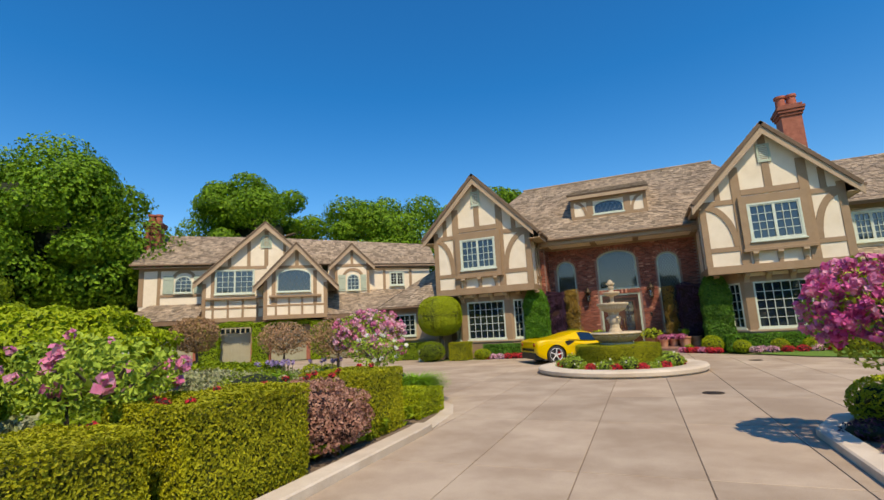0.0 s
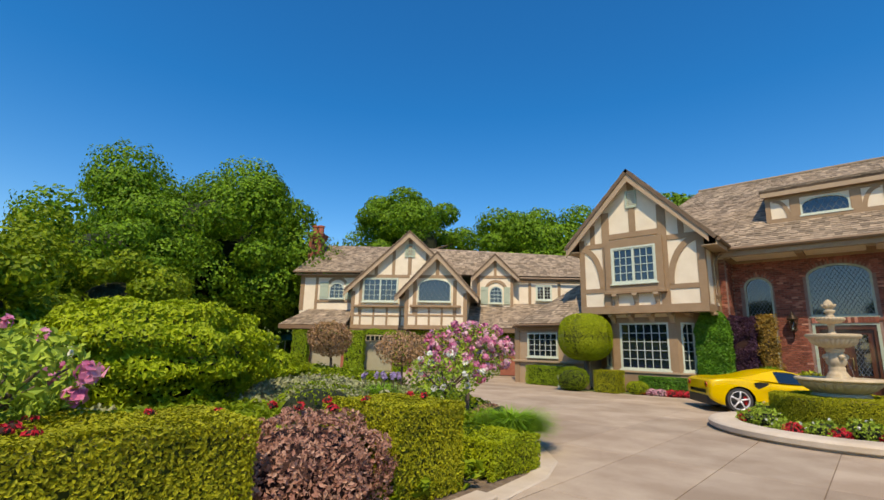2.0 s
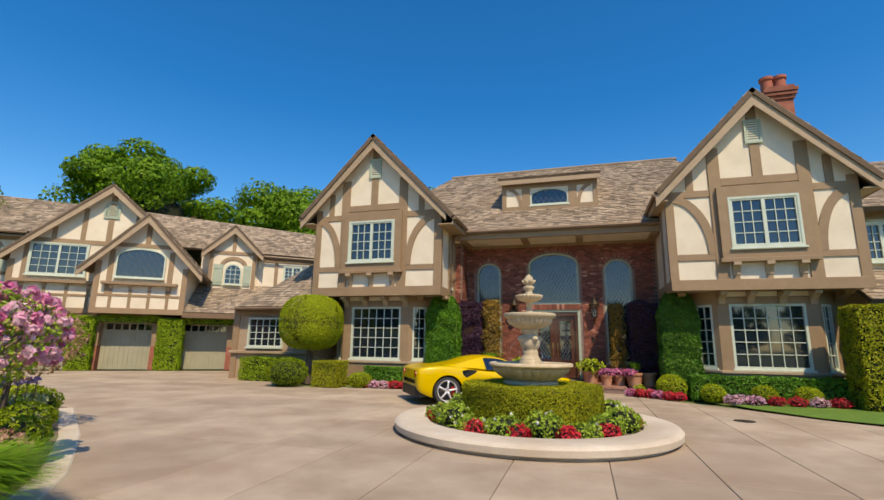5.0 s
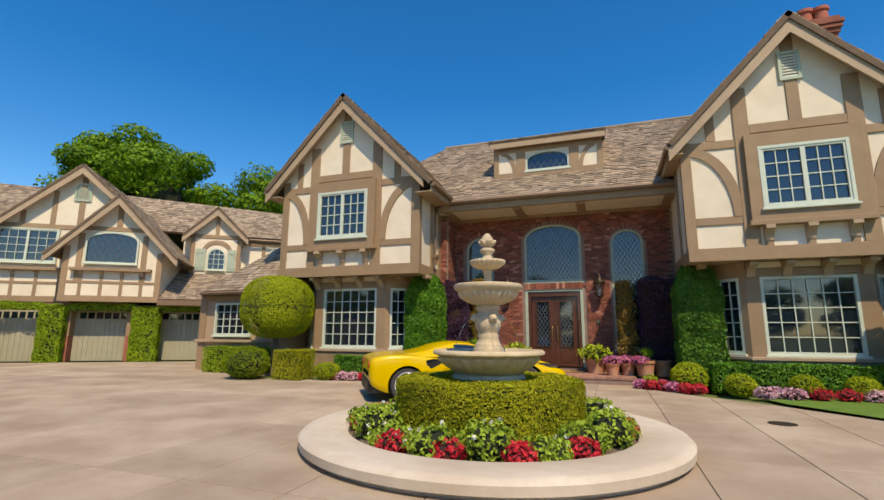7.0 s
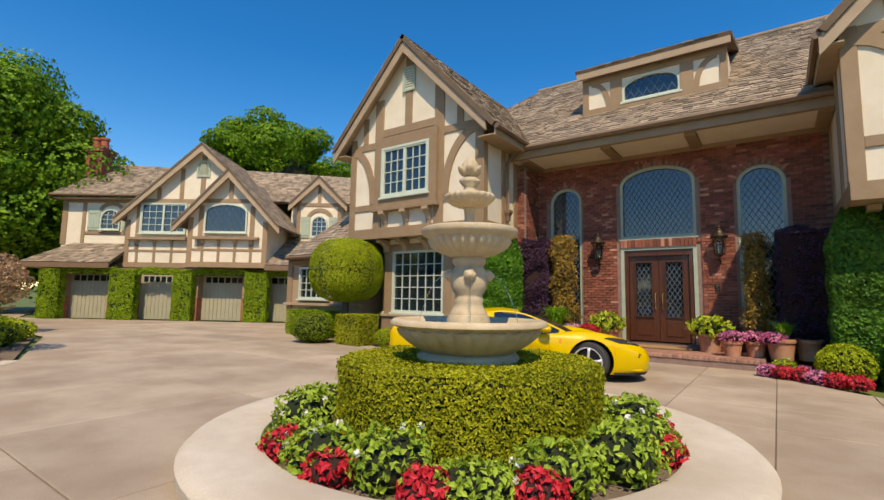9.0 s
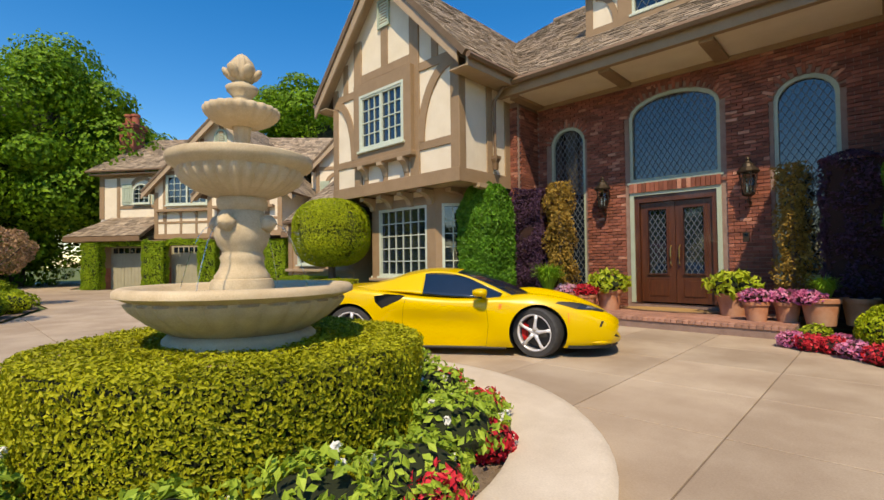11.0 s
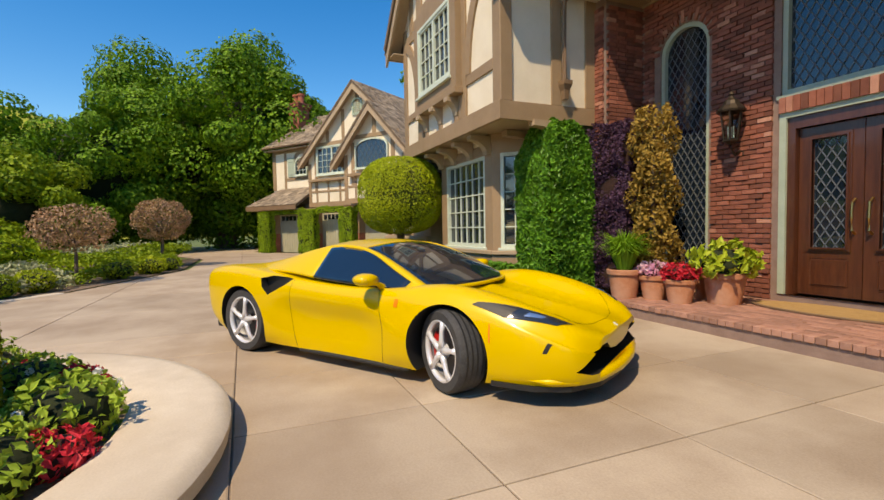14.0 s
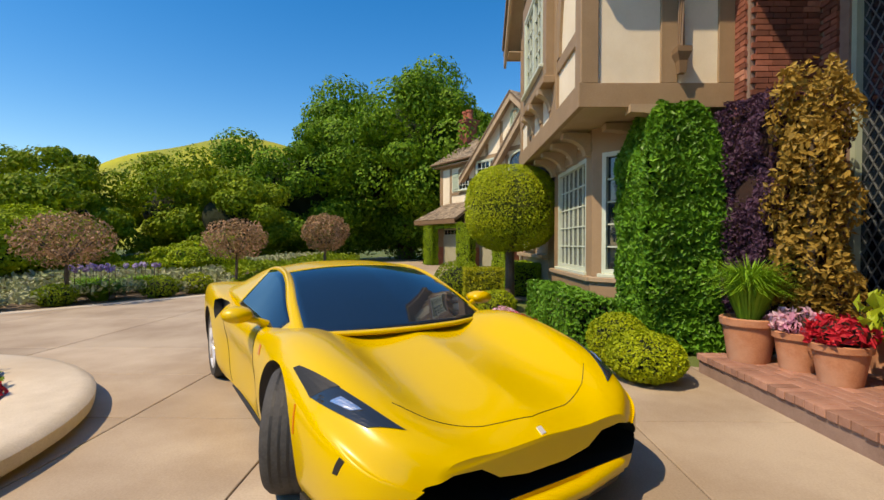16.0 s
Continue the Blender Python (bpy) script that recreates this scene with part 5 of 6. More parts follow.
def blossoms(name, centres, size, material, parent, label=""):
    """Small round heads of petals at the given places."""
    k = 14
    pos = np.repeat(np.array(centres), k, axis=0)
    d = rng.normal(0, 1, pos.shape)
    d /= np.linalg.norm(d, axis=1)[:, None]
    return leaf_mesh(name, pos + d * size * 0.38, d, size * 0.62, material, parent, label, spread=0.35, slim=0.9)


def hedge_block(label, x0, x1, y0, y1, z1, leaf=0.05, density=1500, leaf_mat=None, core_mat=None, z0=0.0, at=None, name="hedge", category="hedge", rough=0.03, spread=0.5, round_top=0.0):
    h = thing(name, label, category)
    if at is not None:
        h.matrix_world = at
    i = 0.07 + 0.12 * (round_top > 0)
    # dark block under the leaves, its colour standing in for inner shade
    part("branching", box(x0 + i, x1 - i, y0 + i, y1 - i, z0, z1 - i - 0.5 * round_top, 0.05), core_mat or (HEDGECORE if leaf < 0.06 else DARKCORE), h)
    area = (x1 - x0) * (y1 - y0) + 2 * (z1 - z0) * (x1 - x0 + y1 - y0)
    p, n = block_points(int(area * density), x0, x1, y0, y1, z0 + 0.02, z1, rough)
    if round_top:
        f = np.clip((p[:, 2] - (z1 - round_top)) / round_top, 0, 1) ** 2
        c = np.array([(x0 + x1) / 2, (y0 + y1) / 2])
        p[:, :2] = c + (p[:, :2] - c) * (1 - 0.45 * f + 0.04 * lumps(p, 1.6, 1.0, x0))[:, None]
        n[:, 2] += f * 0.8
    leaf_mesh("leaves", p, n, leaf, leaf_mat or BOX, h, spread=spread)
    return h


def mound(label, x, y, z, rx, ry, rz, leaf_mat, leaf=0.06, count=900, name="shrub", category="shrub", core=None, spread=0.7, flowers=None, rough=0.12):
    """A rounded plant that sits on the ground at z."""
    m = thing(name, label, category)
    # dark ball inside, with the shade under the leaves in its colour
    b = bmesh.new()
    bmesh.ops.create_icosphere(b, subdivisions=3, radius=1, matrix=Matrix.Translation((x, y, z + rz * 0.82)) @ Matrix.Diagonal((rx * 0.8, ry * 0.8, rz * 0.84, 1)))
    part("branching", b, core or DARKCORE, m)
    p, n = ball_points(count, (x, y, z + rz * 0.95), (rx, ry, rz), rough, 2.0, x + y)
    ok = p[:, 2] > z + 0.01
    leaf_mesh("leaves", p[ok], n[ok], leaf, leaf_mat, m, spread=spread)
    if flowers:
        mat, cnt, size = flowers
        q, nn = ball_points(cnt * 2, (x, y, z + rz * 0.95), (rx * 1.03, ry * 1.03, rz * 1.05), rough, 2.0, x + y, 0.02)
        q = q[nn[:, 2] > 0.0][:cnt]
        for one in q:
            blossoms("flower", [one], size, mat, m)
    return m


def standard(label, x, y, z0, zc, rx, rz, leaf_mat, leaf=0.08, count=2600, flowers=(), name="standard_tree", category="tree", lean=0.0, core=True, trunk_r=0.05, hollow=0.25):
    """A ball of leaves on a bare stem."""
    t = thing(name, label, category)
    part("trunk", tube([(x + lean, y, z0), (x + lean * 0.6, y + 0.02, (z0 + zc) / 2), (x, y, zc - rz * 0.2)], [trunk_r, trunk_r * 0.85, trunk_r * 0.7], 8), BARK, t)
    for k in range(7):
        a = 2 * math.pi * k / 7 + x
        part("limb", tube([(x, y, zc - rz * 0.75), (x + 0.35 * rx * math.cos(a), y + 0.35 * rx * math.sin(a), zc - rz * 0.35), (x + 0.75 * rx * math.cos(a), y + 0.75 * rx * math.sin(a), zc + rz * 0.2)], [trunk_r * 0.6, trunk_r * 0.4, trunk_r * 0.2], 6), BARK, t)
    p, n = ball_points(count, (x, y, zc), (rx, rx, rz), 0.12, 2.0, x, hollow)
    leaf_mesh("crown", p, n, leaf, leaf_mat, t, spread=0.9)
    for mat, cnt, size in flowers:
        q, nn = ball_points(cnt, (x, y, zc), (rx * 1.05, rx * 1.05, rz * 1.05), 0.12, 2.0, x, 0.15)
        q = q[nn[:, 2] > -0.5]
        if cnt < 30:
            for one in q:
                blossoms("flower", [one], size, mat, t)
        else:
            tagged(blossoms("blossom", q, size, mat, t), kind="stuff")
    return t


def crown_tree(label, x, y, z0, height, radius, count, leaf, mat, clumps=46, low=0.15, seed=1, name="oak_tree", z_scale=0.5):
    """A broad tree: trunk, limbs, and leaf clumps with gaps between."""
    r = np.random.default_rng(seed)
    t = thing(name, label, "tree")
    part("trunk", tube([(x, y, z0), (x + 0.2, y + 0.1, z0 + height * 0.2), (x, y, z0 + height * 0.55)], [radius * 0.09, radius * 0.07, radius * 0.03], 9), BARK, t)
    zc = z0 + height * (low + (1 - low) * 0.45)
    hz = height * (1 - low) * 0.5
    P, N, per = [], [], count // clumps
    for k in range(clumps):
        d = r.normal(0, 1, 3)
        d /= np.linalg.norm(d)
        f = r.uniform(0.55, 0.86)
        c = np.array((x, y, zc)) + d * f * np.array((radius, radius, hz))
        rr = radius * r.uniform(0.15, 0.34)
        if k < 7:
            part("limb", tube([(x, y, z0 + height * 0.3), tuple((np.array((x, y, zc)) * 0.5 + c * 0.5)), tuple(c)], [radius * 0.04, radius * 0.025, radius * 0.01], 6), BARK, t)
        p, n = ball_points(per, c, (rr, rr, rr * 0.72), 0.2, 2.2, k, 0.3)
        P.append(p)
        N.append(n)
    leaf_mesh("crown", np.concatenate(P), np.concatenate(N), leaf, mat, t, spread=0.3, slim=0.75)
    # near-black ball painting the shade deep in the crown
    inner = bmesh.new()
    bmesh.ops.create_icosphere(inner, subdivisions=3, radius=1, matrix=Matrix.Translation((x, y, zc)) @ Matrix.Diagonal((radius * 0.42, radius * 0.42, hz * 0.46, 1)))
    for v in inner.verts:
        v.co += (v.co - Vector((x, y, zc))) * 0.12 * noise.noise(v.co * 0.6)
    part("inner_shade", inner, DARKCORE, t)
    return t


def pot(x, y, z, r, h):
    p = thing("plant_pot", "round terracotta pot with a rolled rim standing on brick paving", "plant pot", group="pots by the door")
    b = smooth(part("body", turned([(r * 0.72, 0), (r * 0.74, 0.02), (r * 0.93, h * 0.8), (r * 0.93, h * 0.82), (r * 1.03, h * 0.83), (r * 1.05, h * 0.98), (r * 1.0, h), (r * 0.9, h), (r * 0.87, h * 0.88), (0.01, h * 0.87)], 36), TERRACOTTA, p))
    b.data.set_sharp_from_angle(angle=radians(35))
    part("soil", turned([(r * 0.88, h * 0.86), (r * 0.86, h * 0.91), (0.01, h * 0.93)], 24), SOIL, p)
    p.location = (x, y, z)
    return p


def fronds(label, x, y, z, r, h, count, mat, width=0.012, name="grass_clump", category="plant", droop=0.5):
    """A tuft of long thin blades that arch outwards."""
    k = count
    a = rng.uniform(0, 2 * np.pi, k)
    out = r * np.sqrt(rng.random(k))
    hh = h * rng.uniform(0.6, 1.1, k)
    base = np.stack([x + 0.25 * out * np.cos(a), y + 0.25 * out * np.sin(a), np.full(k, z)], 1)
    d = np.stack([np.cos(a), np.sin(a), np.zeros(k)], 1)
    side = np.stack([-np.sin(a), np.cos(a), np.zeros(k)], 1) * width
    up = np.array([0, 0, 1.0])
    m1 = base + d * (out * 0.35)[:, None] + up * (hh * 0.75)[:, None]
    tip = base + d * out[:, None] + up * (hh * (1 - droop * rng.random(k)))[:, None]
    v = np.stack([base - side, base + side, m1 + side, m1 - side, tip], 1).reshape(-1, 3)
    i = np.arange(k)[:, None] * 5
    f = [tuple(q) for q in np.concatenate([i + [[0, 1, 2]], i + [[0, 2, 3]], i + [[3, 2, 4]]])]
    t = thing(name, label, category)
    me = bpy.data.meshes.new("tuft")
    me.from_pydata([tuple(q) for q in v], [], f)
    me.materials.append(mat)
    o = new("tuft", me)
    o.parent = t
    return t


# ---- fountain planting ----
ring_hedge = thing("round_hedge", "clipped boxwood hedge ring round the fountain basin", "hedge")
# near-black ring below the leaves, for shade seen through their gaps
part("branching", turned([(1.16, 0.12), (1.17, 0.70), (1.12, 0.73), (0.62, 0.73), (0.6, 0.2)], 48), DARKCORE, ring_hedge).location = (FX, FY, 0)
k = 60000
a = rng.uniform(0, 2 * np.pi, k)
side = rng.random(k) < 0.6
rr = np.where(side, 1.23 + rng.normal(0, 0.012, k), np.sqrt(rng.uniform(0.5 ** 2, 1.23 ** 2, k)))
zz = np.where(side, rng.uniform(0.12, 0.785, k), 0.785 + rng.normal(0, 0.008, k))
pp = np.stack([FX + rr * np.cos(a), FY + rr * np.sin(a), zz], 1)
nn = np.where(side[:, None], np.stack([np.cos(a), np.sin(a), np.zeros(k)], 1), np.array([[0, 0, 1.0]]))
leaf_mesh("leaves", pp + nn * lumps(pp, 5, 0.018)[:, None], nn, 0.030, BOX, ring_hedge, spread=0.42)
for k in range(17):
    a = 2 * math.pi * (k + 0.35) / 17
    r = 1.56 + 0.05 * math.sin(3.7 * k)
    mound("low white-flowering rose bush in the island bed", FX + r * math.cos(a), FY + r * math.sin(a), 0.1, 0.29, 0.29, 0.165 + 0.045 * math.sin(2.1 * k), ROSELEAF, 0.06, 620, name="rose_bush", category="flower bush", flowers=(WHITE, 4, 0.05), rough=0.25)
for k in range(15):
    a = 2 * math.pi * k / 15 + 0.1
    if k % 5 == 4:
        continue
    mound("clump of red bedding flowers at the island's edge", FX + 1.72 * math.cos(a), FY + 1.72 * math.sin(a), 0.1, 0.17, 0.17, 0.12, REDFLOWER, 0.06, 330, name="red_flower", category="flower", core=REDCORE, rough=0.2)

# ---- entrance planting ----
hedge_block("glossy green ivy covering the house corner", -5.35, -4.3, 23.35, 24.3, 3.2, 0.11, 1700, IVY, name="ivy", category="ivy", rough=0.07, spread=0.7, round_top=0.8)
hedge_block("green ivy darkened for shade covering the second gable's corner", 2.55, 3.62, 23.3, 24.3, 3.2, 0.10, 1800, SHADEDIVY, name="ivy", category="ivy", rough=0.08, spread=0.7, round_top=0.8)
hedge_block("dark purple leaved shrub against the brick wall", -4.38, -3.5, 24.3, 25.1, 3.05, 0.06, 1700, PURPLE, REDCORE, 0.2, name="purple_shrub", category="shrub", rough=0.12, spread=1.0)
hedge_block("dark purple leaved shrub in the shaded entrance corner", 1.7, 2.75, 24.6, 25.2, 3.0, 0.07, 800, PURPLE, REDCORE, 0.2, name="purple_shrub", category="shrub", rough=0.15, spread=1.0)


def column(label, x, y, z0, z1, r, mat, count, leaf):
    c = thing("column_shrub", label, "shrub")
    part("trunk", tube([(x, y, z0), (x, y, z1 - 0.3)], [0.05, 0.02], 7), BARK, c)
    a = rng.uniform(0, 2 * np.pi, count)
    z = rng.uniform(z0 + 0.25, z1, count)
    w = r * (1 - 0.22 * ((z - z0) / (z1 - z0))) * (0.85 + 0.22 * np.sin(z * 7 + 2 * np.sin(a * 2))) * np.sqrt(rng.uniform(0.25, 1, count))
    d = np.stack([np.cos(a), np.sin(a), np.full(count, 0.2)], 1)
    leaf_mesh("leaves", np.stack([x + w * np.cos(a), y + w * np.sin(a), z], 1), d, leaf, mat, c, spread=0.8)
    return c


column("tall copper leaved shrub trained beside the window", -3.15, 24.5, 0.2, 3.15, 0.47, COPPER, 5200, 0.075)
column("slender copper leaved shrub by the shaded window", 1.3, 24.95, 0.2, 3.0, 0.36, COPPER, 3200, 0.07)
LAND = 0.2
for x, y, r, h in ((-3.1, 23.85, 0.25, 0.44), (-2.76, 24.1, 0.21, 0.36), (-2.32, 24.12, 0.21, 0.34), (-2.0, 24.6, 0.28, 0.44), (-2.55, 24.75, 0.17, 0.36), (0.34, 24.85, 0.28, 0.44), (0.84, 24.15, 0.2, 0.34), (1.26, 24.35, 0.2, 0.34), (1.72, 24.2, 0.27, 0.44), (2.2, 24.5, 0.25, 0.44)):
    pot(x, y, LAND, r, h)
fronds("feathery green plant in a terracotta pot", -3.1, 23.85, LAND + 0.42, 0.42, 0.62, 900, GRASSLEAF, 0.008, "feathery_plant")
fronds("feathery green plant in a terracotta pot", 1.78, 24.2, LAND + 0.42, 0.25, 0.4, 400, GRASSLEAF, 0.008, "feathery_plant")
for x, y, mat in ((-2.76, 24.1, PALEPINK), (-2.32, 24.12, REDFLOWER), (0.84, 24.15, PINK), (1.26, 24.35, PINK), (1.58, 24.1, PINK)):
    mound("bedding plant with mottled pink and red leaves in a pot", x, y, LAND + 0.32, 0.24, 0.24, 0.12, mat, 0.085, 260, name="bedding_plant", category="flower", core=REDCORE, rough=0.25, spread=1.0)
for x, y in ((-2.0, 24.6), (0.34, 24.85)):
    mound("lime green broad-leaved plant spilling from its pot", x, y, LAND + 0.36, 0.42, 0.40, 0.24, LIMELEAF, 0.15, 330, name="lime_plant", category="plant", rough=0.3, spread=0.9)
mound("clipped round boxwood beside the entrance step", -3.1, 22.8, 0, 0.46, 0.38, 0.25, LIMEBOX, 0.036, 6500, name="boxwood", category="shrub", rough=0.04)
mound("clipped round boxwood beside the entrance step", -3.7, 22.75, 0, 0.36, 0.34, 0.30, LIMEBOX, 0.036, 5200, name="boxwood", category="shrub", rough=0.04)
mound("clipped round boxwood among red flowers", 2.6, 22.65, 0, 0.42, 0.38, 0.36, LIMEBOX, 0.05, 3600, name="boxwood", category="shrub", rough=0.04)
mound("small lime green shrub among red flowers", 1.75, 23.1, 0, 0.2, 0.2, 0.17, LIMELEAF, 0.06, 500, name="lime_shrub", category="shrub")
for k, (x, y) in enumerate(((1.5, 22.85), (1.72, 22.7), (1.98, 22.65), (2.2, 22.4), (2.45, 22.2), (2.7, 22.1), (2.05, 22.95))):
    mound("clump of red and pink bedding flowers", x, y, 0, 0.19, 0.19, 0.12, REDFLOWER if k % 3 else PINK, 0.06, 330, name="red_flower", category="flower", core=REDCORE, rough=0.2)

# ---- planting before the two gables ----
hedge_block("low ivy hedge under the bay window", -7.3, -4.3, 22.35, 22.95, 0.66, 0.07, 1300, IVY, rough=0.05)
hedge_block("low ivy hedge under the bay window", 3.1, 8.0, 22.45, 23.0, 0.7, 0.07, 1300, IVY, rough=0.06)
for x, y in ((-7.0, 21.75), (-6.65, 21.8), (-6.3, 21.85), (-5.95, 21.9), (-5.6, 21.95), (-5.3, 22.0), (3.95, 21.75), (4.5, 21.8), (5.0, 21.85), (5.5, 21.9), (6.0, 21.95), (6.5, 22.0), (4.25, 21.95)):
    mound("clump of red bedding flowers before a hedge", x, y, 0, 0.22, 0.2, 0.13, REDFLOWER if int(x * 10) % 3 else PALEPINK, 0.06, 300, name="red_flower", category="flower", core=REDCORE, rough=0.2)
for x, y in ((3.55, 22.05), (4.85, 22.2), (5.9, 22.25)):
    mound("small round boxwood before the hedge", x, y, 0, 0.32, 0.3, 0.26, LIMEBOX, 0.05, 2200, name="boxwood", category="shrub", rough=0.04)
hedge_block("tall clipped hedge beside the lawn", 6.9, 9.2, 21.5, 22.5, 2.65, 0.07, 900, BOX, rough=0.05)
topi = thing("topiary", "large clipped round topiary on a short trunk", "topiary")
part("trunk", tube([(-9.48, 22.3, 0), (-9.48, 22.3, 1.5)], [0.12, 0.1], 9), BARK, topi)
d = rng.normal(0, 1, (32000, 3))
d /= np.linalg.norm(d, axis=1)[:, None]
q = np.sign(d) * np.abs(d) ** 0.72
q = np.array((-9.48, 22.3, 2.2)) + q / np.maximum(1e-6, (np.abs(q) ** 2.6).sum(1) ** (1 / 2.6))[:, None] * np.array((1.08, 1.08, 1.02)) * (1 - 0.05 * rng.random((32000, 1)))
leaf_mesh("leaves", q, d, 0.05, LIMEBOX, topi, spread=0.42)
# dull green ball as the topiary's painted inner shade
b = bmesh.new()
bmesh.ops.create_icosphere(b, subdivisions=3, radius=1, matrix=Matrix.Translation((-9.48, 22.3, 2.2)) @ Matrix.Diagonal((0.93, 0.93, 0.87, 1)))
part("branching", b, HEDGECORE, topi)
mound("sheared green shrub at the drive's edge", -9.55, 21.1, 0, 0.72, 0.62, 0.50, SHRUB, 0.05, 4500, name="boxwood", category="shrub", rough=0.05)
hedge_block("clipped boxwood block at the drive's edge", -8.65, -7.7, 21.15, 21.95, 0.86, 0.05, 1700, BOX, rough=0.02)
mound("small round boxwood at the drive's edge", -7.15, 21.75, 0, 0.42, 0.36, 0.26, LIMEBOX, 0.05, 2600, name="boxwood", category="shrub", rough=0.04)
hedge_block("low hedge before the turret", -12.6, -10.4, 22.4, 23.2, 0.85, 0.06, 1200, LIMEIVY, rough=0.05)

# ---- ivy on the garage piers ----
for x0, x1 in ((-10.6, -9.55), (-7.0, -5.75), (-3.8, -2.85), (-0.2, 0.95)):
    hedge_block("bright green creeper trained up a garage pier", x0, x1, 0.62, 1.1, 2.5, 0.09, 900, LIMEIVY, at=GM, name="creeper", category="creeper", rough=0.08)
for x0, x1 in ((-9.55, -7.0), (-5.75, -3.8), (-2.85, -0.2), (0.95, 4.0)):
    hedge_block("bright green creeper swag over a garage door", x0, x1, 0.8, 1.08, 2.6, 0.09, 800, LIMEIVY, z0=2.28, at=GM, name="creeper", category="creeper", rough=0.12)

# ---- beds along the drive ----
hedge_block("clipped boxwood hedge along the drive", -5.1, -3.75, -2.5, 2.75, 0.86, 0.036, 4200, BOX, rough=0.04, spread=0.38)
hedge_block("clipped boxwood hedge along the drive", -4.75, -3.62, 2.95, 4.55, 1.0, 0.036, 4600, BOX, rough=0.04, spread=0.38)
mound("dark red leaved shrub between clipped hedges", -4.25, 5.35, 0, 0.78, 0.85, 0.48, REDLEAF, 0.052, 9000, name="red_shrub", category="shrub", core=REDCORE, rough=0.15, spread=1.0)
hedge_block("clipped boxwood block ending the hedge", -5.0, -3.75, 6.05, 7.12, 0.96, 0.036, 4600, BOX, rough=0.04, spread=0.38)
hedge_block("low clipped boxwood cushion by the drive", -4.75, -3.7, 7.6, 8.7, 0.46, 0.036, 4600, LIMEBOX, rough=0.05, spread=0.38)
fronds("clump of bright green ornamental grass", -4.75, 9.55, 0, 0.72, 0.62, 6000, GRASSLEAF, 0.006)
standard("standard rose full of pink blossom", -6.4, 10.4, 0, 1.5, 0.86, 0.58, ROSELEAF, 0.07, 2400, ((PINK, 120, 0.13), (PALEPINK, 160, 0.12)), "rose_tree", "rose tree")
standard("small standard rose with white and pink blossom", -4.55, 7.65, 0, 1.22, 0.5, 0.3, ROSELEAF, 0.06, 800, ((PINK, 22, 0.1), (WHITE, 26, 0.08)), "rose_tree", "rose tree", trunk_r=0.04)
standard("loose rose bush with a few large pink blooms", -4.85, 3.1, 0, 1.28, 0.6, 0.34, ROSELEAF, 0.085, 900, ((PINK, 9, 0.17),), "rose_tree", "rose tree", trunk_r=0.045, hollow=0.6)
standard("loose rose bush with pink and white blooms", -5.9, 3.3, 0, 1.25, 0.6, 0.45, ROSELEAF, 0.085, 1000, ((PINK, 8, 0.12), (WHITE, 4, 0.1)), "rose_tree", "rose tree", trunk_r=0.045, hollow=0.6)
standard("standard rose covered in magenta blossom", 2.5, 6.75, 0, 1.5, 0.72, 0.62, ROSELEAF, 0.07, 1700, ((MAGENTA, 210, 0.13), (PINK, 190, 0.13)), "rose_tree", "rose tree")
mound("round boxwood in the bed across the drive", 2.75, 7.9, 0, 0.4, 0.4, 0.34, LIMEBOX, 0.05, 3000, name="boxwood", category="shrub", rough=0.04)
for k in range(8):
    mound("low purple ground cover in the bed", 2.3 + 0.25 * (k % 3), 5.2 + 0.35 * k, 0, 0.25, 0.25, 0.1, PURPLE, 0.05, 260, name="ground_cover", category="plant", rough=0.2)
for i in range(20):
    y = rng.uniform(-0.5, 7.0)
    mound("small red rose head above the hedge", -3.9 - rng.random() * 0.7, y, 0.84 if y < 2.9 else 0.97, 0.045, 0.045, 0.035, REDFLOWER, 0.04, 26, name="red_bloom", category="flower", core=REDCORE)
standard("standard tree with a round blush-brown crown", -18.7, 15.5, 0, 1.85, 1.0, 0.8, BLUSH, 0.10, 4200, lean=0.25, trunk_r=0.07)
standard("standard tree with a thin copper crown", -12.6, 14.35, 0, 1.5, 0.95, 0.62, BLUSH, 0.09, 2400, hollow=0.5)
standard("standard tree with a thin copper crown", -8.7, 12.3, 0, 1.45, 0.95, 0.62, BLUSH, 0.08, 2600, hollow=0.5)
for x, y, r, hh, m in ((-7.0, 11.4, 0.45, 0.24, LIMEBOX), (-8.3, 12.4, 0.4, 0.24, SHRUB), (-10.0, 13.6, 0.45, 0.28, SHRUB), (-11.0, 14.0, 0.4, 0.28, LIMEBOX), (-13.8, 15.0, 0.5, 0.3, SHRUB), (-15.2, 15.6, 0.5, 0.3, LIMEBOX), (-16.5, 15.8, 0.6, 0.28, SHRUB), (-5.9, 10.5, 0.4, 0.26, REDLEAF), (-6.2, 8.9, 0.7, 0.4, SHRUB), (-7.4, 7.6, 0.8, 0.5, SHRUB)):
    mound("low rounded shrub in the planted bed", x, y, 0, r, r, hh, m, 0.06, 1500, name="low_shrub", category="shrub")
for x, y in ((-11.3, 12.4), (-10.4, 11.6), (-9.3, 12.6)):
    fronds("clump of strap-leaved agapanthus", x, y, 0, 0.6, 0.5, 1600, GRASSLEAF, 0.012, "agapanthus")
    for i in range(7):
        bx, by = x + 0.4 * math.cos(i), y + 0.4 * math.sin(i * 1.7)
        ag = thing("agapanthus_bloom", "mauve agapanthus head on a thin stalk", "flower")
        part("stalk", tube([(bx, by, 0.0), (bx, by, 0.72)], 0.008, 5), BARK, ag)
        blossoms("flower", [(bx, by, 0.75)], 0.14, MAUVE, ag)
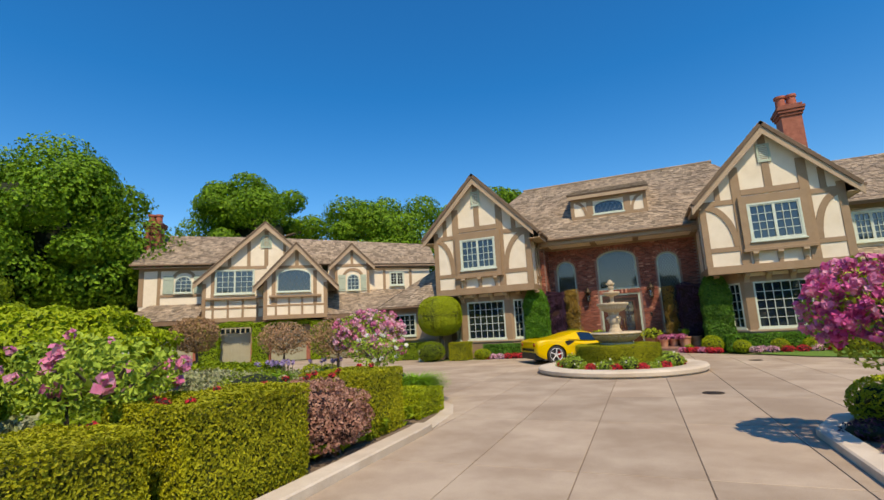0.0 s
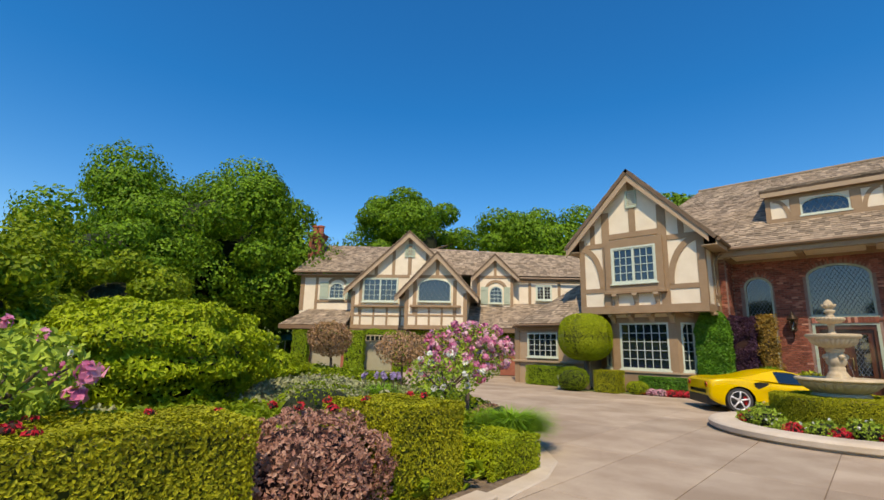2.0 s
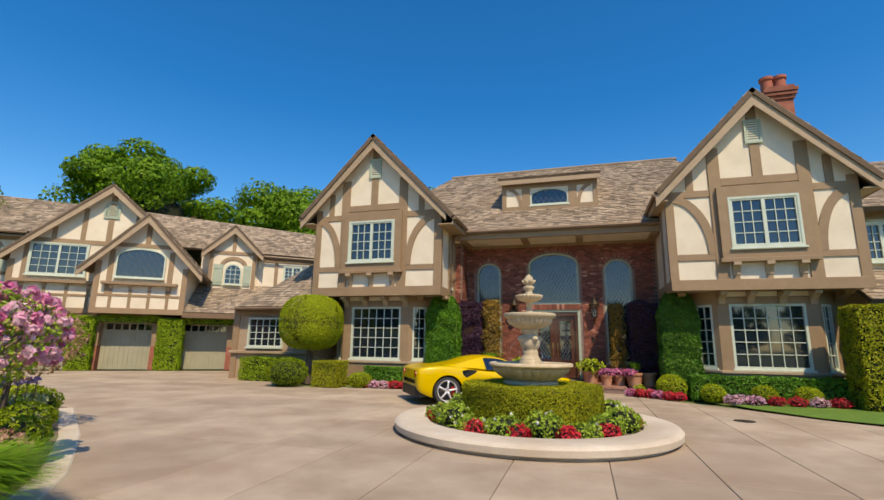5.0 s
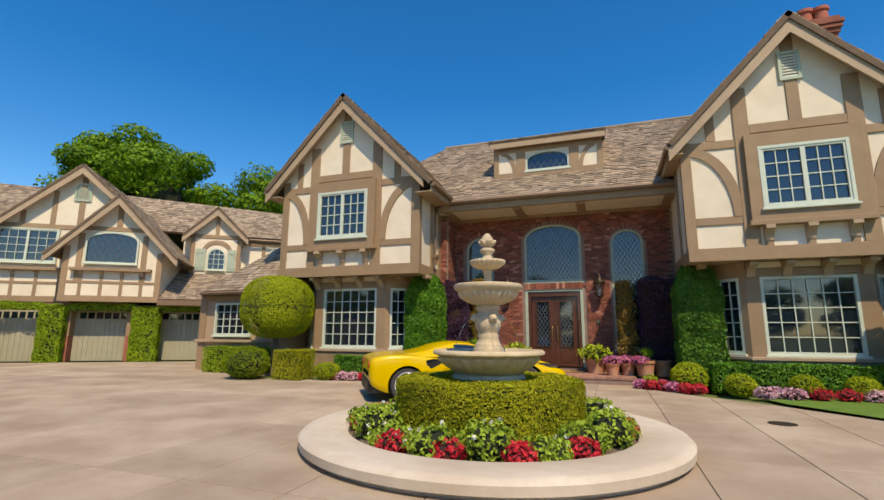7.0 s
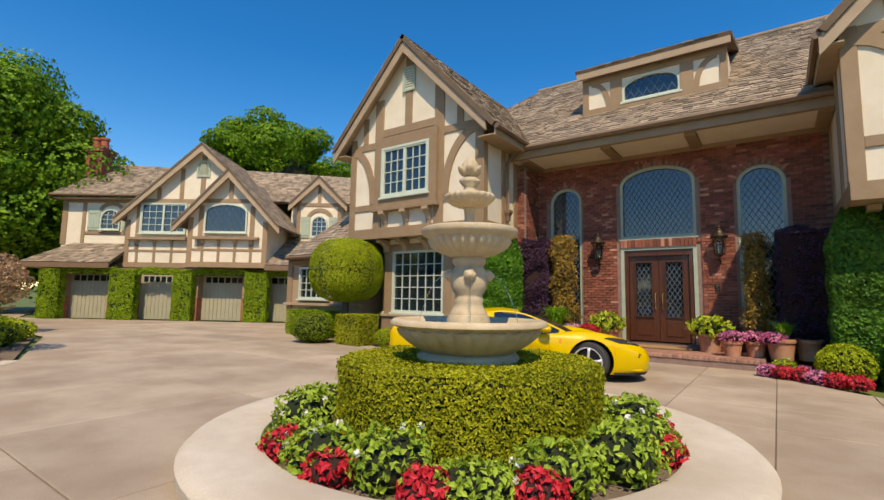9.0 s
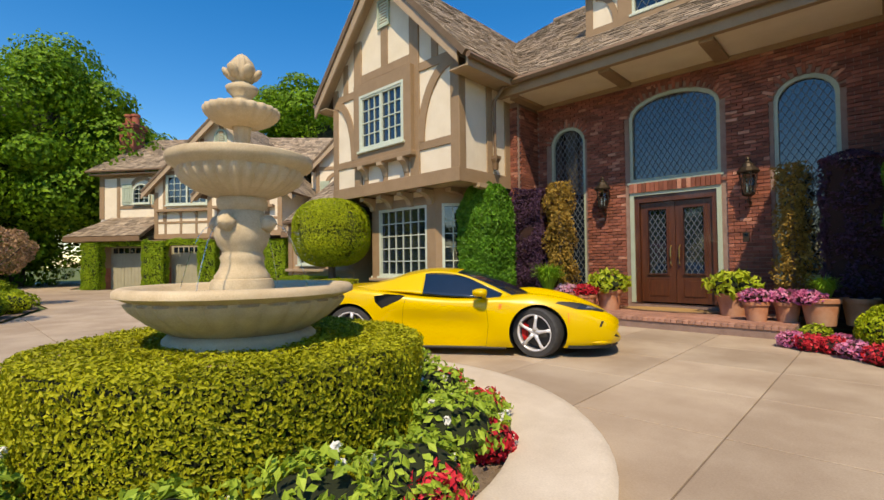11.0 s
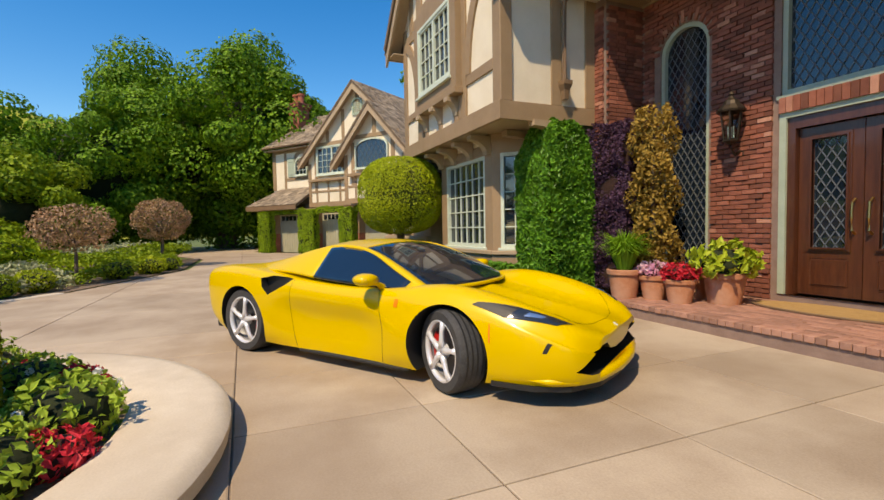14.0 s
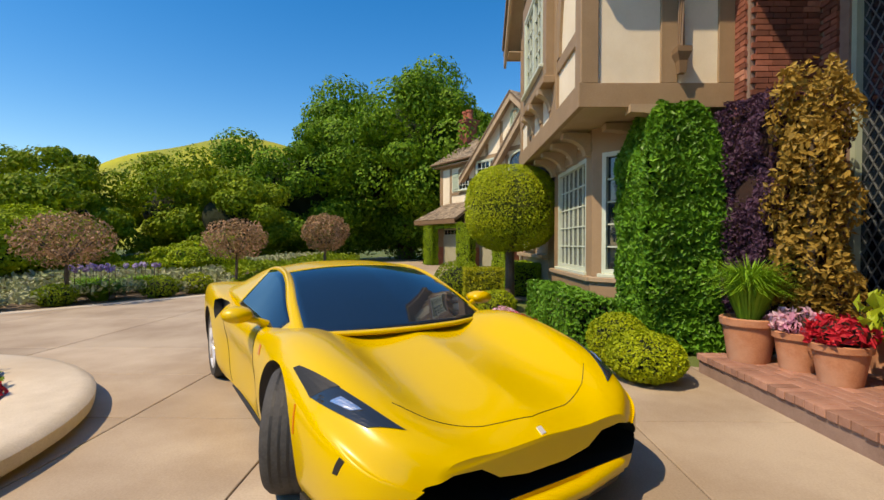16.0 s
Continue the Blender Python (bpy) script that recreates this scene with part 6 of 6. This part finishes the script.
# low ground cover over the beds, for nobody could count it
k = 70000
gx, gy = rng.uniform(-24, -3.7, k), rng.uniform(-3, 17.0, k)
edge = np.interp(gx, [-24, -16.5, -10.6, -7.5, -5.5, -4.4, -3.5], [16.3, 16.3, 14.5, 12.4, 10.8, 9.6, 8.0])
ok = gy < edge - 0.25
gz = 0.18 + 0.16 * np.sin(gx * 0.9) * np.sin(gy * 0.8) + np.clip((-gx - 8) * 0.03, 0, 0.5)
pts = np.stack([gx, gy, np.maximum(0.03, gz + rng.normal(0, 0.06, k))], 1)[ok]
bloom = (np.sin(pts[:, 0] * 0.5 + 1) + np.sin(pts[:, 1] * 0.7)) > 0.3
up = np.tile([[0, 0, 1.0]], (len(pts), 1))
tagged(leaf_mesh("ground_cover", pts[bloom], up[bloom], 0.16, LAVENDER, spread=0.9), "grey-green lavender ground cover in the beds", "plant", kind="stuff")
tagged(leaf_mesh("ground_cover", pts[~bloom], up[~bloom], 0.15, SHRUB, spread=0.9), "bright green ground cover in the beds", "plant", kind="stuff")
mound("large loose light green bush behind the beds", -13.2, 6.6, 0, 2.9, 2.6, 1.3, BUSHLEAF, 0.13, 30000, name="large_bush", category="bush", rough=0.2, spread=0.55)
mound("large loose light green bush behind the beds", -10.4, 3.0, 0, 1.6, 1.6, 0.8, SHRUB, 0.12, 13000, name="large_bush", category="bush", rough=0.2, spread=0.55)
mound("large loose light green bush behind the beds", -16.5, 11.0, 0, 1.6, 1.6, 0.7, BUSHLEAF, 0.12, 11000, name="large_bush", category="bush", rough=0.2, spread=0.55)

# ---- trees and hills ----
crown_tree("broad evergreen oak beside the garage wing", -39.0, 17.2, 0, 19.2, 9.6, 150000, 0.25, OAK, 84, -0.06, 3)
crown_tree("dark evergreen oak behind the garage wing", -42.0, 27.5, 0, 13.5, 7.0, 26000, 0.34, OAK, 40, 0.0, 4)
crown_tree("evergreen oak at the edge of the court", -33.5, 9.5, 0, 11.5, 6.0, 50000, 0.22, OAK, 60, 0.0, 5)
crown_tree("tall oak rising behind the garage roof", -40.0, 40.5, 0, 21.3, 8.6, 60000, 0.3, OAK, 50, 0.2, 6)
crown_tree("oak rising behind the garage roof", -27.0, 49.5, 0, 20.3, 8.4, 52000, 0.3, OAK, 46, 0.2, 7)
crown_tree("oak rising behind the main roof", -16.5, 54.0, 0, 20.3, 6.8, 22000, 0.4, OAK, 36, 0.2, 8)
for k, (x, y, h, r) in enumerate(((-27.5, 4.0, 7.6, 4.6), (-24.0, -1.5, 7.4, 4.4), (-19.0, -6.5, 9.0, 4.4), (-13.5, -11.0, 10.0, 4.6), (-25.0, 8.5, 6.0, 3.6), (-19.5, 3.0, 5.0, 3.2), (-7.0, -14.0, 9.0, 4.5))):
    crown_tree("leafy tree at the edge of the garden", x, y, 0, h, r, 26000, 0.19, SHRUB, 44, 0.0, 20 + k, name="garden_tree")
for k, (x, y, h, r) in enumerate(((3.0, -19.0, 9.0, 5.0), (13.0, -16.0, 10.0, 5.5), (21.0, -6.0, 9.0, 5.0), (23.0, 8.0, 9.0, 5.0))):
    crown_tree("leafy tree across the approach", x, y, 0, h, r, 6000, 0.45, OAK, 26, 0.0, 40 + k, name="garden_tree")


def hill(label, x, y, rx, ry, h, mat, seed):
    b = bmesh.new()
    n = 40
    grid_v = [[b.verts.new((x + rx * (2 * i / n - 1), y + ry * (2 * j / n - 1), -1 + h * max(0, math.cos(math.pi / 2 * min(1, math.hypot(2 * i / n - 1, 2 * j / n - 1)))) ** 1.2 * (1 + 0.25 * noise.noise(Vector((i * 0.15, j * 0.15, seed)))))) for j in range(n + 1)] for i in range(n + 1)]
    for i in range(n):
        for j in range(n):
            b.faces.new((grid_v[i][j], grid_v[i + 1][j], grid_v[i + 1][j + 1], grid_v[i][j + 1]))
    return smooth(solid("hill", b, mat, label, "hill", kind="structure"))


hill("far hill yellow with mustard bloom", -204, -68, 110, 110, 44, MUSTARD, 1)
hill("far green hill behind the house", 105, 190, 110, 110, 52, GRASSY, 2)
hill("far wooded hill behind the garage", -130, 130, 120, 90, 34, GRASSY, 3)
for k in range(26):
    x, y = 42 + 5.2 * (k % 13) + rng.normal(0, 2), 118 + 9 * (k // 13) + rng.normal(0, 3)
    mound("far round tree on the hillside", x, y, 12 + 6 * (k // 13), 5, 5, 4, OAK, 0.9, 260, name="far_tree", category="tree", rough=0.2)

# ---- small fixtures ----
def wall_lantern(x, z, yw):
    L = thing("wall_lantern", "aged bronze glazed wall lantern on the brick wall", "lantern", group="lanterns by the door", at=pose(x, yw, z))
    part("back_plate", box(-0.07, 0.07, -0.03, 0.0, -0.42, 0.1, 0.015), IRON, L)
    part("arm", tube([(0, -0.02, -0.32), (0, -0.14, -0.4), (0, -0.24, -0.3), (0, -0.24, -0.2)], [0.02, 0.018, 0.016, 0.03], 8), IRON, L)
    for k in range(6):
        a = 2 * math.pi * k / 6
        part("post", tube([(0.10 * math.cos(a), -0.24 + 0.10 * math.sin(a), -0.18), (0.15 * math.cos(a), -0.24 + 0.15 * math.sin(a), 0.24)], 0.012, 5), IRON, L)
    for name, prof in (("base", [(0.04, -0.24), (0.11, -0.2), (0.115, -0.17), (0.02, -0.17)]), ("cap", [(0.19, 0.23), (0.2, 0.26), (0.14, 0.33), (0.12, 0.34), (0.1, 0.4), (0.05, 0.44), (0.03, 0.47), (0.045, 0.5), (0.02, 0.54), (0.001, 0.55)])):
        part(name, turned(prof, 6 if name == "base" else 12), IRON, L).location = (0, -0.24, 0)
    g = part("glass", turned([(0.098, -0.165), (0.146, 0.225), (0.14, 0.226), (0.092, -0.165)], 6), GLASS, L)
    g.location = (0, -0.24, 0)
    for k in range(3):
        a = 2 * math.pi * k / 3
        part("candle", tube([(0.04 * math.cos(a), -0.24 + 0.04 * math.sin(a), -0.17), (0.04 * math.cos(a), -0.24 + 0.04 * math.sin(a), 0.02)], 0.012, 6), SASH, L)
    return L


wall_lantern(-2.4, 2.75, EW)
wall_lantern(0.58, 2.75, EW)
bell = thing("door_intercom", "small dark intercom box on the brick wall", "intercom")
part("case", box(0.42, 0.54, EW - 0.05, EW, 1.62, 1.82, 0.01), IRON, bell)
part("screen", box(0.445, 0.515, EW - 0.056, EW - 0.05, 1.74, 1.8), DARKGLASS, bell)
# downpipe with its leader head
pipe = thing("downpipe", "brown painted downpipe with a square leader head", "downpipe")
part("pipe", tube([(-4.3, 23.95, 5.66), (-4.42, 23.9, 5.5), (-4.54, 23.85, 5.3), (-4.54, 23.85, 3.75)], 0.045, 8), GUTTER, pipe)
part("leader_head", turned([(0.06, -0.26), (0.075, -0.1), (0.13, 0.0), (0.13, 0.07), (0.1, 0.07)], 4), GUTTER, pipe).matrix_local = pose(-4.52, 23.85, 3.85, 0, 0, 45)
mat_ob = solid("door_mat", turned([(0.95, 0.0), (0.95, 0.015), (0.9, 0.018), (0.02, 0.018)], 40), surface("coir", (0.30, 0.17, 0.06), (0.45, 0.28, 0.11), 12, 0.95, fine=150, bump=0.6), "half-round coir mat before the front door", "door mat", at=pose(-0.9, 25.02, LAND + 0.012) @ Matrix.Diagonal((1, 0.42, 1, 1)))
part("border", turned([(0.97, -0.002), (0.97, 0.014), (0.91, 0.02), (0.90, 0.014)], 40), GUTTER, mat_ob)
for x, y, r in ((1.16, 11.05, 0.2), (3.31, 18.53, 0.2)):
    d = solid("drain_cover", turned([(r, 0.0), (r, 0.008), (r * 0.85, 0.01), (0.02, 0.01)], 28), IRON, "round iron drain cover set in the drive", "drain cover", at=pose(x, y, 0.001))
spot = thing("path_light", "small black garden spotlight on a stake", "garden light", at=pose(-5.35, 9.95, 0))
part("stake", tube([(0, 0, 0), (0, 0, 0.42)], 0.012, 6), BLACK, spot)
part("lamp_head", tube([(-0.14, 0, 0.45), (0.0, 0, 0.47), (0.14, 0, 0.5)], [0.05, 0.075, 0.09], 12), BLACK, spot)
umb = thing("patio_umbrella", "open teal patio umbrella in the shade of the trees", "umbrella", at=pose(-35.5, 22.8, 0))
part("pole", tube([(0, 0, 0), (0, 0, 2.5)], 0.03, 8), SASH, umb)
part("canopy", turned([(1.5, 1.85), (1.5, 1.9), (0.75, 2.25), (0.04, 2.5)], 8), plain("teal_canvas", (0.01, 0.16, 0.14), 0.8), umb)
# kerbs of the two beds
for name, top, line in (("kerb", 0.1, [(-3.32, -6), (-3.32, 3.0), (-3.32, 6.6), (-3.35, 7.0)]), ("kerb", 0.02, [(-3.37, 7.02), (-3.52, 8.3), (-3.85, 9.15), (-4.4, 9.75), (-5.5, 10.95), (-7.5, 12.55), (-10.5, 14.6)]), ("kerb", 0.1, [(1.92, -6), (1.92, 5.0), (1.98, 7.4), (2.4, 8.3), (3.3, 8.95), (9.0, 9.55)])):
    b = bmesh.new()
    prev = None
    for i, (x, y) in enumerate(line):
        p0, p1 = Vector(line[max(i - 1, 0)]), Vector(line[min(i + 1, len(line) - 1)])
        d = (p1 - p0).normalized()
        nrm = Vector((-d.y, d.x)) * 0.14
        ring = [b.verts.new((x + nrm.x * s, y + nrm.y * s, z)) for s, z in ((1, -0.1), (1, top - 0.015), (0.85, top), (-0.85, top), (-1, top - 0.015), (-1, -0.1))]
        if prev:
            for j in range(6):
                b.faces.new((prev[j], prev[(j + 1) % 6], ring[(j + 1) % 6], ring[j]))
        else:
            b.faces.new(ring)
        prev = ring
    b.faces.new(prev)
    bmesh.ops.recalc_face_normals(b, faces=b.faces)
    solid(name, b, KERB, "cast concrete kerb along the planted bed", "kerb", kind="structure")
b = bmesh.new()
b.faces.new([b.verts.new((x, y, 0.012)) for x, y in ((4.1, 21.0), (5.1, 19.6), (9.5, 16.8), (14.0, 18.0), (14.0, 22.4), (4.5, 22.4), (3.9, 21.6))])
solid("lawn", b, LAWN, "strip of mown green lawn by the drive", "lawn", kind="structure")
b = bmesh.new()
b.faces.new([b.verts.new((x, y, 0.008)) for x, y in ((-24, -6), (-3.3, -6), (-3.3, 7.0), (-3.5, 8.3), (-3.85, 9.2), (-4.4, 9.85), (-5.5, 11.05), (-7.5, 12.65), (-10.6, 14.65), (-16.5, 16.4), (-24, 16.4))])
solid("bed_soil", b, SOIL, kind="structure")
b = bmesh.new()
b.faces.new([b.verts.new((x, y, 0.008)) for x, y in ((1.95, -6), (9, -6), (9, 9.5), (3.3, 8.9), (2.45, 8.3), (2.0, 7.4))])
solid("bed_soil", b, SOIL, kind="structure")
ub = thing("utility_box", "small white utility box beside the hedge", "utility box")
part("case", box(-10.35, -10.05, 21.35, 21.6, 0, 0.5, 0.02), SASH, ub)
part("lid", box(-10.37, -10.03, 21.33, 21.62, 0.5, 0.54, 0.01), SASH, ub)

# ---- paving slabs, step and bricks ----
def clipped(poly, x0, x1, y0, y1):
    """The part of a polygon inside a rectangle."""
    for axis, val, keep in ((0, x0, 1), (0, x1, -1), (1, y0, 1), (1, y1, -1)):
        out = []
        for p, q in zip(poly, poly[1:] + poly[:1]):
            a, b = (p[axis] - val) * keep, (q[axis] - val) * keep
            if a >= 0:
                out.append(p)
            if a * b < 0:
                t = a / (a - b)
                out.append((p[0] + t * (q[0] - p[0]), p[1] + t * (q[1] - p[1])))
        poly = out
        if len(poly) < 3:
            return []
    return poly


gap = 0.006
xs = [0.42 + 1.2 * k for k in range(-4, 8)]
west = [-4.38 - 2.4 * k for k in range(1, 18)][::-1]
xs = west + xs
ys = [18.33 - 2.6 * k for k in range(10, 0, -1)] + [18.33 + 1.3 * k for k in range(0, 9)]
for xa, xb in zip(xs, xs[1:]):
    for ya, yb in zip(ys, ys[1:]):
        shape = clipped(DRIVE, xa + gap, xb - gap, ya + gap, yb - gap)
        if len(shape) < 3:
            continue
        area = abs(sum(p[0] * q[1] - q[0] * p[1] for p, q in zip(shape, shape[1:] + shape[:1]))) / 2
        if area < 0.03:
            continue
        clean = [p for p, q in zip(shape, shape[1:] + shape[:1]) if math.hypot(p[0] - q[0], p[1] - q[1]) > 0.004]
        cx, cy = sum(p[0] for p in clean) / len(clean), sum(p[1] for p in clean) / len(clean)
        b = bmesh.new()
        b.faces.new([b.verts.new((x, y, -0.05)) for x, y in clean])
        top = [b.verts.new((x, y, -0.004)) for x, y in clean]
        inner = [b.verts.new((x + (cx - x) * 0.008, y + (cy - y) * 0.008, 0.0)) for x, y in clean]
        low = list(b.faces)[0].verts[:]
        m = len(clean)
        for i in range(m):
            j = (i + 1) % m
            b.faces.new((low[i], low[j], top[j], top[i]))
            b.faces.new((top[i], top[j], inner[j], inner[i]))
        b.faces.new(inner)
        bmesh.ops.recalc_face_normals(b, faces=b.faces)
        part("slab", b, CONCRETE, drive)


def brick_mesh(name, w, d, h, mat):
    b = box(-w / 2, w / 2, -d / 2, d / 2, -h / 2, h / 2, 0.005)
    me = bpy.data.meshes.new(name)
    b.to_mesh(me)
    b.free()
    me.materials.append(mat)
    return me


def joined(name, boxes, mat, parent):
    """Many small boxes (centre and half sizes) as one mesh."""
    c = np.array([q[:3] for q in boxes])
    hs = np.array([q[3:] for q in boxes])
    signs = np.array([(-1, -1, -1), (1, -1, -1), (1, 1, -1), (-1, 1, -1), (-1, -1, 1), (1, -1, 1), (1, 1, 1), (-1, 1, 1)])
    v = (c[:, None, :] + signs[None] * hs[:, None, :]).reshape(-1, 3)
    f = np.array([(0, 3, 2, 1), (4, 5, 6, 7), (0, 1, 5, 4), (1, 2, 6, 5), (2, 3, 7, 6), (3, 0, 4, 7)])
    me = bpy.data.meshes.new(name)
    me.from_pydata([tuple(p) for p in v], [], [tuple(q + 8 * i) for i in range(len(boxes)) for q in f])
    me.materials.append(mat)
    ob = new(name, me)
    ob.parent = parent
    return tagged(ob, kind="stuff")


STEP = surface("paver_brick", (0.30, 0.13, 0.09), (0.46, 0.25, 0.18), 4, 0.85, fine=90, bump=0.4, dist=0.003, per_object=0.3)
STEPS = surface("paver_brick_bulk", (0.30, 0.13, 0.09), (0.46, 0.25, 0.18), 4, 0.85, fine=90, bump=0.4, dist=0.003, island=0.3)
SX0, SX1, SY = -3.4, 1.45, 23.5
step = tagged(part("entrance_step", box(SX0 + 0.01, SX1 - 0.01, SY + 0.01, EW, 0, LAND - 0.012), MORTAR, None), "low brick-paved entrance step", "step", kind="structure")
head_me = brick_mesh("brick", 0.092, 0.21, 0.068, STEP)
low_me = brick_mesh("brick", 0.205, 0.09, 0.055, STEP)
n = int((SX1 - SX0) / 0.1)
for k in range(n):
    o = new("brick", head_me)
    o.parent = step
    o.location = (SX0 + (k + 0.5) * (SX1 - SX0) / n, SY + 0.09 + random.uniform(-0.004, 0.004), LAND - 0.03 + random.uniform(-0.002, 0.003))
for row, z in ((0, 0.035), (1, 0.1)):
    for k in range(22):
        o = new("brick", low_me)
        o.parent = step
        o.location = (SX0 + 0.12 + k * 0.22 + 0.05 * row, SY + 0.055, z)
pave_me = brick_mesh("brick", 0.2, 0.095, 0.05, STEP)
rest, made = [], 0
for r in range(18):
    y = SY + 0.25 + r * 0.102
    if y > EW - 0.05:
        break
    for k in range(24):
        x = SX0 + 0.1 + k * 0.206 + (0.103 if r % 2 else 0)
        if x > SX1 - 0.1:
            continue
        z = LAND - 0.022 + random.uniform(-0.002, 0.003)
        if r < 9 and made < 190:
            o = new("brick", pave_me)
            o.parent = step
            o.location, o.rotation_euler = (x, y, z), (0, 0, random.uniform(-0.012, 0.012))
            made += 1
        else:
            rest.append((x, y, z, 0.1, 0.047, 0.024))
joined("bricks", rest, STEPS, step)

# entrance wall bricks, with the courses broken at the openings
HOLES = ((OPEN_L, 0.42), (OPEN_C, 0.45), (OPEN_R, 0.42), (DOOR, 0.0))


def in_hole(x, z, grow):
    for (x0, x1, z0, z1), rise in HOLES:
        if x0 - grow < x < x1 + grow and z0 - grow < z < z1 + grow:
            if not rise:
                return True
            c, h = (x0 + x1) / 2, (x1 - x0) / 2 + grow
            if z < z1 - rise + (rise + grow) * math.sqrt(max(0, 1 - ((x - c) / h) ** 2)):
                return True
    return False


wall_me = brick_mesh("brick", 0.2, 0.06, 0.062, BRICK)
rest, made = [], 0
for r in range(75):
    z = 0.24 + r * 0.0735
    if z > 5.5:
        break
    for k in range(36):
        x = -4.26 + k * 0.211 + (0.105 if r % 2 else 0)
        w = 0.1
        if x > 2.8:
            continue
        if in_hole(x, z, 0.13):
            lo = in_hole(x - 0.1, z, 0.1)
            hi = in_hole(x + 0.1, z, 0.1)
            if lo and hi or in_hole(x, z, 0.05):
                continue
            x, w = (x + 0.05, 0.05) if lo else (x - 0.05, 0.05)
            if in_hole(x, z, 0.045):
                continue
        out = random.uniform(-0.012, 0.008) - (0.012 if random.random() < 0.08 else 0)
        if w == 0.1 and -2.95 < x < -1.85 and z < 4.2 and made < 290:
            o = new("brick", wall_me)
            o.parent = entry
            o.location, o.rotation_euler = (x, EW - 0.004 + out, z + random.uniform(-0.004, 0.004)), (0, random.uniform(-0.015, 0.015), random.uniform(-0.02, 0.02))
            made += 1
        else:
            rest.append((x, EW - 0.004 + out, z + random.uniform(-0.004, 0.004), w, 0.03, 0.031))
for r in range(72):
    for k in range(4):
        rest.append((-4.335, 24.73 + k * 0.211 + (0.05 if r % 2 else 0), 0.05 + r * 0.0735, 0.03, 0.1, 0.031))
    for x in ((-4.44, -4.56) if r % 2 else (-4.5,)):
        rest.append((x, 24.615, 0.05 + r * 0.0735, 0.054 if r % 2 else 0.1, 0.03, 0.031))
# soldier courses over the door and the arches
for k in range(20):
    rest.append((DOOR[0] + 0.05 + k * 0.095, EW - 0.02, 2.95, 0.042, 0.035, 0.105))
joined("bricks", rest, BRICKS, entry)
for (x0, x1, z0, z1), rise in HOLES[:3]:
    c, h = (x0 + x1) / 2, (x1 - x0) / 2
    m = 13 if h < 0.7 else 22
    for k in range(m):
        a = math.pi * (k + 0.5) / m
        o = new("brick", wall_me)
        o.parent = entry
        o.matrix_local = pose(c + (h + 0.11) * math.cos(a), EW - 0.012, z1 - rise + (rise + 0.11) * math.sin(a), 0, -math.degrees(math.atan2(math.sin(a) * h, math.cos(a) * rise if rise else 0)), 0)
